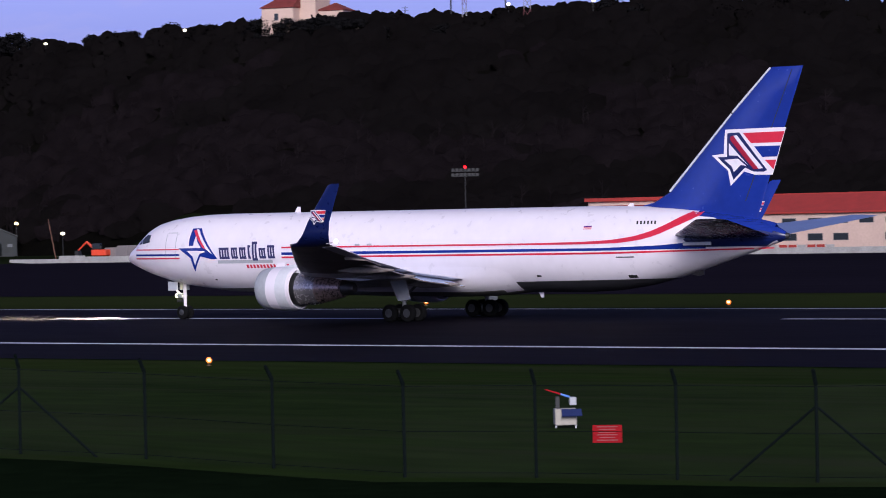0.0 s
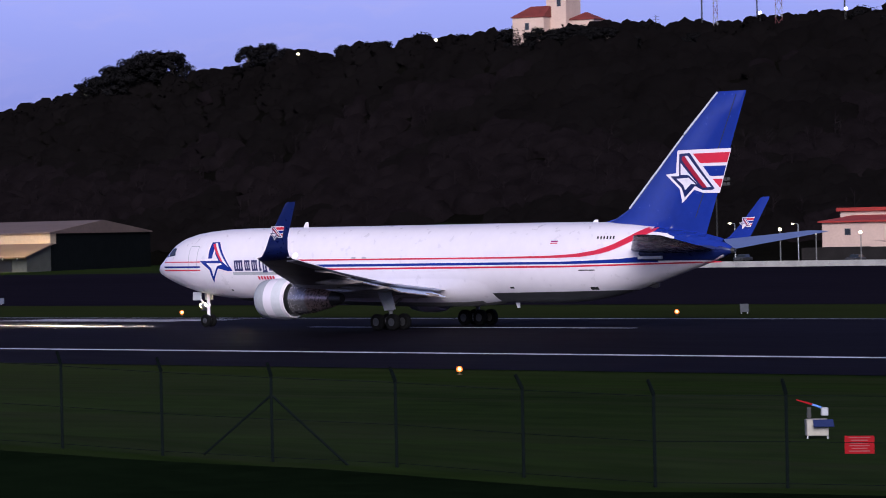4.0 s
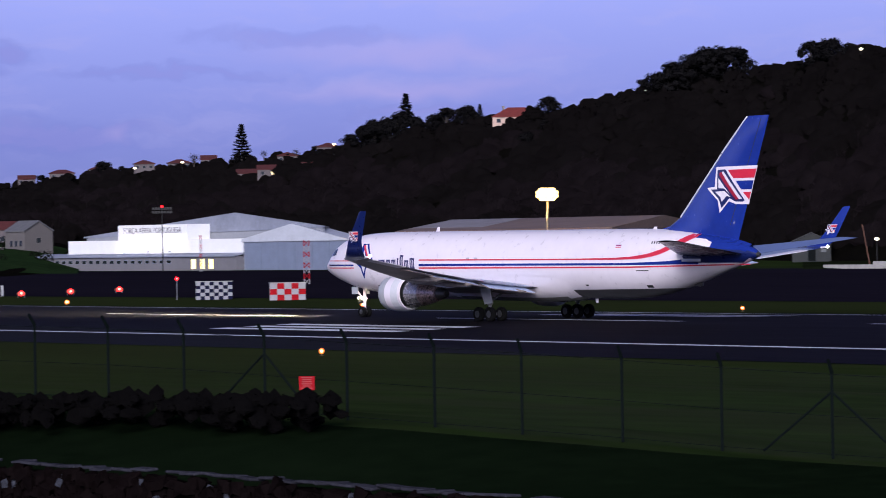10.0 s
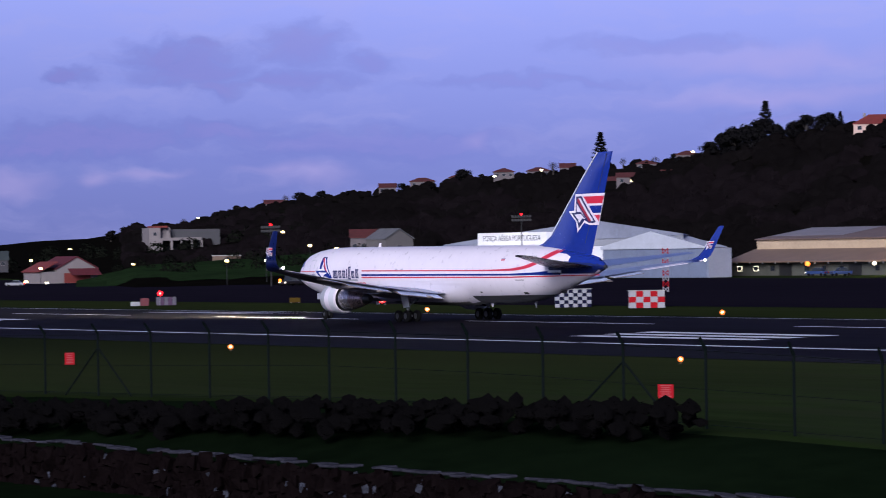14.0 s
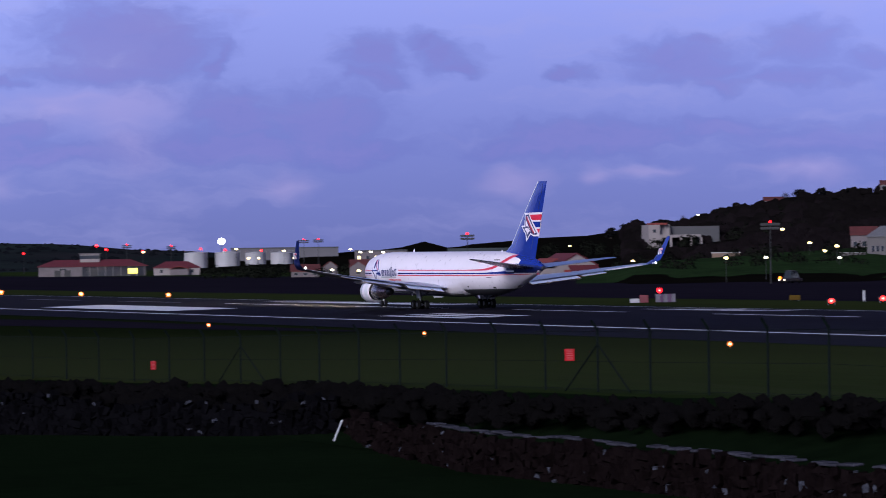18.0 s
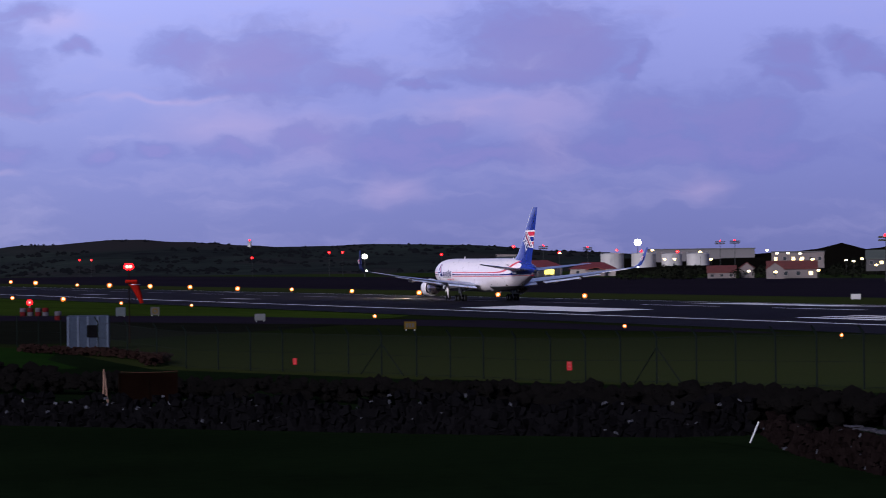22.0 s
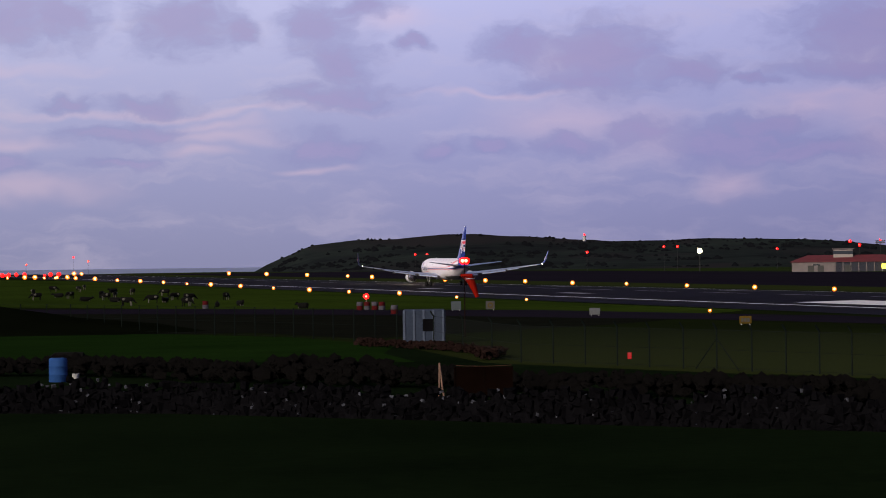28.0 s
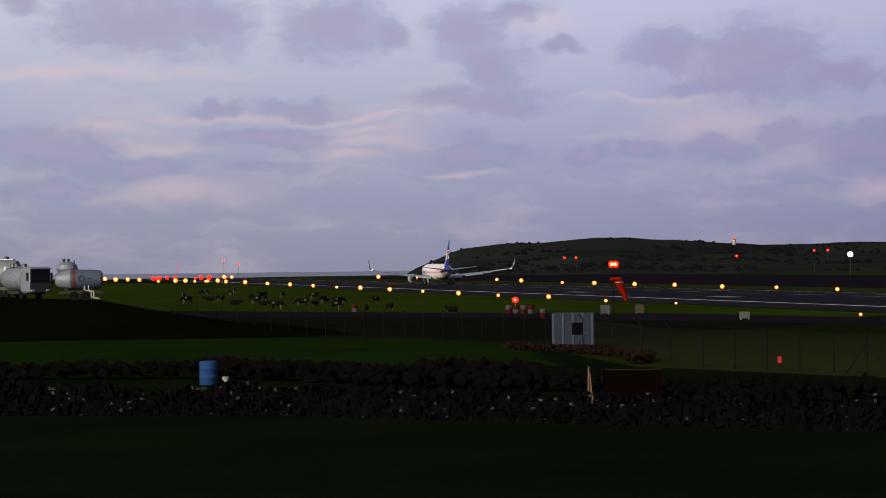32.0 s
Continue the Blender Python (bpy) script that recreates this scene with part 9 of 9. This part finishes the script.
def slurry_trailer(x, y, z, rz):
    """A squat barrel on a frame, with a hopper behind it and bent filling pipes."""
    B = thing("slurry_trailer", "white barrel trailer with red band, hopper and bent pipes", "trailer", at=pose(x, y, z, 0, 0, rz))
    wp = mat("white_lorry_paint", (0.13, 0.15, 0.215), 0.5, var=0.08, scale=0.6)
    blue = mat("blue_grey_barrel", (0.055, 0.072, 0.125), 0.45, var=0.12, scale=0.8)
    smooth(part("barrel", lathe(bmesh.new(), [(-0.95, 1.05), (-0.6, 1.06), (1.6, 1.0), (2.2, 0.9), (2.4, 0.6)], 28, "x", (0, 0, 2.2)), blue, B, "blue-grey barrel"), 30)
    smooth(part("barrel_end", lathe(bmesh.new(), [(-2.5, 0.55), (-2.3, 0.72), (-0.96, 1.06)], 28, "x", (0, 0, 2.2)), wp, B, "white conical barrel end"), 30)
    smooth(part("band", lathe(bmesh.new(), [(-0.8, 1.06), (-0.78, 1.09), (-0.45, 1.085), (-0.43, 1.06)], 28, "x", (0, 0, 2.2), caps=False), mat("dark_red_band", (0.10, 0.02, 0.03), 0.5, var=0.15), B, "dark red band"))
    part("emblem", lathe(bmesh.new(), [(-1.10, 0.34), (-1.07, 0.34), (-1.07, 0.24), (-1.10, 0.24)], 24, "y", (0.2, 0, 2.3), caps=False), BLACK, B, "dark ring emblem")
    part("legend_bar", boxm(0.75, 1.25, -1.08, -1.04, 2.25, 2.36), BLACK, B)
    part("hopper", lathe(bmesh.new(), [(2.6, 0.75), (3.3, 1.15), (3.75, 1.0), (4.05, 0.5)], 20, "z", (-1.3, 1.5, 0)), wp, B, "white hopper")
    for dx in (-1.6, -1.15):
        part("valve", ball(bmesh.new(), (dx, 1.3, 4.2), 0.17, 8), BLACK, B)
    part("vent_pipe", tube(bmesh.new(), (-0.55, 1.4, 3.4), (-0.55, 1.4, 4.2), 0.08, n=8), BLACK, B)
    for off in (0.0, 0.42):
        bm = bmesh.new()
        run = [(0.5 + off, -1.15, 1.55), (0.5 + off, -1.3, 1.1), (1.2 + off * 0.6, -1.3, 0.95), (1.2 + off * 0.6, -1.35, 0.35), (1.9 + off * 0.3, -1.35, 0.2)]
        for p, q in zip(run, run[1:]):
            tube(bm, p, q, 0.075, n=8)
        part("filling_pipe", bm, PANELW, B, "bent white filling pipe")
    part("chassis", boxm(-2.2, 2.3, -0.7, 0.7, 0.75, 1.0), BLACK, B)
    for xx in (-1.4, 1.3):
        part("saddle", boxm(xx - 0.12, xx + 0.12, -0.75, 0.75, 1.0, 1.4), BLACK, B)
    for xx in (-0.6, 0.6):
        for yy in (-0.85, 0.85):
            smooth(part("wheel", lathe(bmesh.new(), [(-0.15, 0.25), (-0.15, 0.5), (0.15, 0.5), (0.15, 0.25)], 18, "y", (xx, yy, 0.5)), RUBBER, B))


slurry_trailer(16.0, 347, 3.55, -3)

# ---- what moves ----
def motions():
    # seconds and metres along the runway
    rows = [(0, 132.37), (1, 137.94), (2, 143.54), (3, 149.35), (3.5, 152.35), (5.5, 165.0), (6, 168.53), (7, 176.15), (8, 184.55), (9, 193.99), (10, 204.92), (11, 217.46), (12, 232.22), (13, 249.92), (13.5, 259.95), (15.5, 308.66), (16, 322.85), (17, 353.05), (18, 385.57), (19, 420.65), (20, 458.45), (21, 499.23), (22, 543.06), (23, 589.14), (24, 638.58), (25, 691.31), (25.5, 718.45), (27.5, 834.52), (28, 865.57), (29, 930.32), (30, 998.06), (31, 1067.08), (32, 1138.43)]
    # its nose swings a little as it straightens up: seconds, degrees
    swing = [(0, 1.2), (3, 0.4), (6, -0.1), (9, -0.4), (11, 0.1), (13, 0.5), (16, 0.1), (19, 0.0), (32, 0.0)]
    walk(plane, [(t, pose(CX, y, 0.0, 0, 0, lerp(swing, t)[0])) for t, y in rows])


motions()
